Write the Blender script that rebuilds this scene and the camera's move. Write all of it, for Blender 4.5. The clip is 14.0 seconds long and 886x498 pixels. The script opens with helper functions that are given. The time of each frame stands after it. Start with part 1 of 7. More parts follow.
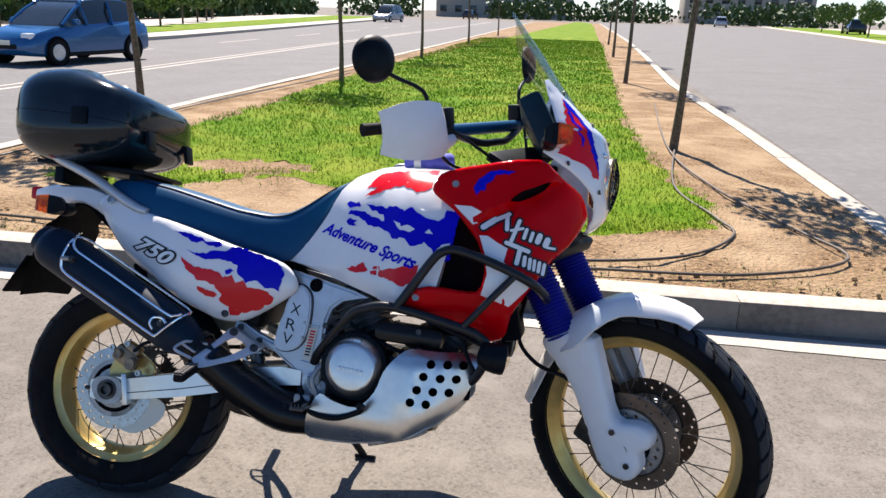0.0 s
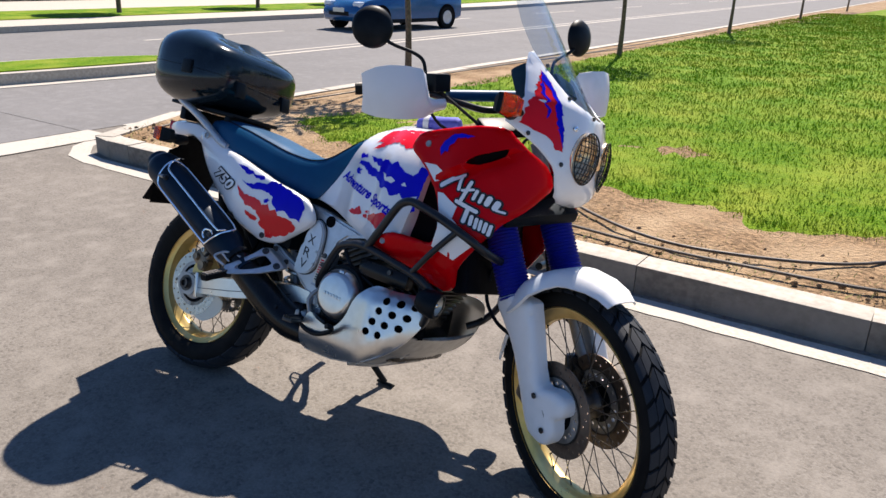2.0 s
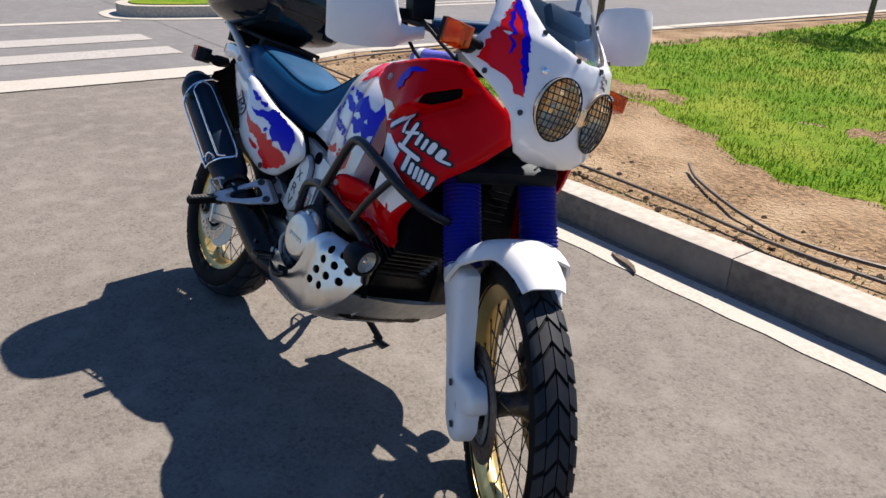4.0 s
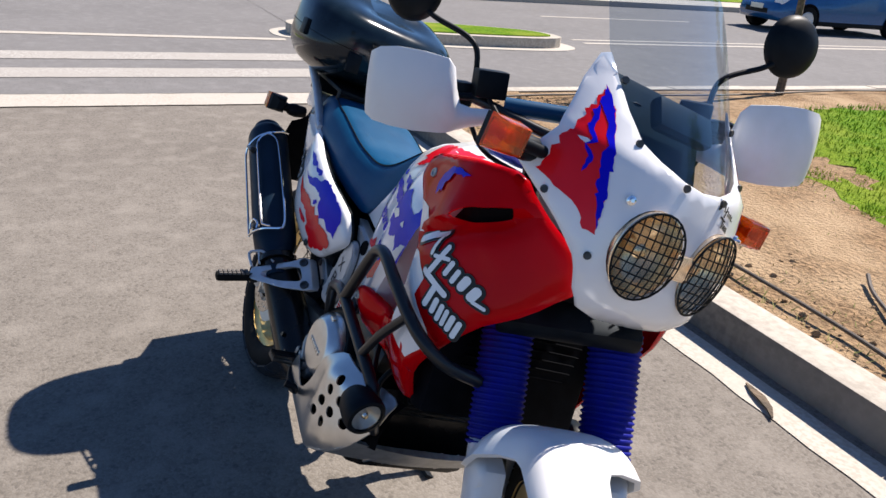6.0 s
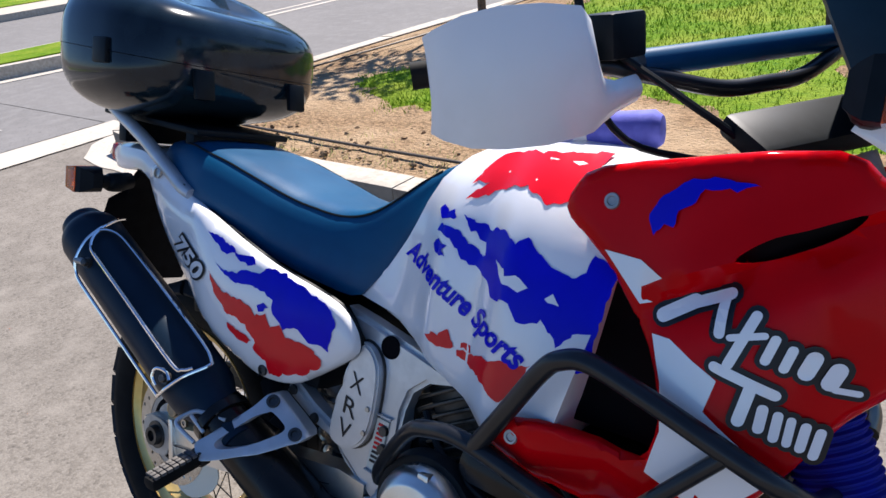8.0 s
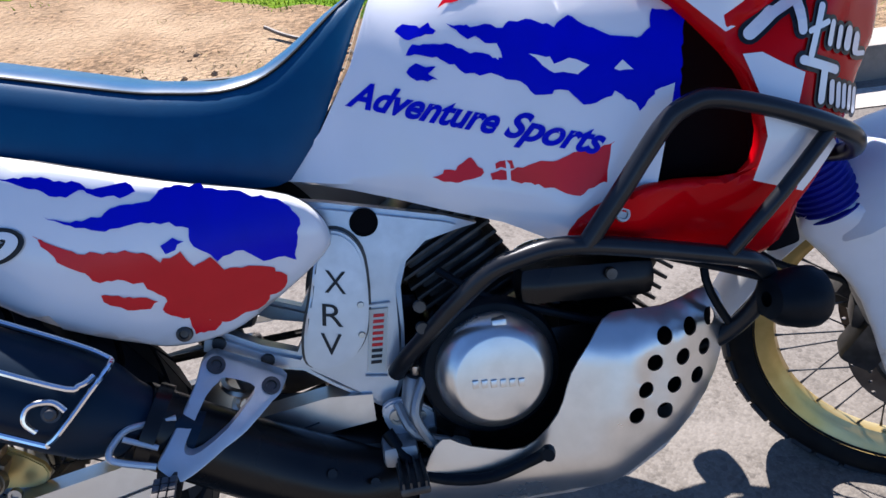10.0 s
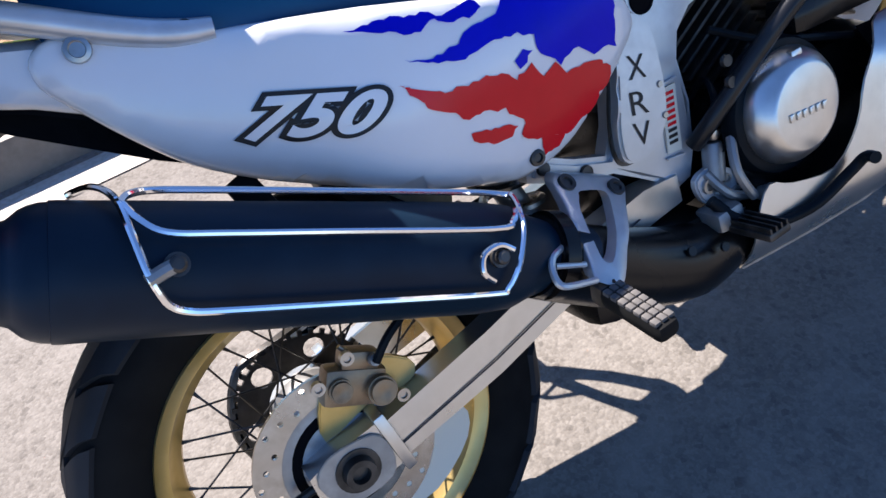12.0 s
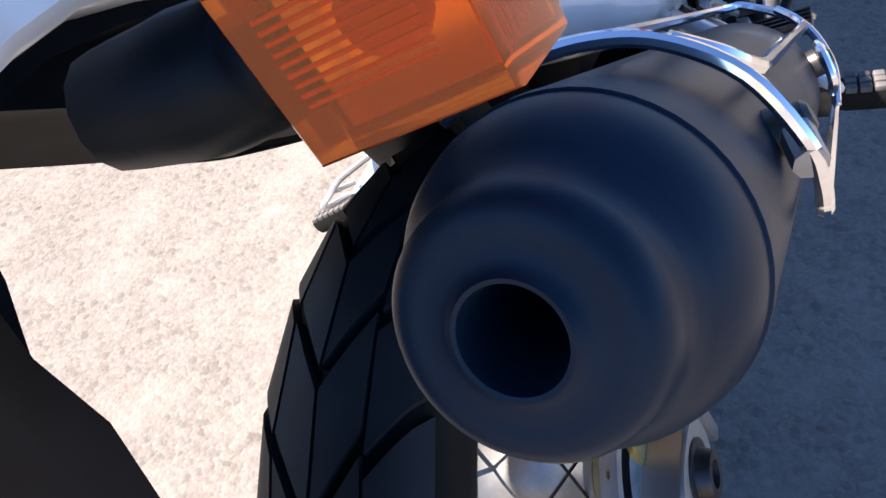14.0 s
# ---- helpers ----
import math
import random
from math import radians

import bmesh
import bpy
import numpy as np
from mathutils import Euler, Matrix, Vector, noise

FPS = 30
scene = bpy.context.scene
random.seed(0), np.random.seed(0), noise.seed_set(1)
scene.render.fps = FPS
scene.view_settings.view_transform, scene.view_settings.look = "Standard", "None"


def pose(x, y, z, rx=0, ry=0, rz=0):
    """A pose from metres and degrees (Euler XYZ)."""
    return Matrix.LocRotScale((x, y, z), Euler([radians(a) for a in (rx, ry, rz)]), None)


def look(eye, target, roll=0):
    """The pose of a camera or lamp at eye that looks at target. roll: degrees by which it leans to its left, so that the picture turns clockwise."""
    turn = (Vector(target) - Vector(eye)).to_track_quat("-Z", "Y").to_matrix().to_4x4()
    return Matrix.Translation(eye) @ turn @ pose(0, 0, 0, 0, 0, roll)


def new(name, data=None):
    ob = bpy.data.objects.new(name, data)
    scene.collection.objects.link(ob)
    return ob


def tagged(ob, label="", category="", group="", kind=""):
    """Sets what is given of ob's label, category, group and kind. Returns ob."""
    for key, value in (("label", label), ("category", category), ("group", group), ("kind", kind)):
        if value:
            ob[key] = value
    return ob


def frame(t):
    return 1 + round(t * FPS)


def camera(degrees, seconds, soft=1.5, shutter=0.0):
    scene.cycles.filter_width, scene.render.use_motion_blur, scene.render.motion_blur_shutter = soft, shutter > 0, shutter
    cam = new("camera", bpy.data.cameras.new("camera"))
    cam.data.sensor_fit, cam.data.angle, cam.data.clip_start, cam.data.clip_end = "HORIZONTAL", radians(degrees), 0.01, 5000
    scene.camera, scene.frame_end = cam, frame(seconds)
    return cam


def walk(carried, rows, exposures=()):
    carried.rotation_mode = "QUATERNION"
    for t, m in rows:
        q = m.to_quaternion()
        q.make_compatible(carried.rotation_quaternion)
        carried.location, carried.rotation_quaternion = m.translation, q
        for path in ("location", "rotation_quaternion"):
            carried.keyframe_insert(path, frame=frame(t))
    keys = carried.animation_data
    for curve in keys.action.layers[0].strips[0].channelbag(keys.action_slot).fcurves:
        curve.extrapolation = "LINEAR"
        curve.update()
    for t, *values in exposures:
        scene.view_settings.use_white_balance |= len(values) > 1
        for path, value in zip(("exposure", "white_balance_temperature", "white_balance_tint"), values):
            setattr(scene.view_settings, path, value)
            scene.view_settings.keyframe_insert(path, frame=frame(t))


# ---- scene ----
cam = camera(61.2, 14.0)
# seconds, eye x y z, heading, pitch, lean
ROWS = [
    (0.0, 1.2910, -1.8238, 1.4507, 9.19, -17.74, 1.60),
    (0.5, 1.5510, -1.8802, 1.4644, 13.27, -19.19, 0.76),
    (1.0, 1.7628, -1.8013, 1.4292, 18.86, -19.86, 1.19),
    (1.5, 1.9670, -1.7256, 1.4467, 24.71, -20.07, 0.75),
    (2.0, 2.2514, -1.6640, 1.4826, 33.58, -20.34, 1.58),
    (2.2, 2.3276, -1.6277, 1.5017, 36.14, -21.60, 1.03),
    (4.3, 2.6165, -0.8382, 1.3811, 54.39, -23.57, 4.87),
    (4.5, 2.5639, -0.7617, 1.4091, 55.87, -22.75, 6.48),
    (5.0, 2.4823, -0.5948, 1.4450, 56.29, -22.81, 6.71),
    (5.5, 2.4261, -0.4611, 1.4453, 63.01, -22.58, 6.33),
    (6.0, 2.2694, -0.4577, 1.4325, 64.21, -22.83, 5.02),
    (6.5, 2.0663, -0.5343, 1.4277, 58.21, -22.95, 2.39),
    (7.0, 1.8745, -0.5531, 1.4006, 55.26, -25.22, 0.33),
    (7.2, 1.7724, -0.5458, 1.3837, 52.26, -23.86, -0.43),
    (9.3, 0.8511, -0.7165, 1.2911, 15.89, -32.74, -7.63),
    (9.5, 0.7920, -0.7145, 1.2778, 11.15, -34.07, -6.55),
    (9.7, 0.7300, -0.7174, 1.2487, 6.37, -35.23, -5.82),
    (10.0, 0.5940, -0.7402, 1.2234, -7.89, -34.75, -3.35),
    (10.5, 0.4977, -0.7909, 1.1920, -14.27, -36.10, -4.88),
    (11.0, 0.3467, -0.7501, 1.1364, -14.58, -37.79, -6.35),
    (11.5, 0.1253, -0.6680, 1.1279, -16.79, -40.64, -10.24),
    (12.0, -0.0403, -0.5753, 1.1519, -22.51, -42.35, -14.21),
    (12.5, -0.2095, -0.4746, 1.1342, -35.05, -41.23, -15.15),
    (13.0, -0.2493, -0.2972, 1.0634, -40.14, -41.18, -14.87),
    (13.3, -0.2653, -0.1729, 1.0454, -41.84, -44.77, -17.01),
    (13.5, -0.2827, -0.1080, 1.0307, -45.92, -45.60, -16.45),
    (13.6, -0.2955, -0.0804, 1.0173, -48.22, -46.44, -14.99),
    (13.8, -0.3140, -0.0331, 0.9822, -55.74, -46.20, -12.80),
    (14.0, -0.3216, 0.0050, 0.9539, -64.65, -45.05, -11.76),
]


def eye_pose(x, y, z, yaw, pitch, lean):
    a, p = radians(yaw), radians(pitch)
    way = Vector((-math.sin(a) * math.cos(p), math.cos(a) * math.cos(p), math.sin(p)))
    return look((x, y, z), Vector((x, y, z)) + way, lean)


walk(cam, [(t, eye_pose(*r)) for t, *r in ROWS], exposures=((0, 1.18, 6500, 14), (2.2, 1.02, 6500, 14), (4.5, 0.87, 6450, 14), (7.2, 1.06, 6350, 14), (9.5, 1.25, 5850, 15), (11.0, 1.50, 6000, 18), (12.5, 1.72, 6150, 16), (13.5, 2.04, 6350, 16), (14.0, 2.08, 6400, 18)))
from mathutils import geometry


# ---- light ----
SUN_AZIMUTH, SUN_HEIGHT = radians(17), radians(50)
sun_way = Vector((-math.sin(SUN_AZIMUTH) * math.cos(SUN_HEIGHT), math.cos(SUN_AZIMUTH) * math.cos(SUN_HEIGHT), math.sin(SUN_HEIGHT)))
world = bpy.data.worlds.new("sky")
scene.world = world
world.use_nodes = True
sky = world.node_tree.nodes.new("ShaderNodeTexSky")
sky.sky_type, sky.sun_disc, sky.ozone_density, sky.dust_density = "NISHITA", False, 10.0, 0.05
sky.sun_elevation, sky.sun_rotation = SUN_HEIGHT, -SUN_AZIMUTH
world.node_tree.links.new(sky.outputs[0], world.node_tree.nodes["Background"].inputs[0])
world.node_tree.nodes["Background"].inputs[1].default_value = 0.070
sun = new("sun", bpy.data.lights.new("sun", "SUN"))
sun.data.energy, sun.data.angle, sun.data.color = 5.0, radians(0.5), (1.0, 0.92, 0.81)
sun.matrix_world = look(sun_way * 30, (0, 0, 0))


# ---- materials ----
def material(name, colour, rough=0.5, metal=0.0, tint=None, scale=40.0, amount=0.5, bump=0.0, bump_scale=200.0, coat=0.0, big=None, big_scale=3.0, random_tint=0.0, gloss=0.5):
    """A surface with a fine grain towards tint and broad stains towards big."""
    m = bpy.data.materials.new(name)
    m.use_nodes = True
    nodes, links = m.node_tree.nodes, m.node_tree.links
    bsdf = nodes["Principled BSDF"]
    bsdf.inputs["Roughness"].default_value, bsdf.inputs["Metallic"].default_value = rough, metal
    bsdf.inputs["Specular IOR Level"].default_value = gloss
    bsdf.inputs["Coat Weight"].default_value, bsdf.inputs["Coat Roughness"].default_value = coat, 0.05
    place = nodes.new("ShaderNodeTexCoord").outputs["Object"]

    def grain(size, detail=6.0):
        n = nodes.new("ShaderNodeTexNoise")
        n.inputs["Scale"].default_value, n.inputs["Detail"].default_value = size, detail
        links.new(place, n.inputs["Vector"])
        return n.outputs["Fac"]

    def ramp(value, low, high):
        r = nodes.new("ShaderNodeMapRange")
        r.inputs["From Min"].default_value, r.inputs["From Max"].default_value = low, high
        links.new(value, r.inputs["Value"])
        return r.outputs["Result"]

    def mix(factor, a, b):
        x = nodes.new("ShaderNodeMix")
        x.data_type = "RGBA"
        links.new(factor, x.inputs["Factor"])
        for k, c in ((6, a), (7, b)):
            if isinstance(c, tuple):
                x.inputs[k].default_value = (*c, 1)
            else:
                links.new(c, x.inputs[k])
        return x.outputs[2]

    tone = colour
    if tint:
        tone = mix(ramp(grain(scale), 0.5 - 0.25 / max(amount, 0.01) * 0.5, 0.5 + 0.25 / max(amount, 0.01) * 0.5), tone, tint)
    if big:
        tone = mix(ramp(grain(big_scale, 4.0), 0.42, 0.68), tone, big)
    if random_tint:
        info = nodes.new("ShaderNodeObjectInfo").outputs["Random"]
        tone = mix(ramp(info, 0.0, 1.0 / random_tint), tone, (0.02, 0.02, 0.02))
    if isinstance(tone, tuple):
        bsdf.inputs["Base Color"].default_value = (*tone, 1)
    else:
        links.new(tone, bsdf.inputs["Base Color"])
    worn = nodes.new("ShaderNodeMapRange")
    worn.inputs["To Min"].default_value, worn.inputs["To Max"].default_value = max(rough - 0.08, 0.02), min(rough + 0.1, 1)
    links.new(grain(9.0, 5.0), worn.inputs["Value"])
    links.new(worn.outputs[0], bsdf.inputs["Roughness"])
    if bump:
        b = nodes.new("ShaderNodeBump")
        b.inputs["Strength"].default_value, b.inputs["Distance"].default_value = min(bump * 100, 1.0), max(bump, 0.0005)
        links.new(grain(bump_scale), b.inputs["Height"])
        links.new(b.outputs[0], bsdf.inputs["Normal"])
    return m


def glass_material(name, colour, rough=0.03, weight=0.9):
    m = material(name, colour, rough)
    bsdf = m.node_tree.nodes["Principled BSDF"]
    bsdf.inputs["Transmission Weight"].default_value, bsdf.inputs["IOR"].default_value = weight, 1.42
    return m




def road_material(name, colour, pale, dark, relief=1.0):
    """Worn asphalt: pale stones in a darker binder, dark pits, patches and faint tyre tracks."""
    m = bpy.data.materials.new(name)
    m.use_nodes = True
    nodes, links = m.node_tree.nodes, m.node_tree.links
    bsdf = nodes["Principled BSDF"]
    bsdf.inputs["Roughness"].default_value, bsdf.inputs["Specular IOR Level"].default_value = 0.9, 0.15
    place = nodes.new("ShaderNodeTexCoord").outputs["Object"]

    def node(kind, source, **values):
        n = nodes.new(kind)
        for k, v in values.items():
            n.inputs[k].default_value = v
        links.new(source, n.inputs["Vector" if "Tex" in kind else 0])
        return n

    def spread(value, a, b, c=0.0, d=1.0):
        n = nodes.new("ShaderNodeMapRange")
        for k, v in zip(("From Min", "From Max", "To Min", "To Max"), (a, b, c, d)):
            n.inputs[k].default_value = v
        links.new(value, n.inputs["Value"])
        return n.outputs[0]

    def mix(factor, a, b):
        n = nodes.new("ShaderNodeMix")
        n.data_type = "RGBA"
        links.new(factor, n.inputs["Factor"])
        for k, c in ((6, a), (7, b)):
            if isinstance(c, tuple):
                n.inputs[k].default_value = (*c, 1)
            else:
                links.new(c, n.inputs[k])
        return n.outputs[2]

    stones = node("ShaderNodeTexVoronoi", place, Scale=140.0, Randomness=1.0)
    tint = nodes.new("ShaderNodeSeparateColor")
    links.new(stones.outputs["Color"], tint.inputs[0])
    coarse = node("ShaderNodeTexVoronoi", place, Scale=92.0, Randomness=1.0)
    lump = nodes.new("ShaderNodeSeparateColor")
    links.new(coarse.outputs["Color"], lump.inputs[0])
    fine = node("ShaderNodeTexNoise", place, Scale=200.0, Detail=4.0).outputs["Fac"]
    pits = node("ShaderNodeTexNoise", place, Scale=38.0, Detail=3.0).outputs["Fac"]
    patch = node("ShaderNodeTexNoise", place, Scale=0.9, Detail=5.0).outputs["Fac"]
    mid = node("ShaderNodeTexNoise", place, Scale=7.0, Detail=5.0).outputs["Fac"]
    tone = mix(spread(tint.outputs[0], 0.25, 1.0, 0.0, 0.75), colour, pale)
    tone = mix(spread(lump.outputs[1], 0.55, 1.0, 0.0, 0.5), tone, pale)
    tone = mix(spread(lump.outputs[2], 0.80, 1.0, 0.0, 0.55), tone, dark)
    tone = mix(spread(fine, 0.3, 0.75, 0.0, 0.35), tone, dark)
    tone = mix(spread(pits, 0.60, 0.74, 0.0, 0.8), tone, dark)
    tone = mix(spread(patch, 0.35, 0.7, 0.0, 0.35), tone, dark)
    tone = mix(spread(mid, 0.48, 0.70, 0.0, 0.5), tone, pale)
    links.new(tone, bsdf.inputs["Base Color"])
    height = nodes.new("ShaderNodeMath")
    height.operation = "MULTIPLY_ADD"
    links.new(spread(stones.outputs["Distance"], 0.0, 0.6, 1.0, 0.0), height.inputs[0])
    height.inputs[1].default_value = 0.6
    links.new(spread(coarse.outputs["Distance"], 0.0, 0.7, 0.6, 0.0), height.inputs[2])
    bump = nodes.new("ShaderNodeBump")
    bump.inputs["Strength"].default_value, bump.inputs["Distance"].default_value = 0.38 * relief, 0.006
    links.new(height.outputs[0], bump.inputs["Height"])
    links.new(bump.outputs[0], bsdf.inputs["Normal"])
    return m


ASPHALT = road_material("asphalt", (0.178, 0.159, 0.135), (0.258, 0.234, 0.202), (0.0921, 0.0818, 0.0705), 0.55)
ASPHALT_FAR = road_material("asphalt_far", (0.172, 0.166, 0.161), (0.219, 0.213, 0.208), (0.107, 0.103, 0.0998), 0.4)
LINE = material("road_paint", (0.45, 0.414, 0.356), 0.8, 0, (0.36, 0.324, 0.27), 60, 1.2, 0.003, 160, big=(0.414, 0.383, 0.329), big_scale=2.5)
LINE_WORN = material("worn_road_paint", (0.396, 0.373, 0.338), 0.85, 0, (0.27, 0.252, 0.225), 55, 1.4, 0.003, 160, big=(0.324, 0.302, 0.27), big_scale=1.7)
# KERB is darkened for the shade on kerb faces turned from the sun
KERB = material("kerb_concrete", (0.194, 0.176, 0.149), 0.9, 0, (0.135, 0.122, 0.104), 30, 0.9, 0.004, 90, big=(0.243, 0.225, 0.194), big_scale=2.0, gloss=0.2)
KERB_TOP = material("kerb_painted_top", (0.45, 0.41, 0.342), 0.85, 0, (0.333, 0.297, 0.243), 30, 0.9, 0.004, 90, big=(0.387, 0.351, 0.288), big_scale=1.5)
SOIL = material("dry_soil", (0.297, 0.194, 0.108), 0.95, 0, (0.162, 0.106, 0.0594), 34, 1.6, 0.025, 45, big=(0.369, 0.266, 0.162), big_scale=2.2, gloss=0.1)
TURF = material("turf", (0.0697, 0.156, 0.00328), 0.9, 0, (0.123, 0.213, 0.00656), 22, 1.4, 0.02, 60, big=(0.205, 0.254, 0.0246), big_scale=1.6, gloss=0.08)
BLADE = material("grass_blade", (0.102, 0.254, 0.00328), 0.7, 0, (0.205, 0.336, 0.0082), 7, 1.6, big=(0.287, 0.336, 0.0287), big_scale=1.6, gloss=0.08)
DRY = material("dry_grass", (0.378, 0.297, 0.108), 0.8, 0, (0.225, 0.243, 0.054), 6, 1.0)
BARK = material("bark", (0.16, 0.115, 0.075), 0.9, 0, (0.08, 0.06, 0.04), 30, 1.0, 0.01, 60)
LEAF = material("leaf", (0.07, 0.13, 0.02), 0.5, 0, (0.12, 0.20, 0.03), 5, 1.0)
HOSE = material("black_hose", (0.07, 0.05, 0.035), 0.6, 0, (0.09, 0.07, 0.05), 20, 1.0)
STONE = material("pale_stone", (0.45, 0.405, 0.333), 0.9, 0, (0.324, 0.279, 0.225), 40, 1.0, 0.004, 60)

WHITE = material("white_lacquer", (0.80, 0.80, 0.80), 0.16, 0, (0.77, 0.77, 0.765), 14, 0.6, coat=0.6, big=(0.78, 0.775, 0.76), big_scale=5)
WHITE_MATT = material("white_plastic", (0.78, 0.78, 0.77), 0.32, 0, (0.73, 0.73, 0.71), 30, 0.7, 0.0004, 300, big=(0.75, 0.745, 0.73), big_scale=6)
RED = material("red_lacquer", (0.531, 0.0009, 0.0036), 0.08, 0, (0.477, 0.0009, 0.0036), 14, 0.6, coat=0.02, big=(0.567, 0.0009, 0.0045), big_scale=5, gloss=0.08)
RED_FILM = material("red_film", (0.72, 0.005, 0.014), 0.2, 0, (0.66, 0.004, 0.012), 20, 0.6, coat=0.1, gloss=0.25)
BLUE_FILM = material("blue_film", (0.006, 0.005, 0.55), 0.2, 0, (0.005, 0.005, 0.48), 20, 0.6, coat=0.0, gloss=0.1)
BLUE_RUBBER = material("blue_rubber", (0.006, 0.010, 0.24), 0.55, 0, (0.01, 0.014, 0.19), 30, 0.8, 0.0006, 200, gloss=0.15)
PAD_BLUE = material("pale_blue_cloth", (0.15, 0.16, 0.60), 0.7, 0, (0.10, 0.11, 0.48), 40, 0.9, 0.002, 180, gloss=0.2)
BLACK_FILM = material("black_film", (0.012, 0.012, 0.014), 0.3, gloss=0.25)
VINYL = material("seat_vinyl", (0.001, 0.050, 0.125), 0.38, 0, (0.002, 0.058, 0.140), 25, 0.9, 0.0010, 600, big=(0.002, 0.066, 0.150), big_scale=4, gloss=0.24)
# the blue in this black stands for reflected sky
BLACK = material("black_plastic", (0.0025, 0.0045, 0.0065), 0.45, 0, (0.005, 0.008, 0.011), 40, 0.8, 0.0006, 400, gloss=0.13)
DASH = material("dark_teal_plastic", (0.004, 0.024, 0.038), 0.5, 0, (0.006, 0.030, 0.046), 30, 0.8, 0.0006, 300, gloss=0.25)
BLACK_MATT = material("matt_black_plastic", (0.0025, 0.003, 0.0045), 0.6, 0, (0.005, 0.006, 0.008), 40, 0.8, 0.0006, 400, gloss=0.04)
# sky reflection is tinted into the base colour here too
BOX_BLACK = material("gloss_black_plastic", (0.003, 0.008, 0.013), 0.13, 0, (0.009, 0.018, 0.026), 18, 0.8, coat=0.15, big=(0.006, 0.014, 0.020), big_scale=6, gloss=0.3)
ENGINE_BLACK = material("engine_black", (0.0035, 0.0035, 0.0045), 0.26, 0.2, (0.009, 0.008, 0.007), 25, 0.8, 0.0008, 90, gloss=0.35)
TUBE_BLACK = material("satin_black_tube", (0.008, 0.009, 0.011), 0.33, 0.0, (0.014, 0.015, 0.017), 30, 0.7, 0.0004, 200, coat=0.2, gloss=0.25)
# bluish base colour imitates the sky mirrored on the black muffler
MUFFLER = material("matt_black_muffler", (0.003, 0.012, 0.026), 0.42, 0.0, (0.005, 0.017, 0.034), 22, 0.8, 0.0004, 400, big=(0.004, 0.015, 0.029), big_scale=8, gloss=0.18)
RUBBER = material("tyre_rubber", (0.004, 0.004, 0.0045), 0.7, 0, (0.008, 0.008, 0.008), 30, 0.9, 0.001, 200, big=(0.011, 0.011, 0.010), big_scale=7, gloss=0.12)
RUBBER_DUSTY = material("dusty_tread_rubber", (0.010, 0.013, 0.018), 0.6, 0, (0.017, 0.020, 0.025), 30, 0.9, 0.0006, 160, big=(0.024, 0.027, 0.031), big_scale=9, gloss=0.25)
RUBBER_WORN = material("worn_rubber", (0.09, 0.085, 0.08), 0.8, 0, (0.15, 0.14, 0.13), 60, 0.9, gloss=0.2)
GOLD = material("gold_anodised", (0.66, 0.46, 0.15), 0.30, 0.6, (0.56, 0.38, 0.11), 30, 0.8, big=(0.70, 0.54, 0.24), big_scale=6)
ALUMINIUM = material("brushed_aluminium", (0.70, 0.69, 0.66), 0.29, 0.95, (0.64, 0.63, 0.60), 40, 0.9, 0.0004, 300, big=(0.68, 0.665, 0.63), big_scale=6)
SILVER = material("silver_paint", (0.62, 0.63, 0.64), 0.30, 0.5, (0.54, 0.55, 0.56), 40, 0.9, 0.0004, 300, big=(0.52, 0.52, 0.51), big_scale=7)
CASTING = material("cast_aluminium", (0.42, 0.42, 0.41), 0.45, 0.7, (0.30, 0.30, 0.29), 40, 0.9, 0.001, 250, big=(0.36, 0.35, 0.33), big_scale=9)
STEEL = material("disc_steel", (0.50, 0.49, 0.47), 0.28, 0.95, (0.40, 0.38, 0.35), 60, 0.9, big=(0.46, 0.42, 0.37), big_scale=12)
RUST_STEEL = material("worn_disc_steel", (0.17, 0.125, 0.09), 0.45, 0.7, (0.11, 0.08, 0.06), 60, 0.9, big=(0.22, 0.17, 0.13), big_scale=12)
BRONZE = material("bronze_paint", (0.30, 0.205, 0.12), 0.38, 0.6, (0.16, 0.11, 0.07), 45, 1.0, 0.0008, 120, big=(0.36, 0.27, 0.17), big_scale=14)
CREAM = material("cream_metal", (0.50, 0.46, 0.30), 0.5, 0.1, (0.36, 0.32, 0.20), 30, 0.9)
CHROME = material("chrome", (0.86, 0.86, 0.87), 0.07, 1.0)
DARK_STEEL = material("dark_steel", (0.09, 0.085, 0.08), 0.4, 0.8, (0.05, 0.048, 0.045), 40, 0.9)
# near-black for openings and recesses, their inner shade put into the colour
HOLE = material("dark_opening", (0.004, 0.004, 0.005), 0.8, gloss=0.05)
ORANGE = glass_material("orange_lens", (1.0, 0.19, 0.007), 0.03, 0.78)
ORANGE_DEEP = material("orange_plastic", (0.80, 0.10, 0.004), 0.25, 0, (0.70, 0.08, 0.004), 30, 0.6)
RED_LENS = glass_material("red_lens", (0.6, 0.01, 0.01), 0.1, 0.4)

REFLECTOR = material("lamp_reflector", (0.97, 0.80, 0.60), 0.20, 0.9, (0.90, 0.70, 0.48), 40, 0.8)
MIRROR = material("mirror_glass", (0.85, 0.87, 0.88), 0.02, 1.0)
GLASS_WHITE = material("clear_lamp", (0.7, 0.72, 0.74), 0.1)
LABEL = material("label_paper", (0.72, 0.68, 0.55), 0.4)


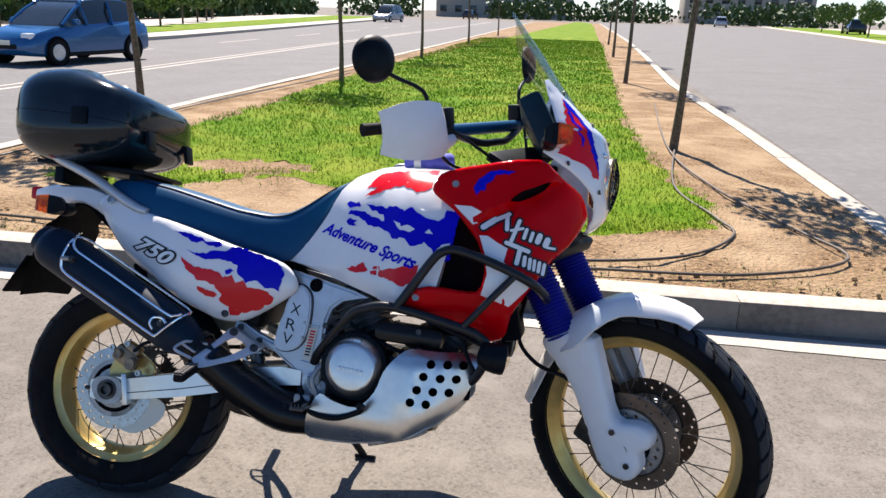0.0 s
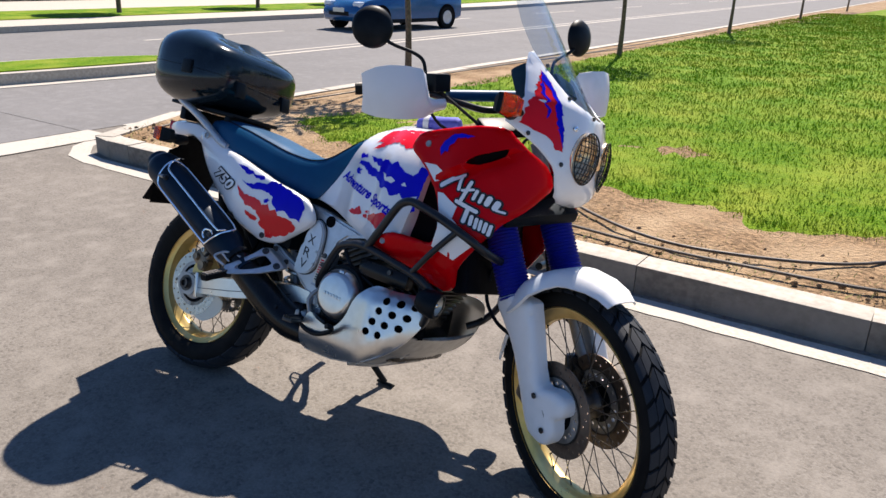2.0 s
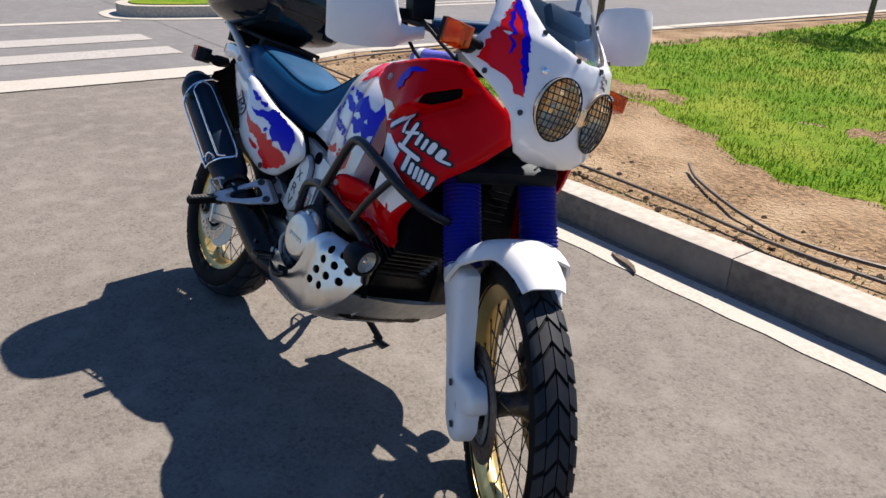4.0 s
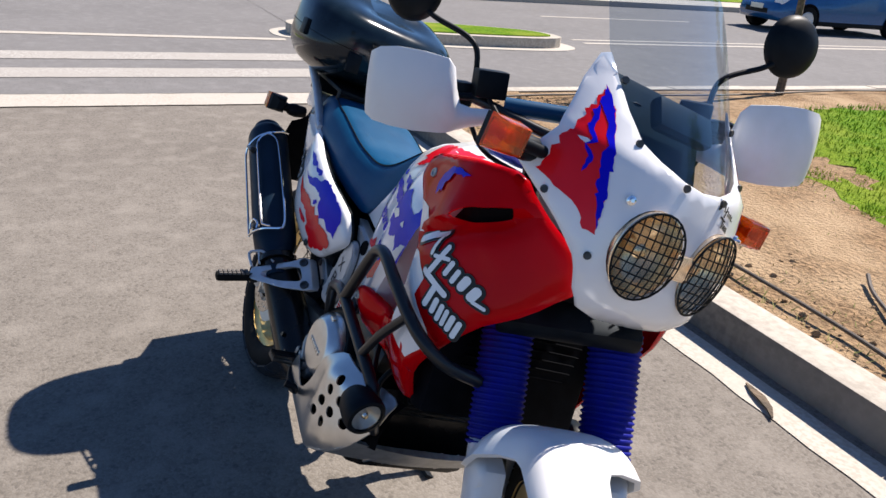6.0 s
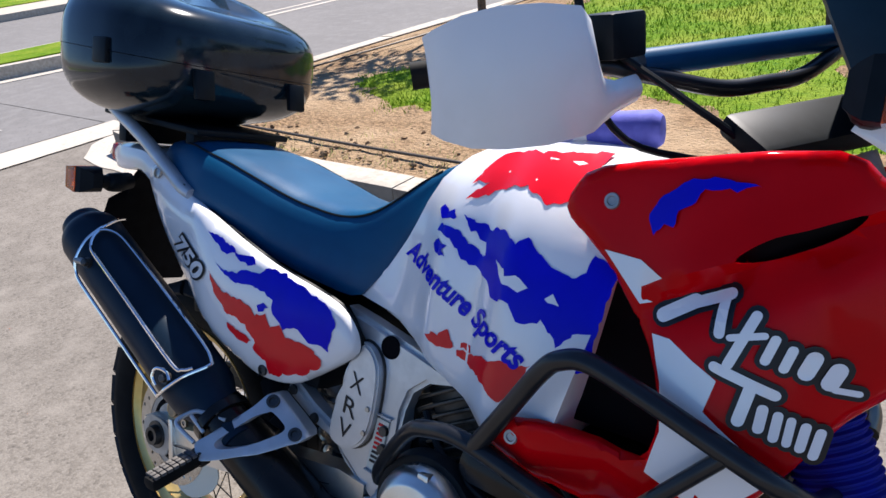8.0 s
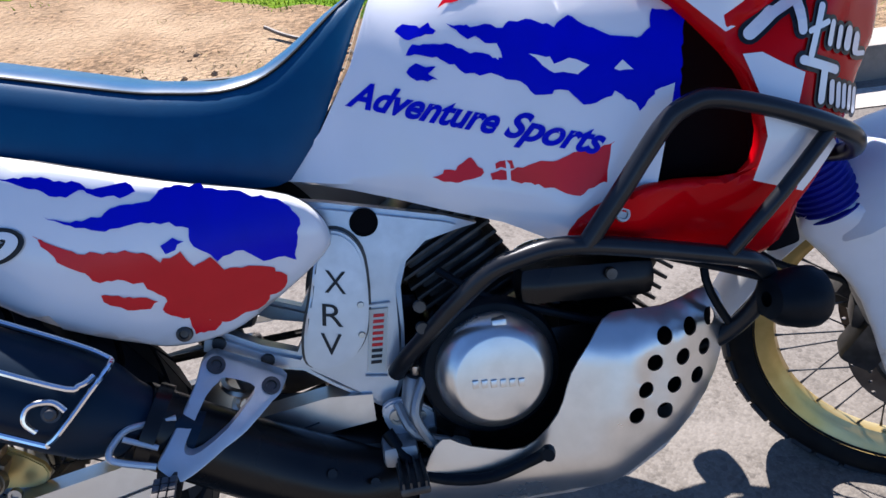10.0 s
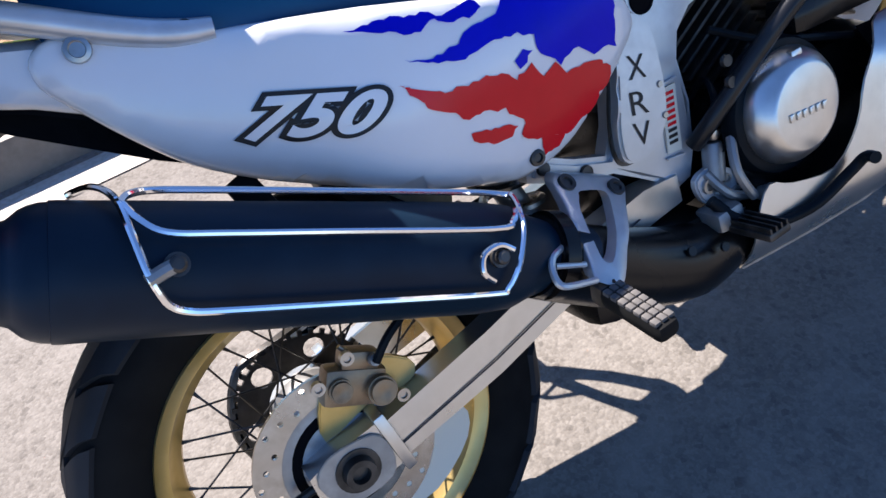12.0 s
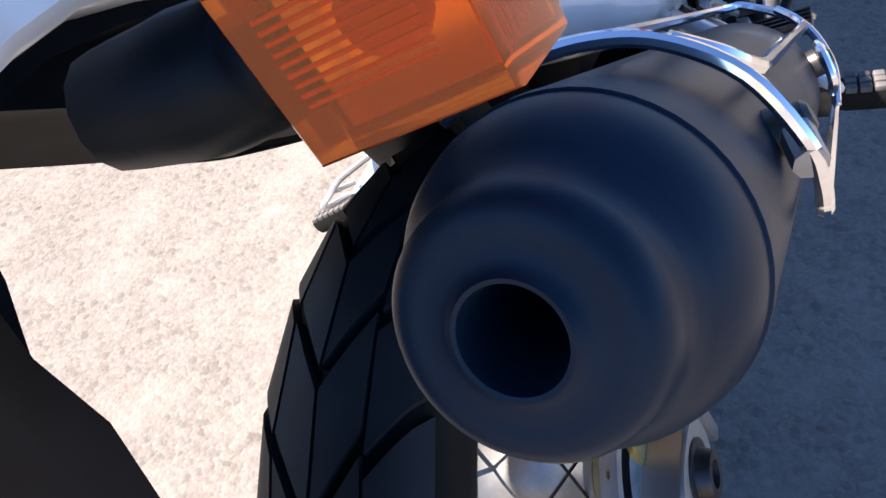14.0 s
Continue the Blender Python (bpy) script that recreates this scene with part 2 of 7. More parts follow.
def screen_material(name, colour):
    m = bpy.data.materials.new(name)
    m.use_nodes = True
    nodes, links = m.node_tree.nodes, m.node_tree.links
    clear, gloss, both = nodes.new("ShaderNodeBsdfTransparent"), nodes.new("ShaderNodeBsdfGlossy"), nodes.new("ShaderNodeMixShader")
    clear.inputs[0].default_value = (*colour, 1)
    gloss.inputs["Roughness"].default_value = 0.03
    rim, part_way = nodes.new("ShaderNodeLayerWeight"), nodes.new("ShaderNodeMath")
    rim.inputs[0].default_value = 0.11
    part_way.operation, part_way.inputs[1].default_value = "MULTIPLY", 0.5
    links.new(rim.outputs["Facing"], part_way.inputs[0])
    links.new(part_way.outputs[0], both.inputs[0])
    links.new(clear.outputs[0], both.inputs[1])
    links.new(gloss.outputs[0], both.inputs[2])
    links.new(both.outputs[0], nodes["Material Output"].inputs[0])
    return m


SCREEN = screen_material("smoked_screen", (0.80, 0.84, 0.88))
GLASS = screen_material("lamp_glass", (0.97, 0.92, 0.82))


# ---- mesh tools ----
def part(name, bm, mat, parent=None, label="", smooth=True, at=None):
    """Links a bmesh as one object, under a thing or a part where one is given."""
    me = bpy.data.meshes.new(name)
    bmesh.ops.recalc_face_normals(bm, faces=bm.faces)
    bm.to_mesh(me)
    bm.free()
    me.materials.append(mat)
    if smooth:
        me.polygons.foreach_set("use_smooth", [True] * len(me.polygons))
        me.set_sharp_from_angle(angle=radians(38))
    return held(new(name, me), parent, label, at)


def held(ob, parent, label="", at=None):
    if parent:
        ob.parent = parent
    if at is not None:
        ob.matrix_basis = at
    if label:
        ob["label"] = label
    return ob


def repeat_part(ob, at):
    """The same mesh again under the same parent."""
    o = new(ob.name.split(".")[0], ob.data)
    o.parent, o.matrix_basis = ob.parent, at
    if "label" in ob:
        o["label"] = ob["label"]
    return o


def build(verts, faces):
    bm = bmesh.new()
    vs = [bm.verts.new(v) for v in verts]
    for f in faces:
        try:
            bm.faces.new([vs[i] for i in f])
        except ValueError:
            pass
    return bm


def joined(*bms):
    out = bmesh.new()
    for b in bms:
        me = bpy.data.meshes.new("joint")
        b.to_mesh(me)
        b.free()
        out.from_mesh(me)
        bpy.data.meshes.remove(me)
    return out


def moved(bm, m):
    bm.transform(m)
    return bm


def spline(points, steps=5, closed=False):
    p = [Vector(q) for q in points]
    n = len(p)
    out = []
    for i in range(n if closed else n - 1):
        a, b, c, d = (p[(i + k) % n] if closed else p[min(max(i + k, 0), n - 1)] for k in (-1, 0, 1, 2))
        for s in range(steps):
            t = s / steps
            out.append(0.5 * (2 * b + (c - a) * t + (2 * a - 5 * b + 4 * c - d) * t * t + (3 * b - a - 3 * c + d) * t ** 3))
    return out if closed else out + [p[-1]]


def tube(points, r, n=10, steps=5, closed=False):
    """A round bar along a smooth line; r is one radius or one at each given point."""
    line = spline(points, steps, closed) if steps > 1 else [Vector(q) for q in points]
    count = len(line)
    radii = [r] * count if isinstance(r, (int, float)) else [float(a) for a in np.interp(np.linspace(0, 1, count), np.linspace(0, 1, len(r)), r)]
    verts, faces, normal = [], [], None
    for i, q in enumerate(line):
        way = (line[(i + 1) % count] - line[i - 1]) if closed or 0 < i < count - 1 else (line[1] - line[0] if i == 0 else line[-1] - line[-2])
        way.normalize()
        normal = (way.orthogonal() if normal is None else normal - way * normal.dot(way)).normalized()
        side = way.cross(normal)
        verts += [q + radii[i] * (math.cos(a) * normal + math.sin(a) * side) for a in (2 * math.pi * k / n for k in range(n))]
    for i in range(count if closed else count - 1):
        j = (i + 1) % count
        faces += [(i * n + k, i * n + (k + 1) % n, j * n + (k + 1) % n, j * n + k) for k in range(n)]
    if not closed:
        faces += [tuple(range(n - 1, -1, -1)), tuple((count - 1) * n + k for k in range(n))]
    return build(verts, faces)


def lathe(profile, origin, axis, n=40, closed=False, caps=True):
    """Turns a profile of (along, radius) round an axis."""
    turn = Vector(axis).to_track_quat("Z", "Y").to_matrix()
    verts, faces = [], []
    for a, r in profile:
        verts += [Vector(origin) + turn @ Vector((r * math.cos(t), r * math.sin(t), a)) for t in (2 * math.pi * k / n for k in range(n))]
    m = len(profile)
    for i in range(m if closed else m - 1):
        j = (i + 1) % m
        faces += [(i * n + k, i * n + (k + 1) % n, j * n + (k + 1) % n, j * n + k) for k in range(n)]
    if caps and not closed:
        faces += [tuple(range(n)), tuple((m - 1) * n + k for k in range(n))]
    bm = build(verts, faces)
    bmesh.ops.remove_doubles(bm, verts=bm.verts, dist=1e-5)
    return bm


def block(centre, size, bevel=0.004, turn=(0, 0, 0), taper=1.0):
    bm = bmesh.new()
    bmesh.ops.create_cube(bm, size=1)
    for v in bm.verts:
        if v.co.z > 0:
            v.co.x *= taper
            v.co.y *= taper
    bm.transform(Matrix.Diagonal((*size, 1)))
    if bevel:
        bmesh.ops.bevel(bm, geom=bm.edges[:], offset=min(bevel, min(size) * 0.45), segments=2, affect="EDGES", profile=0.6)
    return moved(bm, pose(*centre, *turn))


def slab(outline, y0, y1, bevel=0.002):
    """A flat plate in the x-z plane between two depths."""
    bm = bmesh.new()
    face = bm.faces.new([bm.verts.new((x, y0, z)) for x, z in outline])
    made = bmesh.ops.extrude_face_region(bm, geom=[face])
    for v in made["geom"]:
        if isinstance(v, bmesh.types.BMVert):
            v.co.y = y1
    if bevel:
        bmesh.ops.bevel(bm, geom=[e for e in bm.edges if e.is_manifold and e.calc_face_angle(0) > 0.6], offset=bevel, segments=2, affect="EDGES")
    bmesh.ops.triangulate(bm, faces=[f for f in bm.faces if len(f.verts) > 4])
    return bm


def rounded(outline, steps=4):
    return [(p.x, p.y) for p in spline([(a, b, 0) for a, b in outline], steps, True)]


def densified(outline, gap):
    out = []
    for (a, b), (c, d) in zip(outline, outline[1:] + outline[:1]):
        n = max(1, int(math.hypot(c - a, d - b) / gap))
        out += [(a + (c - a) * k / n, b + (d - b) * k / n) for k in range(n)]
    return out


def inside(p, outline):
    hit, (x, y) = False, p
    for (a, b), (c, d) in zip(outline, outline[1:] + outline[:1]):
        if (b > y) != (d > y) and x < (c - a) * (y - b) / (d - b) + a:
            hit = not hit
    return hit


def edge_gap(p, outline):
    q = np.array(outline)
    r = np.roll(q, -1, axis=0)
    d = r - q
    t = np.clip(((np.array(p) - q) * d).sum(1) / np.maximum((d * d).sum(1), 1e-12), 0, 1)
    return float(np.sqrt((((q + d * t[:, None]) - np.array(p)) ** 2).sum(1)).min())


def shell(outline, surface, gap=0.02, thick=0.003, roll=0.0, holes=(), lift=0.0):
    """A skin over a flat outline, laid on surface(u, v, inward); roll bends its border inwards."""
    border = densified(outline, gap)
    points, edges = list(border), [(i, (i + 1) % len(border)) for i in range(len(border))]
    for h in holes:
        k = len(points)
        points += h
        edges += [(k + i, k + (i + 1) % len(h)) for i in range(len(h))]
    us, vs = [p[0] for p in border], [p[1] for p in border]
    for i, u in enumerate(np.arange(min(us) + gap / 2, max(us), gap)):
        for v in np.arange(min(vs) + gap / 2 * (i % 2), max(vs), gap):
            if inside((u, v), border) and edge_gap((u, v), border) > gap * 0.45 and all(not inside((u, v), h) and edge_gap((u, v), h) > gap * 0.3 for h in holes):
                points.append((float(u), float(v)))
    if roll:
        for d in (roll * 0.15, roll * 0.5):
            n = len(border)
            for i in range(n):
                a, b = Vector(border[i - 1]), Vector(border[(i + 1) % n])
                side = Vector((-(b - a).y, (b - a).x)).normalized() * d
                for s in (side, -side):
                    p = Vector(border[i]) + s
                    if inside(p, border) and edge_gap(p, border) > d * 0.8 and all(edge_gap(p, h) > gap * 0.3 for h in holes):
                        points.append((p.x, p.y))
    flat, _, tris, *_ = geometry.delaunay_2d_cdt([Vector(p) for p in points], edges, [], 0, 1e-5)
    keep = []
    for t in tris:
        c = (sum(flat[i].x for i in t) / 3, sum(flat[i].y for i in t) / 3)
        if inside(c, border) and not any(inside(c, h) for h in holes):
            keep.append(t)

    def drop(p):
        if not roll:
            return -lift
        d = min(edge_gap(p, border), roll)
        return roll * (1 - math.sqrt(max(0.0, 1 - (1 - d / roll) ** 2))) - lift

    outer = [surface(p.x, p.y, drop((p.x, p.y))) for p in flat]
    if not thick:
        return build(outer, keep)
    n = len(outer)
    verts = outer + [surface(p.x, p.y, drop((p.x, p.y)) + thick) for p in flat]
    count = {}
    for t in keep:
        for a, b in ((t[0], t[1]), (t[1], t[2]), (t[2], t[0])):
            count[(a, b)] = True
    rim = [(a, b) for a, b in count if (b, a) not in count]
    faces = [tuple(t) for t in keep] + [tuple(i + n for i in reversed(t)) for t in keep] + [(b, a, a + n, b + n) for a, b in rim]
    bm = build(verts, faces)
    bmesh.ops.delete(bm, geom=[v for v in bm.verts if not v.link_faces], context="VERTS")
    return bm


def ring(y, z, r, n=24):
    return [(y + r * math.cos(2 * math.pi * k / n), z + r * math.sin(2 * math.pi * k / n)) for k in range(n)]


def sections(rings, caps=True):
    """A skin through rings of equal count."""
    n, m = len(rings[0]), len(rings)
    faces = [(i * n + k, i * n + (k + 1) % n, (i + 1) * n + (k + 1) % n, (i + 1) * n + k) for i in range(m - 1) for k in range(n)]
    if caps:
        faces += [tuple(range(n - 1, -1, -1)), tuple((m - 1) * n + k for k in range(n))]
    return build([v for r in rings for v in r], faces)


def thing(name, label, category, group="", kind="", at=None):
    ob = new(name)
    if at is not None:
        ob.matrix_basis = at
    return tagged(ob, label, category, group, kind)


# ---- ground, roads and the median strip ----
def flat_sheet(name, outline, z, mat, label, category, depth=0.0, gap=0.0):
    pts = densified(outline, gap) if gap else outline
    bm = bmesh.new()
    face = bm.faces.new([bm.verts.new((x, y, z)) for x, y in pts])
    if depth:
        made = bmesh.ops.extrude_face_region(bm, geom=[face])
        for v in made["geom"]:
            if isinstance(v, bmesh.types.BMVert):
                v.co.z = z - depth
    bmesh.ops.triangulate(bm, faces=bm.faces[:])
    return tagged(part(name, bm, mat, smooth=False), label, category, kind="structure")


flat_sheet("ground", [(-900, -900), (900, -900), (900, 900), (-900, 900)], 0.0, ASPHALT, "pale sunlit asphalt with coarse open aggregate", "road")
flat_sheet("road_1", [(-14.6, 2.2), (-4.35, 2.2), (-4.35, 110), (-24, 110)], 0.004, ASPHALT_FAR, "grey asphalt avenue beside the planted strip", "road")
flat_sheet("road_3", [(-15, -14), (-4.4, -14), (-4.4, 2.19), (-15, 2.19)], 0.004, ASPHALT_FAR, "darker asphalt under the zebra crossing", "road")
flat_sheet("road_2", [(3.75, 2.6), (14.5, 2.6), (30, 130), (4.6, 130)], 0.004, ASPHALT_FAR, "grey asphalt road with pale edge line", "road")

KERB_Y = 1.74
MEDIAN = [(-3.25, KERB_Y), (2.95, KERB_Y), (3.15, 1.775), (3.33, 1.89), (3.46, 2.08), (3.52, 2.4), (3.5, 8), (3.38, 14), (3.7, 24), (4.1, 40), (4.6, 110), (-4.6, 110), (-3.95, 30), (-3.9, 16), (-3.95, 8), (-3.95, 3.2), (-3.94, 2.55), (-3.86, 2.2), (-3.70, 1.94), (-3.50, 1.79)]


def grown(outline, d):
    """The outline moved outwards by d."""
    out, n = [], len(outline)
    for i in range(n):
        a, b, c = (Vector(outline[(i + k) % n]) for k in (-1, 0, 1))
        e, f = (b - a).normalized(), (c - b).normalized()
        s = (Vector((e.y, -e.x)) + Vector((f.y, -f.x)))
        s = s / max(s.length_squared / 2, 0.2) if s.length else s
        out.append(tuple(b + s * d))
    return out


soil_line = grown(MEDIAN, -0.16)


def soil():
    """Loose earth: a lumpy skin inside the kerb."""
    bm = bmesh.new()
    border = densified(soil_line, 0.5)
    pts = list(border)
    n = len(border)
    for y in list(np.arange(1.95, 7, 0.11)) + list(np.arange(7, 20, 0.4)) + list(np.arange(20, 110, 3)):
        step = 0.11 if y < 7 else (0.4 if y < 20 else 1.2)
        for x in np.arange(-3.8, 4.4, step):
            p = (float(x) + random.uniform(-0.3, 0.3) * step, float(y) + random.uniform(-0.3, 0.3) * step)
            if inside(p, border) and edge_gap(p, border) > step * 0.4:
                pts.append(p)
    flat, _, tris, *_ = geometry.delaunay_2d_cdt([Vector(p) for p in pts], [(i, (i + 1) % n) for i in range(n)], [], 1, 1e-5)
    z = lambda p: 0.135 + (0.02 * noise.noise((p.x * 1.7, p.y * 1.7, 3)) + 0.014 * noise.noise((p.x * 7, p.y * 7, 1)) if edge_gap(p, border) > 0.05 else 0) + min(edge_gap(p, border), 0.8) * 0.03
    verts = [(p.x, p.y, z(p) if p.y < 9 else 0.128) for p in flat]
    return build(verts, [tuple(t) for t in tris])


tagged(part("median_soil", soil(), SOIL), "dry sandy earth along the kerb of the median", "soil", kind="structure")


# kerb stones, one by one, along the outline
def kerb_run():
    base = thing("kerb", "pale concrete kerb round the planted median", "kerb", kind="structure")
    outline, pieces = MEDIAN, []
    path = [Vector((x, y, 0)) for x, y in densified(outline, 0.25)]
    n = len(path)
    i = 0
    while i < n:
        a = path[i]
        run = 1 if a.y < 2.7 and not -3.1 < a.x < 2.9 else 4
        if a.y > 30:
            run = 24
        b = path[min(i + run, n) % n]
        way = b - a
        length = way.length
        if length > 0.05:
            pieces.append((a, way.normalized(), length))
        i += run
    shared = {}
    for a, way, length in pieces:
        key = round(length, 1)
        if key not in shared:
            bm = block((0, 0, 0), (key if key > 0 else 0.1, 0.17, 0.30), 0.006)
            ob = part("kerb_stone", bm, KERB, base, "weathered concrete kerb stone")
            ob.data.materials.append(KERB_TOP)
            # upward faces get the paler tone; the sides keep shade in their colour
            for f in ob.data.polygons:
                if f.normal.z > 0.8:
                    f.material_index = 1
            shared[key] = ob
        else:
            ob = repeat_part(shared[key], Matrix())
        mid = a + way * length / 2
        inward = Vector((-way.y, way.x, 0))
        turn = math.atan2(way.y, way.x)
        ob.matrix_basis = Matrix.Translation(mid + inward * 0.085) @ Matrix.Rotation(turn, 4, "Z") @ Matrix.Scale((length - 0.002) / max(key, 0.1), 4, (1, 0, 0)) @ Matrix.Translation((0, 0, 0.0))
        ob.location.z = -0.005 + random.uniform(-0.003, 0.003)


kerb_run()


def stripe(x0, y0, x1, y1, width, z=0.004, name="road_line", label="worn white painted road line", paint=LINE):
    way = Vector((x1 - x0, y1 - y0))
    n = max(2, int(way.length / 0.12))
    side = Vector((-way.y, way.x)).normalized() * width / 2
    verts, faces = [], []
    for i in range(n + 1):
        c = Vector((x0, y0)) + way * i / n
        for k, s in enumerate((-1, 1)):
            wob = 1 + 0.05 * noise.noise((c.x * 9, c.y * 9, s * 3.1 + x0))
            verts.append((*(c + side * s * wob), z))
    faces = [(2 * i, 2 * i + 1, 2 * i + 3, 2 * i + 2) for i in range(n)]
    return tagged(part(name, build(verts, faces), paint, smooth=False), label, "road marking", kind="structure")




def edge_line():
    """Painted line along the front kerb and round its corners."""
    near, far = grown(MEDIAN, 0.05), grown(MEDIAN, 0.21)
    order = list(range(len(MEDIAN) - 5, len(MEDIAN))) + list(range(0, 6))
    rows = []
    for k, (i, j) in enumerate(zip(order, order[1:])):
        a0, a1, c0, c1 = (Vector(p) for p in (near[i], near[j], far[i], far[j]))
        n = max(2, int((a1 - a0).length / 0.15))
        rows += [(a0.lerp(a1, t / n), c0.lerp(c1, t / n)) for t in range(n)]
    verts = []
    for a, c in rows:
        wob = 0.012 * noise.noise((a.x * 6, a.y * 6, 1))
        verts += [(a.x, a.y + wob, 0.004), (c.x, c.y + wob + 0.012 * noise.noise((c.x * 7, c.y * 7, 4)), 0.004)]
    faces = [(2 * i, 2 * i + 1, 2 * i + 3, 2 * i + 2) for i in range(len(rows) - 1)]
    tagged(part("road_line", build(verts, faces), LINE, smooth=False), "worn cream painted line along the kerb", "road marking", kind="structure")


edge_line()
stripe(-4.17, -6.0, -4.15, 2.25, 0.42, 0.009, label="broad worn white stop line on asphalt")
for k in range(2):
    stripe(-5.22 - 0.92 * k, -4.5, -5.22 - 0.92 * k - 0.1, 1.7, 0.44, 0.009, label="grey-white zebra crossing bar, badly worn paint", paint=LINE_WORN)
stripe(-7.75, -5.2, -7.58, 1.80, 0.17, 0.009)
stripe(-4.28, 2.6, -4.3, 90, 0.13, 0.008)
stripe(-7.9, 6.6, -9.5, 100, 0.13, 0.008)
stripe(-8.25, 6.6, -9.9, 100, 0.10, 0.008)
for k in range(9):
    stripe(-11.6 - 0.25 * k, 8 + 9 * k, -11.7 - 0.25 * k, 12 + 9 * k, 0.12, 0.008)


LAWN = rounded([(-2.75, 3.4), (-1.9, 2.85), (-1.45, 2.85), (-1.35, 3.25), (-0.8, 3.3), (-0.2, 3.4), (0.25, 3.05), (0.8, 2.85), (1.2, 2.95), (1.4, 2.68), (1.85, 2.78), (2.3, 3.08), (2.36, 3.9), (2.15, 4.9), (2.08, 6.5), (2.02, 9), (2.1, 14), (2.25, 22), (2.5, 40), (2.8, 110), (-3.4, 110), (-3.3, 40), (-3.05, 20), (-2.95, 12), (-2.8, 7.2), (-2.78, 5.6), (-2.4, 4.6), (-2.5, 4.0)], 5)
lawn_z = lambda x, y: 0.172 + 0.02 * noise.noise((x * 1.7, y * 1.7, 3)) + 0.006 * noise.noise((x * 9, y * 9, 5))


BARE = [rounded(blob, 5) for blob in ([(-1.95, 3.95), (-1.5, 3.75), (-0.95, 3.85), (-0.75, 4.05), (-1.1, 4.22), (-1.6, 4.15)], [(-1.25, 3.3), (-0.7, 3.28), (-0.3, 3.42), (-0.7, 3.62), (-1.15, 3.55)], [(0.2, 4.3), (0.5, 4.2), (0.75, 4.35), (0.5, 4.5)])]


def lawn():
    """Turf sheet with a ragged border."""
    border = []
    for x, y in densified(LAWN, 0.05):
        if y < 34:
            x += 0.10 * noise.noise((x * 3, y * 3, 7)) + 0.05 * noise.noise((x * 14, y * 14, 2))
            y += 0.10 * noise.noise((x * 3, y * 3, 17)) + 0.05 * noise.noise((x * 14, y * 14, 12))
        if y < 16 or len(border) % 8 == 0 or y - border[-1][1] > 2:
            border.append((x, y))
    pts, n = list(border), len(border)
    for y in list(np.arange(2.7, 8, 0.16)) + list(np.arange(8, 20, 0.6)) + list(np.arange(20, 110, 4)):
        step = 0.16 if y < 8 else (0.6 if y < 20 else 2.0)
        for x in np.arange(-3.2, 2.6, step):
            p = (float(x) + random.uniform(-0.3, 0.3) * step, float(y) + random.uniform(-0.3, 0.3) * step)
            if inside(p, border) and edge_gap(p, border) > 0.06:
                pts.append(p)
    flat, _, tris, *_ = geometry.delaunay_2d_cdt([Vector(p) for p in pts], [(i, (i + 1) % n) for i in range(n)], [], 1, 1e-5)
    tris = [t for t in tris if not any(inside((sum(flat[i].x for i in t) / 3, sum(flat[i].y for i in t) / 3), h) for h in BARE)]
    low = lambda p: 0.018 * (1 - min(min(edge_gap(p, border), *(edge_gap(p, h) for h in BARE)) / 0.14, 1)) if p.y < 9 else 0.0
    bm = build([(p.x, p.y, lawn_z(p.x, p.y) - low(p)) for p in flat], [tuple(t) for t in tris])
    bmesh.ops.delete(bm, geom=[v for v in bm.verts if not v.link_faces], context="VERTS")
    return bm


tagged(part("turf", lawn(), TURF), "bright green watered lawn of the median", "lawn", kind="structure")


def blades():
    verts, faces = [], []
    spots = []
    while len(spots) < 76000:
        y = 2.5 + random.random() ** 2.6 * 34
        x = random.uniform(-3.2, 2.7)
        q = (x + 0.14 * noise.noise((x * 4, y * 4, 1)) + random.gauss(0, 0.04), y + 0.14 * noise.noise((x * 4, y * 4, 9)) + random.gauss(0, 0.04))
        if inside(q, LAWN) and (random.random() < 0.06 or not any(inside(q, h) for h in BARE)) and noise.noise((x * 1.3, y * 1.3, 21)) + 0.4 * noise.noise((x * 6, y * 6, 4)) > random.uniform(-0.9, -0.15):
            spots.append((x, y))
    for px, py in spots:
        far = 1 + max(py - 4, 0) * 0.20
        a, h, w = random.random() * 6.28, random.uniform(0.012, 0.038) * min(far, 1.4), random.uniform(0.0025, 0.005) * far
        lean = Vector((math.cos(a + 1.3), math.sin(a + 1.3), 0)) * h * random.uniform(0.3, 1.1)
        b = Vector((px, py, lawn_z(px, py) - 0.004 if inside((px, py), LAWN) else 0.15))
        s = Vector((math.cos(a), math.sin(a), 0)) * w
        k = len(verts)
        verts += [b - s, b + s, b + lean + Vector((0, 0, h))]
        faces.append((k, k + 1, k + 2))
    me = bpy.data.meshes.new("grass")
    me.from_pydata([tuple(v) for v in verts], [], faces)
    me.materials.append(BLADE)
    return tagged(new("grass", me), "short bright green grass blades", "grass", kind="stuff")


blades()


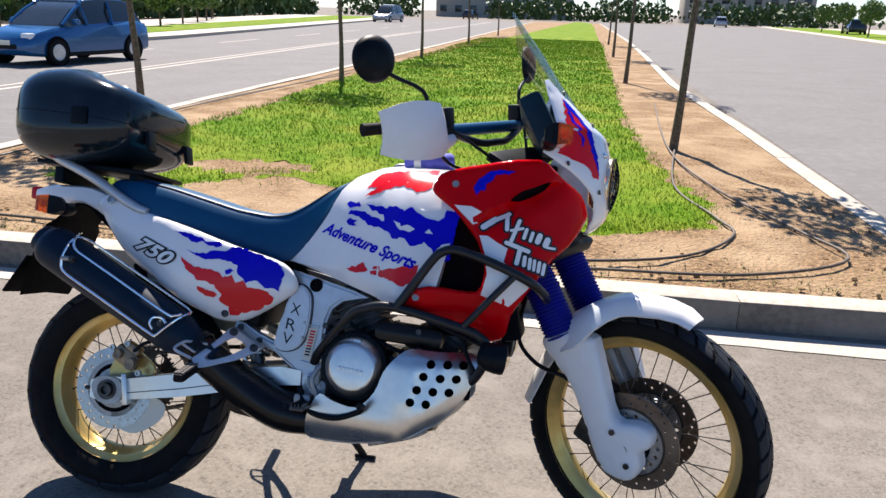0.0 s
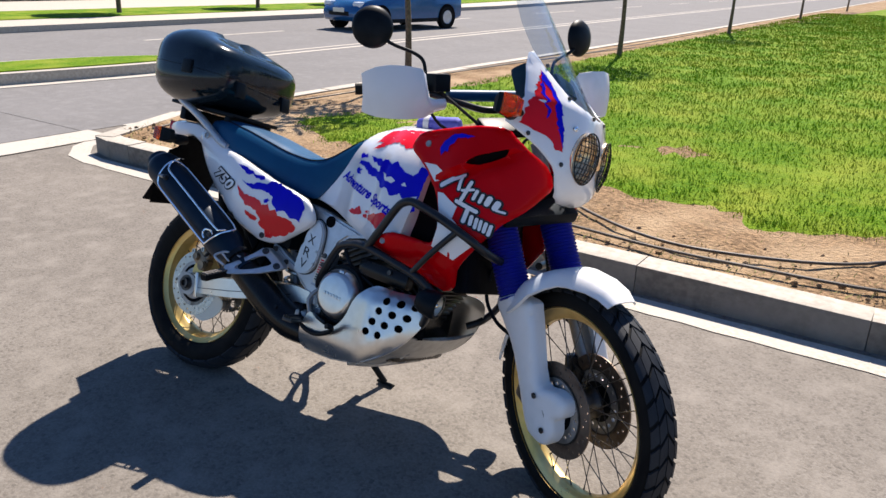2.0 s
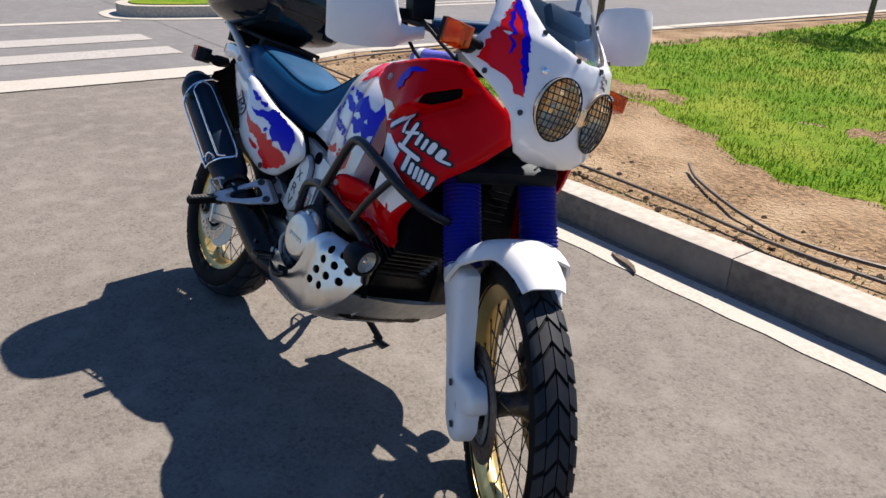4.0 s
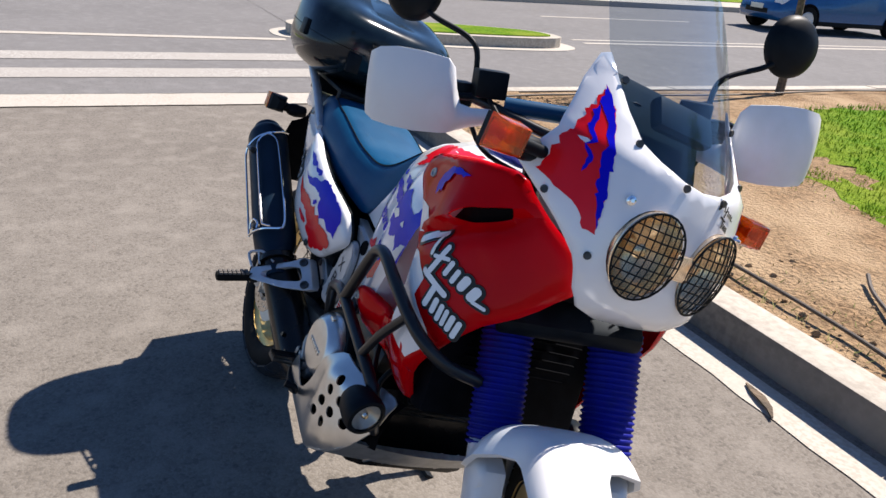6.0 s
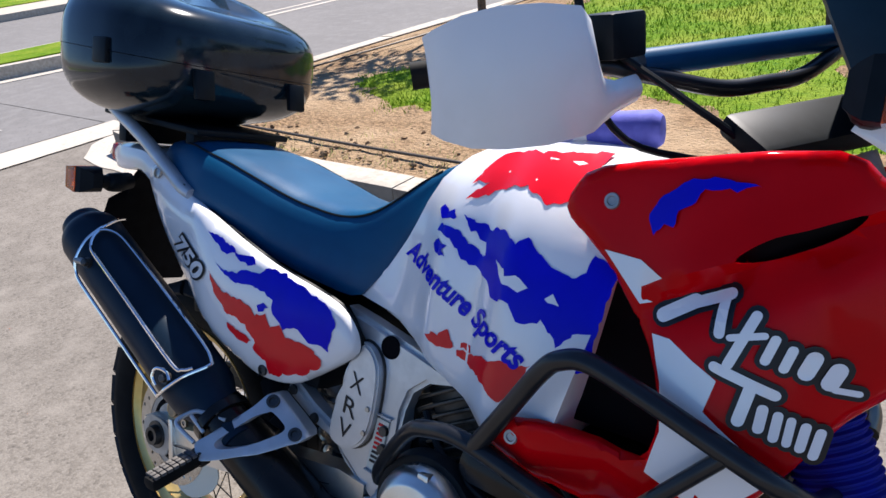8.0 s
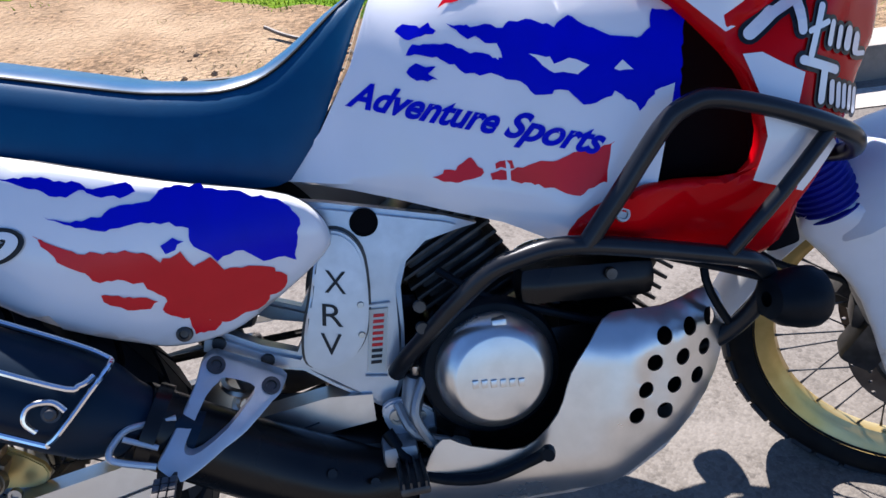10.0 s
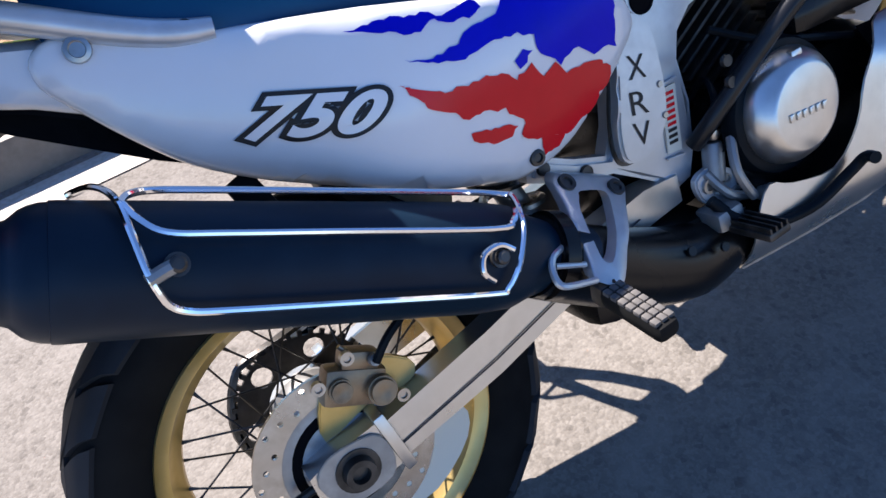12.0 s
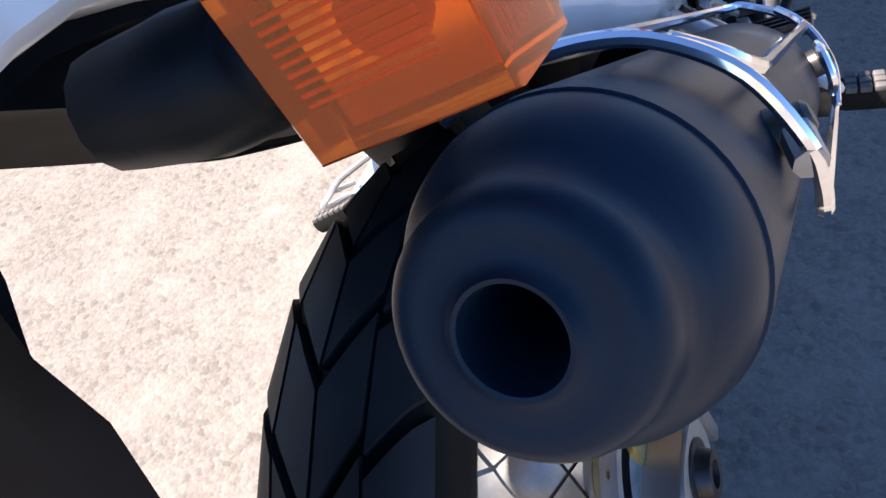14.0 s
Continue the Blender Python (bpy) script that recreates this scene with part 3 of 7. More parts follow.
def litter():
    """Dry tufts, clods and pebbles on the bare earth."""
    verts, faces = [], []
    for _ in range(5200):
        x, y = random.uniform(-3.6, 3.3), 1.95 + random.random() ** 1.5 * 2.6
        if not inside((x, y), soil_line) or edge_gap((x, y), soil_line) < 0.04:
            continue
        a, h, w = random.random() * 6.28, random.uniform(0.01, 0.035), random.uniform(0.002, 0.005)
        k = len(verts)
        b = Vector((x, y, 0.14 + 0.02 * noise.noise((x * 1.7, y * 1.7, 3))))
        s = Vector((math.cos(a), math.sin(a), 0)) * w
        lean = Vector((math.cos(a + 1), math.sin(a + 1), 0)) * h * 1.2
        verts += [b - s, b + s, b + lean + Vector((0, 0, h))]
        faces.append((k, k + 1, k + 2))
    me = bpy.data.meshes.new("dry_grass")
    me.from_pydata([tuple(v) for v in verts], [], faces)
    me.materials.append(DRY)
    tagged(new("dry_grass", me), "sparse dry yellow grass on sandy earth", "grass", kind="stuff")
    bm = bmesh.new()
    for _ in range(700):
        x, y = random.uniform(-3.6, 3.3), 1.95 + random.random() ** 1.5 * 2.4
        if not inside((x, y), soil_line) or edge_gap((x, y), soil_line) < 0.04:
            continue
        bmesh.ops.create_icosphere(bm, subdivisions=1, radius=random.uniform(0.004, 0.018), matrix=pose(x, y, 0.15 + 0.02 * noise.noise((x * 1.7, y * 1.7, 3)), random.random() * 90, 0, random.random() * 90) @ Matrix.Diagonal((1.2, 0.9, 0.6, 1)))
    tagged(part("clods", bm, SOIL), "small earth clods and pebbles", "soil", kind="stuff")


litter()


def hose(points, r=0.009):
    bm = tube([(x, y, z) for x, y, z in points], r, 8, 6)
    return tagged(part("irrigation_hose", bm, HOSE), "thin black irrigation hose lying on dry earth", "hose", "irrigation hoses")


hose([(-3.3, 2.2, 0.175), (-1.8, 2.12, 0.17), (-0.1, 2.07, 0.175), (0.6, 2.05, 0.17), (1.1, 1.98, 0.175), (1.55, 2.0, 0.17), (2.3, 2.1, 0.17), (2.9, 2.5, 0.175), (2.75, 3.1, 0.18), (2.45, 4.2, 0.18), (2.3, 6.0, 0.18), (2.55, 10, 0.18)])
hose([(0.33, 2.56, 0.20), (0.5, 2.42, 0.175), (0.97, 2.16, 0.17), (1.4, 2.1, 0.175), (2.0, 2.35, 0.17), (2.35, 2.85, 0.175), (2.3, 3.3, 0.175), (2.15, 4.2, 0.18), (2.4, 6.2, 0.18)])
hose([(-3.6, 3.0, 0.17), (-3.62, 5.0, 0.175), (-3.5, 7.5, 0.18), (-3.3, 12, 0.18), (-3.4, 20, 0.18)])
hose([(-3.3, 2.25, 0.17), (-3.45, 3.2, 0.175), (-3.35, 5.2, 0.18), (-3.55, 8.0, 0.175), (-3.1, 13, 0.18)])


def leaf_cloud(centre, size, count, leaf=0.06):
    verts, faces = [], []
    for _ in range(count):
        while True:
            p = Vector((random.uniform(-1, 1), random.uniform(-1, 1), random.uniform(-1, 1)))
            if 0.25 < p.length < 1 and noise.noise(p * 2.1 + Vector(centre)) > -0.22:
                break
        c = Vector(centre) + Vector((p.x * size[0], p.y * size[1], p.z * size[2]))
        turn = Euler((random.random() * 6, random.random() * 6, random.random() * 6)).to_matrix()
        k = len(verts)
        s = leaf * random.uniform(0.6, 1.3)
        verts += [c + turn @ Vector(v) * s for v in ((-0.5, 0, 0), (0, -0.28, 0.04), (0.6, 0, 0), (0, 0.28, 0.04))]
        faces.append((k, k + 1, k + 2, k + 3))
    return build(verts, faces)


def young_tree(x, y, lean=(0.0, 0.0), height=2.3, seed=0):
    random.seed(seed)
    t = thing("street_tree", "young street tree with thin bare brown trunk", "tree", "young trees on the median")
    t.location = (x, y, 0.15)
    top = Vector((lean[0], lean[1], height))
    line = [(0, 0, -0.05), (lean[0] * 0.15 + 0.01, lean[1] * 0.2, height * 0.25), (lean[0] * 0.5 - 0.01, lean[1] * 0.5, height * 0.6), tuple(top)]
    trunk = part("trunk", tube(line, (0.05, 0.038, 0.032, 0.025), 9, 5), BARK, t)
    for k in range(5):
        a = k * 1.26 + seed
        end = top + Vector((math.cos(a) * 0.5, math.sin(a) * 0.5, 0.45 + 0.1 * k))
        part("limb", tube([tuple(top - Vector((0, 0, 0.15))), tuple((top + end) / 2 + Vector((0, 0, 0.06))), tuple(end)], (0.018, 0.012, 0.006), 6, 4), BARK, t)
    part("crown", leaf_cloud(top + Vector((0, 0, 0.75)), (0.75, 0.75, 0.7), 900, 0.11), LEAF, t, smooth=False)


for k, (x, y, lx, ly) in enumerate(((2.35, 5.97, 0.12, 0.0), (2.36, 14.0, 0.08, 0.1), (2.55, 23.7, 0.0, 0.0), (2.8, 34, 0.1, 0.0), (-3.53, 6.13, -0.05, 0.0), (-2.75, 11.3, 0.0, 0.0), (-2.75, 18.6, 0.05, 0.0), (-2.9, 29, 0.0, 0.0), (-3.0, 42, 0, 0))):
    young_tree(x, y, (lx, ly), 2.3 + 0.1 * (k % 3), k + 1)
random.seed(5)


# far side of the avenue: pavement, hedges, walls of green
def kerb_box(name, outline, z, mat, label, category):
    return flat_sheet(name, outline, z, mat, label, category, depth=z + 0.02)


kerb_box("pavement_1", [(-14.6, 2.0), (-14.9, 28), (-24, 110), (-40, 110), (-26, 28), (-24, 2)], 0.14, KERB_TOP, "pale paved footway across the avenue", "pavement")
kerb_box("verge_1", [(-16.4, 4), (-16.8, 28), (-27, 110), (-34, 110), (-20, 28), (-19.4, 4)], 0.16, TURF, "green verge beyond the footway", "verge")
kerb_box("pavement_2", [(14.5, 2.6), (30, 130), (60, 130), (30, 2.6)], 0.14, KERB_TOP, "pale paved footway beside the road", "pavement")
kerb_box("verge_2", [(16.5, 4), (31.5, 128), (38, 128), (22, 4)], 0.16, TURF, "green verge beside the footway", "verge")


CORNER = rounded([(-10.3, -9.0), (-10.25, -4.2), (-10.6, -3.2), (-11.5, -2.75), (-14.0, -2.7), (-18.0, -2.7), (-18.0, -9.0)], 3)
kerb_box("pavement_3", CORNER, 0.14, KERB_TOP, "pale kerbed corner across the crossing", "pavement")
kerb_box("verge_3", [(-11.4, -9), (-11.3, -4.6), (-11.8, -3.9), (-12.6, -3.6), (-17, -3.6), (-17, -9)], 0.16, TURF, "green verge on the far corner", "verge")


def hedge_ball(x, y, h, r, seed):
    random.seed(seed)
    t = thing("clipped_shrub", "clipped round dark green shrub on a short trunk", "shrub", "clipped shrubs along the avenue")
    t.location = (x, y, 0.14)
    part("trunk", tube([(0, 0, 0), (0.02, 0, h * 0.4), (0, 0, h * 0.7)], (0.07, 0.06, 0.05), 8, 3), BARK, t)
    part("crown", leaf_cloud((0, 0, h), (r, r, r * 0.95), 1500, 0.24), LEAF, t, smooth=False)


for k in range(14):
    hedge_ball(-17.5 - 0.12 * k * 5 * 0.2 * k, 6 + 5.5 * k, 1.7 + 0.3 * (k % 2), 0.95, 40 + k)
for k in range(8):
    hedge_ball(18 + 1.6 * k, 10 + 12 * k, 2.0, 1.1, 80 + k)
random.seed(9)


def island():
    """Small traffic island with a grassy top."""
    ring_pts = rounded([(-8.15, 1.95), (-7.72, 2.3), (-7.35, 4.2), (-7.25, 5.5), (-7.55, 5.9), (-8.2, 5.6), (-8.75, 4.0), (-8.6, 2.3)], 4)
    t = thing("traffic_island", "small traffic island, pale kerb and grass top", "traffic island", kind="structure")

    def plateau(d, z, mat, name, drop):
        bm = bmesh.new()
        face = bm.faces.new([bm.verts.new((x, y, z)) for x, y in grown(ring_pts, d)])
        made = bmesh.ops.extrude_face_region(bm, geom=[face])
        for v in made["geom"]:
            if isinstance(v, bmesh.types.BMVert):
                v.co.z = z - drop
        bmesh.ops.triangulate(bm, faces=bm.faces[:])
        part(name, bm, mat, t, smooth=False)

    plateau(0.0, 0.15, KERB_TOP, "kerb_ring", 0.17)
    plateau(-0.16, 0.165, TURF, "grass_top", 0.02)
    plateau(0.22, 0.012, LINE, "painted_border", 0.02)


island()


# dark flake lying in the gutter
flake = sections([[(x, y - w, z), (x, y + w, z), (x, y + w, z + 0.006), (x, y - w, z + 0.006)] for x, y, w, z in ((-0.10, 0.03, 0.004, 0.004), (-0.05, 0.012, 0.014, 0.008), (0.0, 0.0, 0.018, 0.012), (0.06, -0.022, 0.013, 0.010), (0.10, -0.05, 0.004, 0.006))])
tagged(part("bark_chip", flake, BARK, at=pose(0.735, 1.575, 0.004)), "dark thin bark chip lying by the white line", "debris")


# ---- across the avenue: vehicles, clipped trees and the far treeline ----
CAR_BLUE = material("blue_car_paint", (0.012, 0.10, 0.26), 0.2, 0.2, (0.010, 0.085, 0.22), 20, 0.6, coat=0.5)
CAR_SILVER = material("silver_car_paint", (0.42, 0.43, 0.45), 0.25, 0.4, (0.38, 0.39, 0.41), 20, 0.6, coat=0.4)
CAR_DARK = material("dark_car_paint", (0.03, 0.032, 0.036), 0.2, 0.2, (0.025, 0.026, 0.03), 20, 0.6, coat=0.5)
CAR_GLASS = material("car_glass", (0.02, 0.028, 0.032), 0.05, 0, (0.03, 0.038, 0.042), 4, 0.5)
LEAF_DARK = material("clipped_leaf", (0.035, 0.075, 0.012), 0.6, 0, (0.06, 0.115, 0.02), 4, 1.2)


def car(at, paint, label, length=3.9, width=1.66, height=1.45):
    """Small hatchback: x forward from its middle, on its wheels."""
    t = thing("car", label, "car", at=at)
    h, l, w = height, length / 2, width / 2
    rings = []
    for x, low, high, k in ((-1.0, 0.42, 0.66, 0.80), (-0.97, 0.26, 0.88, 0.93), (-0.8, 0.20, 0.95, 1.0), (-0.3, 0.19, 0.93, 1.0), (0.25, 0.19, 0.90, 1.0), (0.5, 0.19, 0.86, 1.0), (0.8, 0.20, 0.74, 0.96), (0.95, 0.24, 0.62, 0.86), (1.0, 0.34, 0.52, 0.72)):
        side = [(low, 0.90), (low + 0.06, 0.98), ((low + high) / 2, 1.0), (high - 0.08, 0.97), (high, 0.88)]
        rings.append([(x * l, -w * k * a, z) for z, a in side] + [(x * l, w * k * a, z) for z, a in reversed(side)])
    body = part("body", sections(rings), paint, t)
    rings = []
    for x, high, k in ((-0.93, 0.90, 0.80), (-0.78, h - 0.10, 0.70), (-0.62, h - 0.01, 0.70), (-0.2, h, 0.72), (0.1, h - 0.05, 0.71), (0.30, h - 0.26, 0.74), (0.52, 0.86, 0.80)):
        rings.append([(x * l, -w * 0.93, 0.84), (x * l, -w * (k + 0.06), (0.84 + high) / 2), (x * l, -w * k, high), (x * l, w * k, high), (x * l, w * (k + 0.06), (0.84 + high) / 2), (x * l, w * 0.93, 0.84)])
    part("cabin", sections(rings), CAR_GLASS, t, "dark tinted cabin glass")
    part("roof", sections([[(x * l, -w * 0.71, z - 0.03), (x * l, -w * 0.66, z + 0.012), (x * l, w * 0.66, z + 0.012), (x * l, w * 0.71, z - 0.03)] for x, z in ((-0.80, h - 0.10), (-0.62, h - 0.005), (-0.2, h + 0.008), (0.1, h - 0.04))]), paint, t)
    for s in (-1, 1):
        for x, lean in ((-0.30, -0.02), (0.12, 0.02)):
            part("pillar", tube([(x * l, s * w * 0.945, 0.88), ((x + lean) * l, s * w * 0.86, 1.16), ((x + lean * 2) * l, s * w * 0.74, h - 0.06)], 0.035, 6, 3), paint, t)
        part("windscreen_pillar", tube([(0.50 * l, s * w * 0.90, 0.88), (0.29 * l, s * w * 0.84, 1.18), (0.09 * l, s * w * 0.73, h - 0.06)], 0.04, 6, 3), paint, t)
        part("headlight", block((l * 0.90, s * w * 0.66, 0.64), (0.22, 0.26, 0.14), 0.05), GLASS_WHITE, t)
        part("tail_lamp", block((-l * 0.96, s * w * 0.74, 0.78), (0.10, 0.16, 0.24), 0.04), RED_LENS, t)
        part("door_mirror", block((l * 0.36, s * (w + 0.07), 0.95), (0.12, 0.16, 0.12), 0.04), paint, t)
        part("sill", block((0, s * w * 0.97, 0.24), (length * 0.5, 0.04, 0.10), 0.02), BLACK, t)
        for x in (-0.63, 0.64):
            wheel_ = part("wheel", lathe([(-0.09, 0.18), (-0.09, 0.27), (-0.06, 0.295), (0.06, 0.295), (0.09, 0.27), (0.09, 0.18), (0.06, 0.17)], (x * l, s * (w - 0.07), 0.295), (0, s, 0), 28), RUBBER, t)
            part("rim", lathe([(0.085, 0.185), (0.095, 0.17), (0.06, 0.12), (0.075, 0.03), (0.075, 0)], (x * l, s * (w - 0.07), 0.295), (0, s, 0), 20), SILVER, wheel_)
            part("wheel_arch", lathe([(0.0, 0.33), (0.012, 0.335), (0.012, 0.30)], (x * l, s * (w - 0.005), 0.31), (0, s, 0), 28), HOLE, t)
    part("front_grille", block((l * 0.985, 0, 0.42), (0.06, 0.8, 0.14), 0.02), BLACK, t)
    part("plate", block((l * 1.0, 0, 0.50), (0.02, 0.42, 0.10), 0.006), LABEL, t)
    return t


car(pose(-10.75, 15.2, 0.004, 0, 0, -98), CAR_BLUE, "small blue hatchback on the far avenue lane")
car(pose(-18.6, 80, 0.004, 0, 0, -100), CAR_SILVER, "silver compact car far along the avenue", 4.8, 1.9, 1.75)
car(pose(-16.4, 130, 0.004, 0, 0, 80), CAR_DARK, "dark car far along the avenue", 4.4, 1.75, 1.5)
car(pose(29.4, 84, 0.13, 0, 0, 80), CAR_DARK, "dark car parked by the far footway", 4.4, 1.75, 1.5)
car(pose(22.5, 120, 0.004, 0, 0, 82), CAR_SILVER, "pale car parked far along the road", 4.3, 1.75, 1.5)


def treeline():
    """Dense dark rows of trees that close the view far off."""
    random.seed(33)
    verts, faces = [], []
    for _ in range(26000):
        side = random.random()
        if side < 0.34:
            k = random.random()
            x, y = -30 - 16 * k + random.uniform(-3, 3), 10 + 120 * k
        elif side < 0.66:
            k = random.random()
            x, y = 36 + 26 * k + random.uniform(-3, 3), 10 + 120 * k
        else:
            x, y = random.uniform(-75, 75), 145 + random.uniform(-4, 4)
        if noise.noise((x * 0.07, y * 0.07, 9)) > 0.08:
            continue
        top = 3.2 + 2.6 * noise.noise((x * 0.16, y * 0.16, 1)) + 1.2 * noise.noise((x * 0.6, y * 0.6, 5))
        c = Vector((x, y, 0.1 + random.random() ** 0.8 * max(top, 1.2)))
        turn = Euler((random.random() * 6, random.random() * 6, random.random() * 6)).to_matrix()
        k = len(verts)
        size = random.uniform(0.5, 1.1)
        verts += [c + turn @ Vector(v) * size for v in ((-0.5, 0, 0), (0, -0.4, 0.05), (0.6, 0, 0), (0, 0.4, 0.05))]
        faces.append((k, k + 1, k + 2, k + 3))
    me = bpy.data.meshes.new("treeline")
    me.from_pydata([tuple(v) for v in verts], [], faces)
    me.materials.append(LEAF_DARK)
    tagged(new("treeline", me), "dense far row of dark green trees", "trees", kind="stuff")


treeline()


def apartment(x, y, turn, storeys, bays, tone):
    """Plain far block with rows of windows."""
    random.seed(int(abs(x) + y))
    t = thing("apartment_building", "pale far apartment block behind the trees", "building", "far buildings", at=pose(x, y, 0, 0, 0, turn))
    width, height = bays * 3.2, storeys * 3.0 + 0.8
    part("wall", block((0, 0, height / 2), (width, 9, height), 0.02), tone, t)
    part("roof", block((0, 0, height + 0.1), (width + 0.5, 9.5, 0.25), 0.02), KERB, t)
    pane = None
    for f in range(storeys):
        for k in range(bays):
            at = Matrix.Translation((-width / 2 + 1.6 + 3.2 * k, -4.5, 1.7 + 3.0 * f))
            if pane is None:
                pane = part("window", block((0, 0, 0), (1.4, 0.12, 1.3), 0.02), CAR_GLASS, t, at=at)
            else:
                repeat_part(pane, at)


for x, y, turn, storeys, bays, tone in ((-52, 70, 70, 4, 7, KERB_TOP), (-62, 118, 60, 3, 8, STONE), (66, 90, -75, 4, 7, KERB_TOP), (-14, 168, 0, 4, 9, KERB_TOP), (36, 172, 0, 3, 8, STONE)):
    apartment(x, y, turn, storeys, bays, tone)

# ---- the motorcycle: x forward, y to its left, z up, before it leans on its stand ----
def lerp_at(x, table):
    """Straight interpolation in a table of (x, value)."""
    return float(np.interp(x, [a for a, b in table], [b for a, b in table]))


def tank_half(x, z):
    w = lerp_at(x, ((0.50, 0.104), (0.60, 0.108), (0.66, 0.135), (0.71, 0.168), (0.80, 0.186), (0.86, 0.222), (0.94, 0.236), (1.10, 0.255)))
    top = lerp_at(x, ((0.50, 1.02), (0.70, 1.025), (0.766, 1.05), (0.83, 1.058), (0.96, 1.052), (1.10, 1.045)))
    s = min(max((z - 0.66) / (top - 0.66), 0.0), 0.999)
    return w * (1 - s ** 4) ** 0.45


def panel_half(x, z):
    w = lerp_at(x, ((-0.10, 0.146), (-0.04, 0.154), (0.03, 0.163), (0.10, 0.176), (0.16, 0.193), (0.21, 0.203), (0.27, 0.206))) - 0.38 * max(x - 0.24, 0) ** 2
    ridge = lerp_at(x, ((-0.06, 0.87), (0.06, 0.80), (0.20, 0.72), (0.30, 0.71)))
    scoop = max(0.0, 1 - ((x - 0.03) / 0.10) ** 2 - ((z - 0.884 + 0.30 * (x + 0.036)) / 0.024) ** 2)
    return w - 1.5 * (z - ridge) ** 2 - 0.007 * scoop


def cowl_half(x, z):
    w = lerp_at(x, ((0.86, 0.222), (0.93, 0.236), (1.02, 0.247), (1.11, 0.266), (1.16, 0.266), (1.20, 0.252), (1.24, 0.232), (1.28, 0.204), (1.32, 0.177), (1.35, 0.148), (1.38, 0.105)))
    low = min(max((1.03 - x) / 0.08, 0.0), 1.0) * min(max((0.735 - z) / 0.03, 0.0), 1.0)
    h = z - 0.944 - 0.63 * (x - 1.163)
    along = min(max((x - 1.06) / 0.08, 0.0), 1.0) * min(max((1.30 - x) / 0.05, 0.0), 1.0)
    w += along * (0.008 * math.exp(-(h / 0.035) ** 2) if h > 0 else 0.008 - 0.024 * min(-h / 0.010, 1.0) * math.exp(-((-h - 0.010) / 0.030) ** 2) - 0.008 * min(-h / 0.010, 1.0))
    fold = abs((x - 1.221) - 0.76 * (0.956 - z)) / 0.010
    if z < 0.960 and fold < 1:
        w += 0.0045 * (1 - fold) * min(max((z - 0.895) / 0.02, 0.0), 1.0)
    return w + 0.034 * low - (2.0 * (0.76 - z) ** 2 if z < 0.76 else 0.0) - (0.5 * (z - 0.98) ** 2 if z > 0.98 else 0.0)


def nose_x(y, z):
    c = lerp_at(z, ((0.88, 1.355), (0.90, 1.392), (0.93, 1.421), (0.97, 1.433), (1.06, 1.433), (1.10, 1.427), (1.16, 1.411), (1.18, 1.389), (1.264, 1.312), (1.33, 1.26)))
    return c - 0.9 * y * y - 45 * y ** 4

TANK_BLUE = [(0.744, 0.923), (0.777, 0.919), (0.803, 0.913), (0.841, 0.918), (0.867, 0.906), (0.886, 0.914), (0.913, 0.898), (0.931, 0.887), (0.97, 0.88), (0.986, 0.911), (1.025, 0.907), (1.014, 0.842), (1.007, 0.775), (0.965, 0.775), (0.956, 0.804), (0.933, 0.818), (0.894, 0.808), (0.875, 0.828), (0.84, 0.827), (0.82, 0.848), (0.791, 0.856), (0.758, 0.862), (0.738, 0.88), (0.689, 0.892), (0.7, 0.903), (0.739, 0.898), (0.769, 0.886), (0.807, 0.876), (0.802, 0.891), (0.766, 0.905)]
TANK_EYE = [(0.838, 0.875), (0.854, 0.872), (0.866, 0.862), (0.882, 0.864), (0.903, 0.855), (0.894, 0.848), (0.863, 0.848), (0.848, 0.859)]
TANK_EYE_B = [(0.932, 0.848), (0.945, 0.855), (0.956, 0.845), (0.945, 0.843)]
TANK_BLOB = [(0.682, 0.922), (0.694, 0.928), (0.712, 0.923), (0.722, 0.927), (0.731, 0.915), (0.711, 0.91), (0.69, 0.91)]
TANK_BLOB_B = [(0.688, 0.869), (0.699, 0.878), (0.724, 0.872), (0.716, 0.864), (0.723, 0.854), (0.699, 0.859)]
TANK_RED = [(0.777, 0.733), (0.812, 0.737), (0.838, 0.743), (0.869, 0.747), (0.878, 0.751), (0.894, 0.754), (0.925, 0.758), (0.94, 0.769), (0.935, 0.713), (0.904, 0.708), (0.879, 0.695), (0.853, 0.708), (0.805, 0.719), (0.778, 0.724)]
TANK_RED_B = [(0.704, 0.736), (0.733, 0.744), (0.757, 0.755), (0.771, 0.732), (0.75, 0.724), (0.714, 0.728)]
TANK_RED_C = [(0.784, 0.744), (0.806, 0.746), (0.806, 0.738), (0.785, 0.737)]
TANK_TOP = [(0.736, 0.968), (0.764, 1.011), (0.791, 1.023), (0.877, 1.029), (0.94, 1.035), (0.934, 0.973), (0.897, 0.959), (0.85, 0.981), (0.807, 0.969), (0.767, 0.951), (0.738, 0.945), (0.771, 0.974)]
PANEL_BLUE = [(0.24, 0.752), (0.267, 0.743), (0.296, 0.747), (0.326, 0.756), (0.358, 0.757), (0.37, 0.767), (0.398, 0.77), (0.439, 0.758), (0.488, 0.743), (0.515, 0.729), (0.529, 0.701), (0.515, 0.653), (0.498, 0.661), (0.479, 0.659), (0.466, 0.673), (0.446, 0.679), (0.423, 0.673), (0.411, 0.686), (0.397, 0.692), (0.396, 0.714), (0.38, 0.726), (0.345, 0.733), (0.305, 0.728), (0.295, 0.73), (0.267, 0.741)]
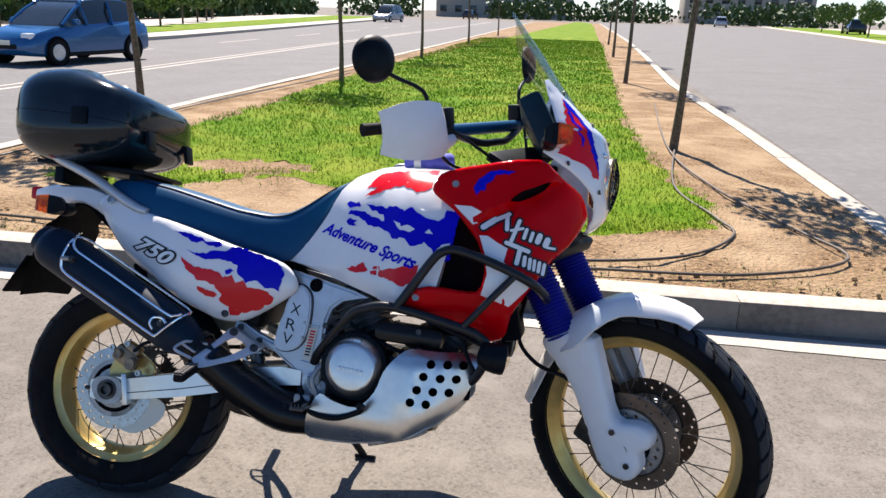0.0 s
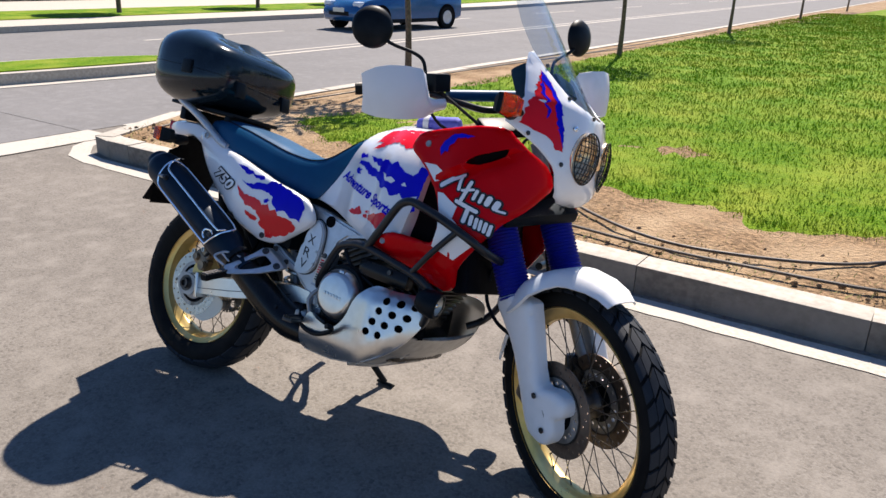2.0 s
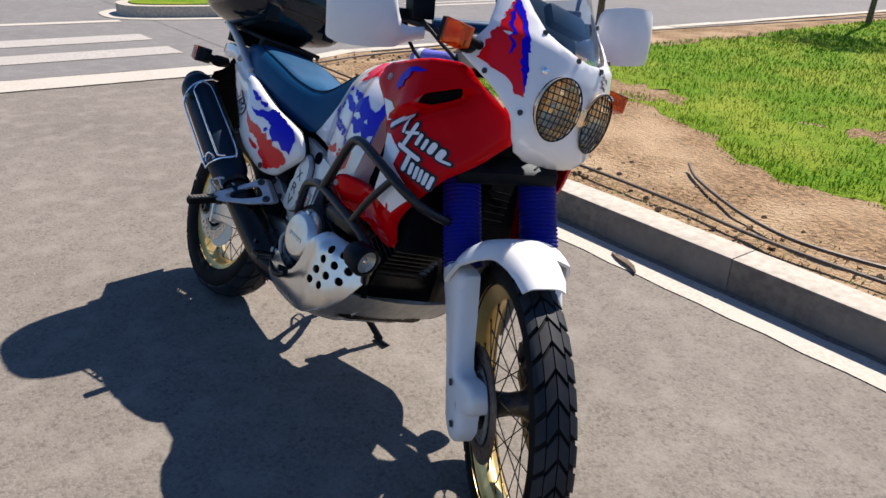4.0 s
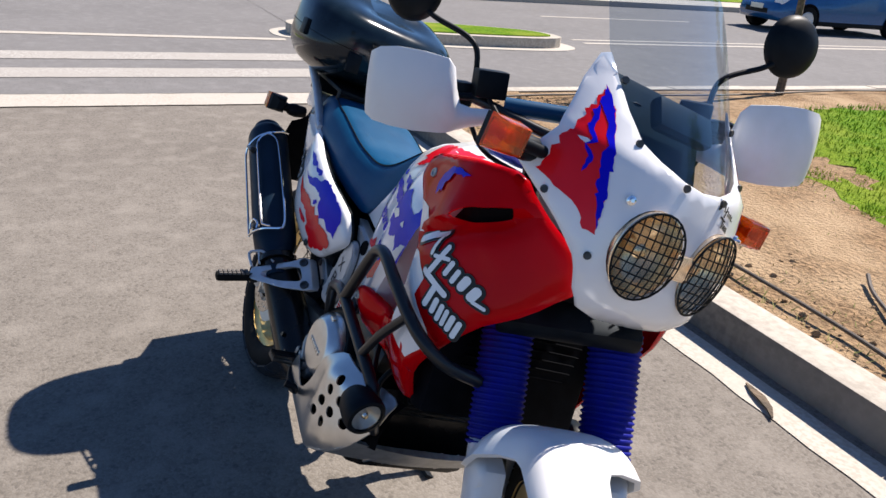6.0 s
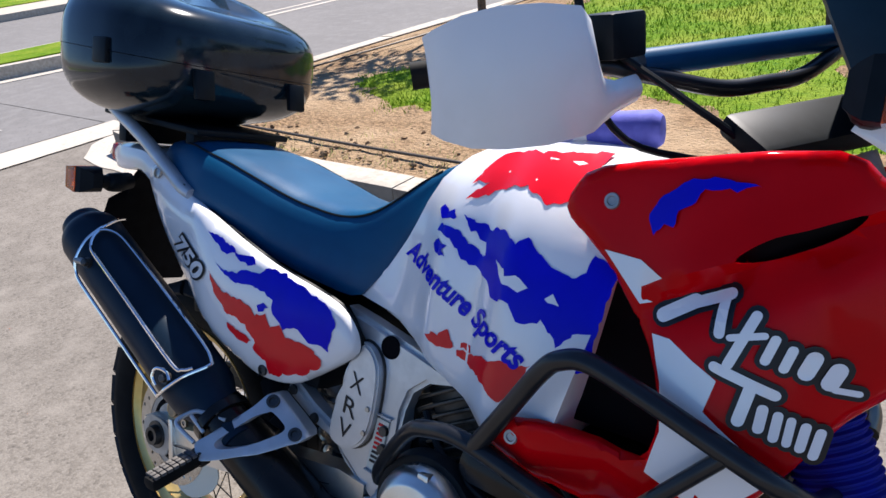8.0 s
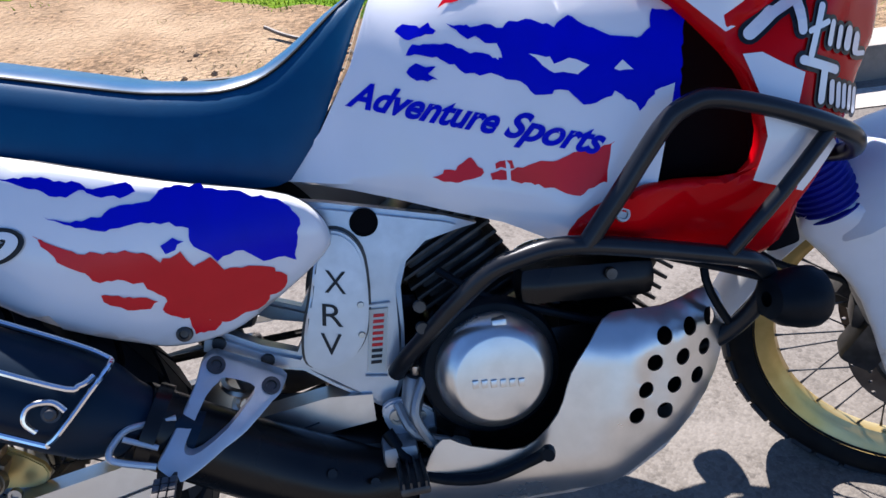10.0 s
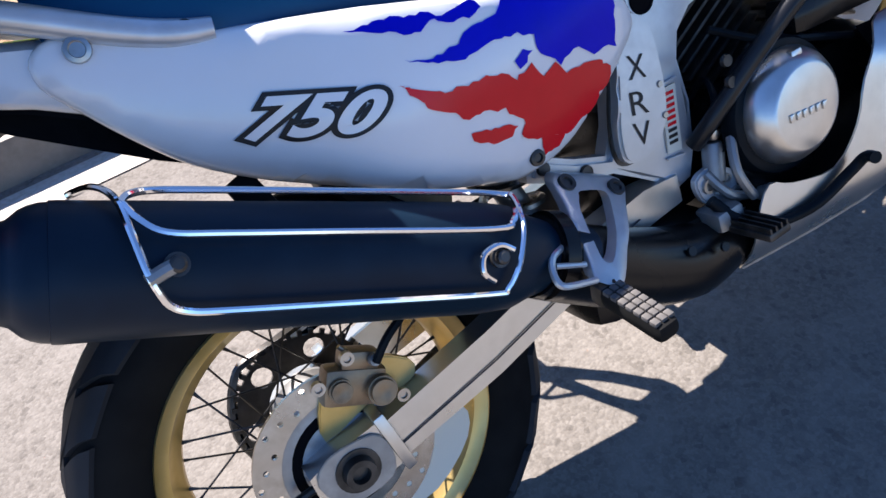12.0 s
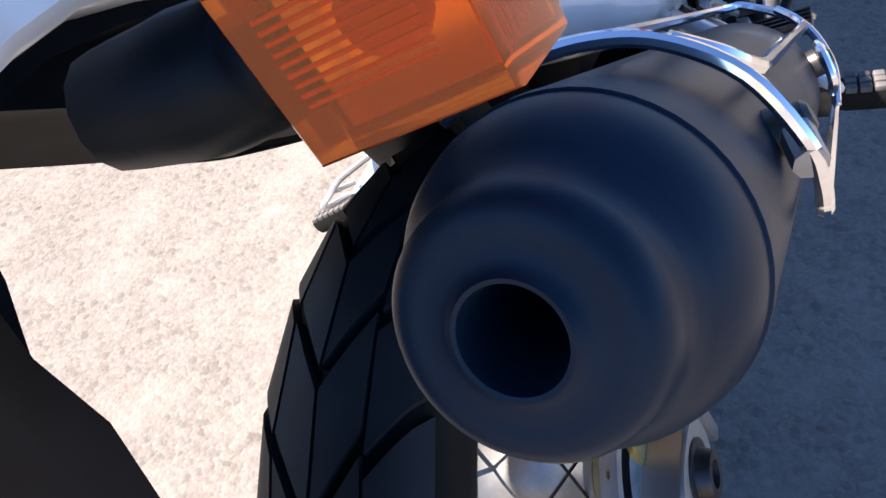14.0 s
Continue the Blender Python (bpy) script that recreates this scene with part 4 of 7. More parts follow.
PANEL_BLUE_B = [(0.192, 0.804), (0.213, 0.801), (0.231, 0.803), (0.257, 0.795), (0.285, 0.786), (0.306, 0.78), (0.335, 0.78), (0.347, 0.77), (0.327, 0.766), (0.302, 0.769), (0.288, 0.781), (0.266, 0.773), (0.238, 0.786), (0.212, 0.794)]
PANEL_DOT = [(0.361, 0.701), (0.374, 0.707), (0.386, 0.703), (0.376, 0.694), (0.365, 0.692)]
PANEL_RED = [(0.223, 0.736), (0.242, 0.721), (0.269, 0.706), (0.312, 0.701), (0.34, 0.695), (0.356, 0.679), (0.382, 0.688), (0.394, 0.669), (0.417, 0.677), (0.428, 0.658), (0.457, 0.657), (0.482, 0.651), (0.503, 0.634), (0.495, 0.619), (0.462, 0.596), (0.414, 0.583), (0.394, 0.595), (0.366, 0.602), (0.346, 0.613), (0.354, 0.63), (0.333, 0.656), (0.306, 0.667), (0.284, 0.668), (0.265, 0.685), (0.245, 0.694)]
PANEL_RED_B = [(0.28, 0.65), (0.312, 0.643), (0.343, 0.631), (0.333, 0.621), (0.305, 0.627), (0.281, 0.639)]
PANEL_RED_C = [(0.373, 0.601), (0.394, 0.595), (0.411, 0.586), (0.398, 0.578), (0.374, 0.573)]
COWL_WHITE = [(1.008, 0.926), (1.056, 0.924), (1.11, 0.898), (1.095, 0.888), (1.063, 0.876)]
COWL_WHITE_B = [(1.083, 0.848), (1.105, 0.848), (1.132, 0.832), (1.16, 0.818), (1.152, 0.782), (1.205, 0.744), (1.224, 0.721), (1.173, 0.666), (1.098, 0.691), (1.111, 0.746), (1.102, 0.798)]
COWL_SQUIG = [(1.066, 0.952), (1.058, 0.975), (1.072, 0.998), (1.094, 1.016), (1.130, 1.026), (1.168, 1.022), (1.150, 1.014), (1.118, 1.010), (1.104, 0.992), (1.090, 0.984), (1.088, 0.966), (1.078, 0.968)]
COWL_SLOT = [(1.158, 0.943), (1.170, 0.958), (1.190, 0.973), (1.215, 0.984), (1.240, 0.997), (1.260, 1.006), (1.250, 0.991), (1.232, 0.975), (1.208, 0.960), (1.180, 0.946)]
NOSE_RED = [(-0.163, 1.25), (-0.155, 1.214), (-0.162, 1.157), (-0.16, 1.087), (-0.154, 1.03), (-0.169, 1.032), (-0.183, 1.057), (-0.201, 1.069), (-0.224, 1.087), (-0.214, 1.144), (-0.186, 1.207)]
NOSE_BLUE = [(-0.164, 1.252), (-0.156, 1.217), (-0.162, 1.157), (-0.159, 1.088), (-0.155, 1.04), (-0.17, 1.082), (-0.174, 1.142), (-0.168, 1.195), (-0.174, 1.22)]
NOSE_BLUE_B = [(-0.187, 1.185), (-0.177, 1.219), (-0.174, 1.202), (-0.187, 1.151), (-0.18, 1.131), (-0.189, 1.11), (-0.19, 1.157)]

def ragged(outline):
    """A torn-paper edge."""
    tear = lambda x, z, k: 0.005 * noise.noise((x * 70, z * 70, k)) + 0.003 * noise.noise((x * 190, z * 190, k + 3))
    return [(x + tear(x, z, 7), z + tear(x, z, 19)) for x, z in densified(outline, 0.006)]


TANK_BLUE, TANK_EYE, TANK_EYE_B, TANK_BLOB, TANK_BLOB_B, TANK_RED, TANK_RED_B, TANK_RED_C, TANK_TOP, PANEL_BLUE, PANEL_BLUE_B, PANEL_DOT, PANEL_RED, PANEL_RED_B, PANEL_RED_C, COWL_SQUIG, NOSE_BLUE, NOSE_BLUE_B, NOSE_RED = (ragged(o) for o in (TANK_BLUE, TANK_EYE, TANK_EYE_B, TANK_BLOB, TANK_BLOB_B, TANK_RED, TANK_RED_B, TANK_RED_C, TANK_TOP, PANEL_BLUE, PANEL_BLUE_B, PANEL_DOT, PANEL_RED, PANEL_RED_B, PANEL_RED_C, COWL_SQUIG, NOSE_BLUE, NOSE_BLUE_B, NOSE_RED))

bike = thing("motorcycle", "white, red and blue adventure motorcycle parked on its side stand", "motorcycle", at=Matrix.Translation((0.42, 0, 0)) @ pose(0, 0, 0, 0, 0, 0.7) @ Matrix.Translation((-0.42, 0, 0)) @ pose(0, 0, 0, -20.5, 0, 0))

right_tank = lambda x, z, d: Vector((x, -(tank_half(x, z) - d), z))
right_panel = lambda x, z, d: Vector((x, -(panel_half(x, z) - d), z))
right_cowl = lambda x, z, d: Vector((x, -(cowl_half(x, z) - d), z))
nose_front = lambda y, z, d: Vector((nose_x(y, z) - d, y, z))
flip = lambda f: (lambda x, z, d: Vector((f(x, z, d).x, -f(x, z, d).y, z)))


def film(name, outline, surface, mat, parent, lift=0.0012, label="", both=True):
    part(name, shell(outline, surface, 0.018, 0, lift=lift), mat, parent, label)
    if both:
        part(name, shell(outline, flip(surface), 0.018, 0, lift=lift), mat, parent, label)


def letters(words, low_left, low_right, top_left, surface, lift, bold=0.0, shear=0.0, tight=1.0):
    """Flat lettering laid on a surface between three corners."""
    c = bpy.data.curves.new("letters", "FONT")
    c.body, c.shear, c.space_character = words, shear, tight
    ob = new("letters", c)
    me = ob.evaluated_get(bpy.context.evaluated_depsgraph_get()).to_mesh()
    xs, ys = [v.co.x for v in me.vertices], [v.co.y for v in me.vertices]
    x0, x1, y0, y1 = min(xs), max(xs), min(ys), max(ys)
    ob.to_mesh_clear()
    c.offset = bold
    bpy.context.view_layer.update()
    me = ob.evaluated_get(bpy.context.evaluated_depsgraph_get()).to_mesh()
    verts = []
    for v in me.vertices:
        a, b = (v.co.x - x0) / (x1 - x0), (v.co.y - y0) / (y1 - y0)
        u = low_left[0] + (low_right[0] - low_left[0]) * a + (top_left[0] - low_left[0]) * b
        w = low_left[1] + (low_right[1] - low_left[1]) * a + (top_left[1] - low_left[1]) * b
        verts.append(surface(u, w, -lift))
    faces = [tuple(f.vertices) for f in me.polygons]
    bm = build(verts, faces)
    bpy.data.objects.remove(ob)
    bpy.data.curves.remove(c)
    return bm


# tank
TANK_LOW = ((0.515, 0.745), (0.57, 0.730), (0.703, 0.692), (0.79, 0.664), (0.862, 0.630), (0.95, 0.64), (1.10, 0.66))
TANK_HIGH = ((0.515, 0.75), (0.57, 0.806), (0.62, 0.886), (0.655, 0.965), (0.70, 1.018), (0.751, 1.040), (0.816, 1.050), (0.95, 1.046), (1.10, 1.035))


def tank_body():
    rings = []
    for x in np.linspace(0.517, 1.016, 30):
        low, high = lerp_at(x, TANK_LOW), lerp_at(x, TANK_HIGH)
        side = [(tank_half(x, low + (high - low) * s), low + (high - low) * s) for s in np.linspace(0, 1, 15)]
        side = [(w * (0.93 if i == 0 else 1), z) for i, (w, z) in enumerate(side)]
        back = lambda z: x - min(max((x - 0.9) / 0.116, 0), 1) * 0.24 * min(max(0.87 - z, 0), 0.22)
        rings.append([(back(z), -w, z) for w, z in side] + [(back(z), w, z) for w, z in reversed(side)])
    return sections(rings)


tank = part("fuel_tank", tank_body(), WHITE, bike, "white lacquered fuel tank with torn-paper decals")
for name, outline, mat in (("blue_decal", TANK_BLUE, BLUE_FILM), ("blue_decal", TANK_BLOB, BLUE_FILM), ("blue_decal", TANK_BLOB_B, BLUE_FILM), ("red_decal", TANK_RED, RED_FILM), ("red_decal", TANK_RED_B, RED_FILM), ("red_decal", TANK_RED_C, RED_FILM), ("red_decal", TANK_TOP, RED_FILM)):
    film(name, outline, right_tank, mat, tank)
film("white_decal", TANK_EYE, right_tank, WHITE, tank, 0.0022)
film("white_decal", TANK_EYE_B, right_tank, WHITE, tank, 0.0022)
part("lettering", letters("Adventure Sports", (0.606, 0.826), (0.905, 0.736), (0.620, 0.866), right_tank, 0.0016, 0.034, 0.4), BLUE_FILM, tank, "blue script lettering")
pad = part("tank_pad", lathe([(-0.075, 0.006), (-0.073, 0.018), (-0.064, 0.026), (-0.03, 0.029), (0.02, 0.027), (0.062, 0.028), (0.073, 0.02), (0.075, 0.006)], (0.898, -0.042, 1.066), (1, 0.16, 0.12), 24), PAD_BLUE, tank, "rolled pale blue cloth pad")
part("pad_end", lathe([(-0.010, 0.0300), (0.010, 0.0305)], (0.862, -0.048, 1.062), (1, 0.16, 0.12), 24), WHITE_MATT, pad, "white band round the pad")
part("filler_cap", lathe([(0, 0.048), (0.008, 0.047), (0.012, 0.04), (0.013, 0.0)], (0.83, 0, 1.05), (0, 0, 1), 28), CASTING, tank, "grey metal filler cap")

# seat
SEAT_TOP = ((-0.06, 0.955), (0.02, 0.963), (0.14, 0.944), (0.25, 0.918), (0.35, 0.894), (0.44, 0.884), (0.495, 0.893), (0.546, 0.922), (0.59, 0.955), (0.64, 0.985), (0.672, 1.0))
SEAT_LOW = ((-0.06, 0.875), (0.067, 0.848), (0.152, 0.824), (0.278, 0.786), (0.401, 0.757), (0.498, 0.741), (0.523, 0.748), (0.566, 0.800), (0.609, 0.882), (0.647, 0.962), (0.672, 0.99))
SEAT_WIDE = ((-0.06, 0.13), (0.1, 0.155), (0.3, 0.15), (0.42, 0.135), (0.5, 0.122), (0.56, 0.108), (0.62, 0.09), (0.672, 0.055))


def seat_body(grow=0.0):
    rings = []
    for x in np.linspace(-0.06, 0.672, 40):
        low, high, w = lerp_at(x, SEAT_LOW) - grow, lerp_at(x, SEAT_TOP) + grow, lerp_at(x, SEAT_WIDE) + grow
        h = high - low
        prof = [(0.97, 0.0), (1.0, 0.12), (0.98, 0.35), (0.94, 0.6), (0.88, 0.78), (0.80, 0.89), (0.68, 0.955), (0.5, 0.985), (0.25, 1.0), (0, 1.004)]
        right = [(x, -w * a, low + h * b) for a, b in prof]
        rings.append(right + [(p[0], -p[1], p[2]) for p in reversed(right[:-1])])
    return sections(rings)


seat = part("seat", seat_body(), VINYL, bike, "long dark vinyl dual seat")
for side in (-1, 1):
    line = []
    for x in np.linspace(0.0, 0.63, 22):
        low, high, w = lerp_at(x, SEAT_LOW), lerp_at(x, SEAT_TOP), lerp_at(x, SEAT_WIDE)
        line.append((x, side * w * 0.805, low + (high - low) * 0.893))
    part("piping", tube(line, 0.0022, 6, 2), BLACK, seat, "raised black seam")

# side panels
PANEL_OUT = rounded([(0.088, 0.853), (0.228, 0.818), (0.37, 0.776), (0.495, 0.744), (0.54, 0.719), (0.562, 0.682), (0.55, 0.648), (0.455, 0.582), (0.405, 0.560), (0.345, 0.556), (0.305, 0.570), (0.22, 0.607), (0.11, 0.668), (0.055, 0.702), (0.005, 0.742), (-0.034, 0.790), (-0.062, 0.832), (-0.082, 0.866), (-0.078, 0.892), (-0.052, 0.902), (-0.01, 0.889), (0.04, 0.868)], 3)
for s, surface in ((-1, right_panel), (1, flip(right_panel))):
    side_panel = part("side_panel", shell(PANEL_OUT, surface, 0.022, 0.004, 0.014), WHITE, bike, "white side panel with blue and red torn-paper decals")
    part("panel_liner", shell(PANEL_OUT, (lambda f: (lambda u, v, d: f(u, v, d + 0.012)))(surface), 0.03, 0, 0.014), BLACK, side_panel, "black inner face")
    for name, outline, mat in (("blue_decal", PANEL_BLUE, BLUE_FILM), ("blue_decal", PANEL_BLUE_B, BLUE_FILM), ("blue_decal", PANEL_DOT, BLUE_FILM), ("red_decal", PANEL_RED, RED_FILM), ("red_decal", PANEL_RED_B, RED_FILM), ("red_decal", PANEL_RED_C, RED_FILM)):
        part(name, shell(outline, surface, 0.018, 0, lift=0.0012), mat, side_panel)
    if s < 0:
        part("number_outline", letters("750", (0.064, 0.746), (0.186, 0.701), (0.085, 0.781), surface, 0.0022, 0.115, 0.35, 1.08), BLACK_FILM, side_panel, "black number outline")
        part("number", letters("750", (0.064, 0.746), (0.186, 0.701), (0.085, 0.781), surface, 0.0036, 0.036, 0.35, 1.08), WHITE, side_panel, "white number 750")
    part("panel_bolt", lathe([(0, 0.011), (0.004, 0.010), (0.005, 0.006), (0.002, 0.005), (0.002, 0.0)], surface(0.362, 0.578, -0.001), (0, s, 0), 16), DARK_STEEL, side_panel)

# tail
TAIL_HIGH = ((-0.34, 0.912), (-0.28, 0.928), (-0.13, 0.926), (-0.05, 0.905), (0.05, 0.87), (0.12, 0.85))
TAIL_LOW = ((-0.34, 0.878), (-0.28, 0.864), (-0.22, 0.867), (-0.18, 0.872), (-0.15, 0.871), (-0.107, 0.856), (-0.07, 0.834), (-0.034, 0.811), (0.0, 0.78), (0.05, 0.74), (0.12, 0.72))
TAIL_WIDE = ((-0.34, 0.078), (-0.28, 0.105), (-0.13, 0.128), (-0.05, 0.137), (0.0, 0.138), (0.12, 0.138))
rings = []
for x in np.linspace(-0.34, 0.12, 18):
    low, high, w = lerp_at(x, TAIL_LOW), lerp_at(x, TAIL_HIGH), lerp_at(x, TAIL_WIDE)
    prof = [(0.86, 0.0), (0.95, 0.03), (0.99, 0.12), (1.0, 0.38), (1.0, 0.6), (0.97, 0.85), (0.85, 0.96), (0.6, 1.0)]
    r = [(x, -w * a, low + (high - low) * b) for a, b in prof]
    rings.append(r + [(p[0], -p[1], p[2]) for p in reversed(r)])
tail = part("tail_cowl", sections(rings), WHITE, bike, "white tail cowl")
part("tail_tray", sections([[(x, -w * 0.84, z - 0.006), (x, w * 0.84, z - 0.006), (x, w * 0.84, z + 0.004), (x, -w * 0.84, z + 0.004)] for x, z, w in ((x, lerp_at(x, TAIL_LOW), lerp_at(x, TAIL_WIDE)) for x in np.linspace(-0.19, 0.11, 12))]), BLACK_MATT, tail, "black plastic under-tray", smooth=False)
part("tail_lamp", block((-0.335, 0, 0.897), (0.055, 0.15, 0.042), 0.01), RED_LENS, tail, "red tail lamp")
for s in (-1, 1):
    part("tail_bolt", lathe([(0, 0.013), (0.004, 0.012), (0.005, 0.008), (0.002, 0.007), (0.002, 0)], (-0.036, s * (panel_half(-0.036, 0.884) + 0.004), 0.884), (0, s, 0.1), 18), STEEL, tail)
    rail = part("grab_rail", moved(tube([(-0.30, 0.02, 1.03), (-0.28, 0.0, 1.02), (-0.225, 0.0, 0.982), (-0.15, 0.0, 0.95), (-0.087, 0.0, 0.920), (0.0, 0.0, 0.870), (0.05, -0.005, 0.847), (0.085, -0.01, 0.838)], (0.011, 0.012, 0.013, 0.014, 0.0145, 0.0145, 0.014, 0.011), 12, 5), Matrix.Translation((0, s * 0.146, 0.017))), SILVER, bike, "silver painted grab rail")
    part("rail_bolt", lathe([(0, 0.009), (0.006, 0.008), (0.006, 0)], (0.06, s * 0.156, 0.864), (0, s, 0.5), 14), DARK_STEEL, rail)
rack = part("luggage_rack", joined(block((-0.14, 0, 0.985), (0.36, 0.24, 0.014), 0.005, (0, 3, 0)), block((-0.24, 0, 0.955), (0.03, 0.24, 0.05), 0.005), block((0.0, 0, 0.945), (0.03, 0.22, 0.07), 0.005)), BLACK, bike, "black luggage rack")
top_case = None


def superball(centre, half, p, n=44, m=26, flat=0.0):
    rings = []
    for i in range(1, m):
        b = math.pi * (i / m - 0.5)
        cb, sb = abs(math.cos(b)) ** (2 / p), math.copysign(abs(math.sin(b)) ** (2 / p), math.sin(b))
        ring_ = []
        for k in range(n):
            a = 2 * math.pi * k / n
            ca, sa = math.copysign(abs(math.cos(a)) ** (2 / p), math.cos(a)), math.copysign(abs(math.sin(a)) ** (2 / p), math.sin(a))
            drop = flat * max(ca, 0) * half[2]
            ring_.append((centre[0] + half[0] * cb * ca, centre[1] + half[1] * cb * sa, centre[2] + half[2] * sb * (1 - 0.12 * max(ca, 0)) - drop * max(sb, 0)))
        rings.append(ring_)
    return sections(rings)


top_case = part("top_case", superball((-0.165, 0, 1.135), (0.215, 0.255, 0.15), 3.2, flat=0.22), BOX_BLACK, bike, "glossy black oval luggage case")
part("lid_seam", moved(superball((0, 0, 0), (0.2175, 0.2575, 0.006), 3.2, 44, 8), pose(-0.165, 0, 1.12, 0, 4, 0)), BLACK, top_case)
for y in (-0.12, 0.12):
    part("latch", block((0.052, y, 1.07), (0.014, 0.045, 0.06), 0.006, (0, -10, 0)), BLACK, top_case, "black latch")
for s in (-1, 1):
    part("side_hinge", block((-0.10, s * 0.252, 1.115), (0.05, 0.014, 0.05), 0.005), BLACK, top_case)

# rear mudguard and plate holder
rear_guard = part("rear_mudguard", sections([[(x, -w, z), (x + 0.01, -w, z + 0.03), (x + 0.015, 0, z + 0.045), (x + 0.01, w, z + 0.03), (x, w, z), (x + 0.004, 0, z + 0.008)] for x, z, w in ((0.16, 0.640, 0.075), (0.09, 0.684, 0.075), (0.036, 0.717, 0.075), (-0.018, 0.751, 0.075), (-0.08, 0.797, 0.072), (-0.13, 0.834, 0.066), (-0.158, 0.856, 0.055), (-0.178, 0.868, 0.05), (-0.205, 0.860, 0.088), (-0.224, 0.83, 0.1), (-0.240, 0.806, 0.101), (-0.252, 0.785, 0.114), (-0.262, 0.768, 0.138), (-0.282, 0.71, 0.142), (-0.302, 0.645, 0.134), (-0.330, 0.575, 0.120))]), BLACK_MATT, bike, "black plastic rear mudguard")
part("plate_holder", block((-0.372, 0, 0.64), (0.008, 0.19, 0.14), 0.003, (0, 32, 0)), BLACK_MATT, rear_guard, "black plate holder")
part("air_box", block((0.34, 0.0, 0.64), (0.24, 0.24, 0.16), 0.03, (0, 10, 0)), BLACK, bike, "black air box under the seat")
part("inner_fender", block((0.17, 0, 0.62), (0.05, 0.16, 0.22), 0.02, (0, -16, 0)), BLACK, rear_guard)
part("tank_bracket", block((0.055, -0.1, 0.655), (0.035, 0.012, 0.10), 0.004, (0, -16, 0)), BLACK, rear_guard)


def indicator(s, at, lens_way):
    """Orange lens on a black body and stalk; lens_way is -1 to the rear, s the side of the stalk."""
    k = lens_way
    out = [(-0.031, -0.029), (0.031, -0.029), (0.031, 0.031), (-0.031, 0.031)]
    shell_of = lambda x, w, h, dy=0.0, dz=0.0: [(x, y * w + dy, z * h + dz) for y, z in out]
    shape = sections([shell_of(-k * 0.030, 0.42, 0.55, s * 0.004), shell_of(-k * 0.022, 0.66, 0.78, s * 0.002), shell_of(-k * 0.011, 0.97, 0.97), shell_of(k * 0.004, 1, 1)])
    bmesh.ops.bevel(shape, geom=[g for g in shape.edges if g.calc_face_angle(0) > 0.3], offset=0.004, segments=3, affect="EDGES")
    body = part("indicator", shape, BLACK, bike, "orange turn indicator on a black stalk", at=at)
    face = lambda x, w, h: shell_of(x, w, h, s * 0.003, 0.002)
    shape = sections([shell_of(k * 0.0045, 1.03, 1.03), shell_of(k * 0.009, 1.01, 1.01), face(k * 0.044, 0.88, 0.82), face(k * 0.0462, 0.83, 0.76)])
    bmesh.ops.bevel(shape, geom=[g for g in shape.edges if g.calc_face_angle(0) > 0.3], offset=0.0022, segments=3, affect="EDGES")
    lens = part("lens", shape, ORANGE, body, "ribbed orange plastic lens")
    for n in range(9):
        part("lens_rib", block((k * 0.0425, s * 0.006, -0.006 + 0.0028 * n), (0.0016, 0.035, 0.0012), 0.0004), ORANGE_DEEP, lens, "moulded rib inside the lens")
    for n in range(9):
        part("side_rib", block((k * (0.0125 + 0.0032 * n), -s * (0.0285 - 0.0009 * n), 0.002), (0.0011, 0.0014, 0.036), 0.0004), ORANGE_DEEP, lens)
    # unseen bright plate added behind the lens to lighten its orange
    part("lens_reflector", block((k * 0.0080, 0, 0), (0.002, 0.055, 0.050), 0), REFLECTOR, lens)
    part("bulb", lathe([(-0.012, 0.008), (0.0, 0.012), (0.008, 0.009), (0.011, 0)], (k * 0.024, 0, 0.003), (k, 0, 0), 14), ORANGE_DEEP, lens)
    part("stalk", tube([(-k * 0.004, s * 0.028, -0.003), (-k * 0.005, s * 0.048, -0.005), (-k * 0.006, s * 0.056, -0.006), (-k * 0.008, s * 0.080, -0.006), (-k * 0.010, s * 0.115, -0.002)], (0.017, 0.0165, 0.022, 0.024, 0.020), 14, 3), BLACK, body, "thick black rubber stalk")


for s in (-1, 1):
    indicator(-s, pose(-0.166, s * 0.233, 0.850, 0, 0, s * -12) @ Matrix.Scale(0.89, 4), -1)
    indicator(-s, pose(1.262, s * 0.312, 1.112, 0, 0, s * -6) @ Matrix.Scale(0.92, 4), 1)

# exhaust
EXIT, BACK, PIPE_UP = Vector((-0.202, -0.224, 0.756)), Vector((0.8794, 0.015, -0.4758)), Vector((0.4759, 0, 0.8795))
round_pipe = lambda s, deg, r: EXIT + BACK * s + r * (math.cos(radians(deg)) * Vector((0, -1, 0)) + math.sin(radians(deg)) * PIPE_UP)
muffler = part("muffler", lathe([(0.12, 0.0), (0.12, 0.0165), (0.004, 0.0165), (0.001, 0.0172), (0.0006, 0.0188), (0.003, 0.0205), (0.0042, 0.024), (0.0036, 0.031), (0.0030, 0.036), (0.0046, 0.0398), (0.0085, 0.0428), (0.014, 0.0440), (0.021, 0.0444), (0.0265, 0.0462), (0.031, 0.0502), (0.036, 0.0548), (0.043, 0.0585), (0.051, 0.0610), (0.0585, 0.0618), (0.0592, 0.0630), (0.066, 0.0634), (0.075, 0.0632), (0.48, 0.0632), (0.52, 0.060), (0.55, 0.048), (0.60, 0.036), (0.64, 0.034)], EXIT, BACK, 56), MUFFLER, bike, "matt black muffler with chrome guard rods")
GUARD = 0.0035
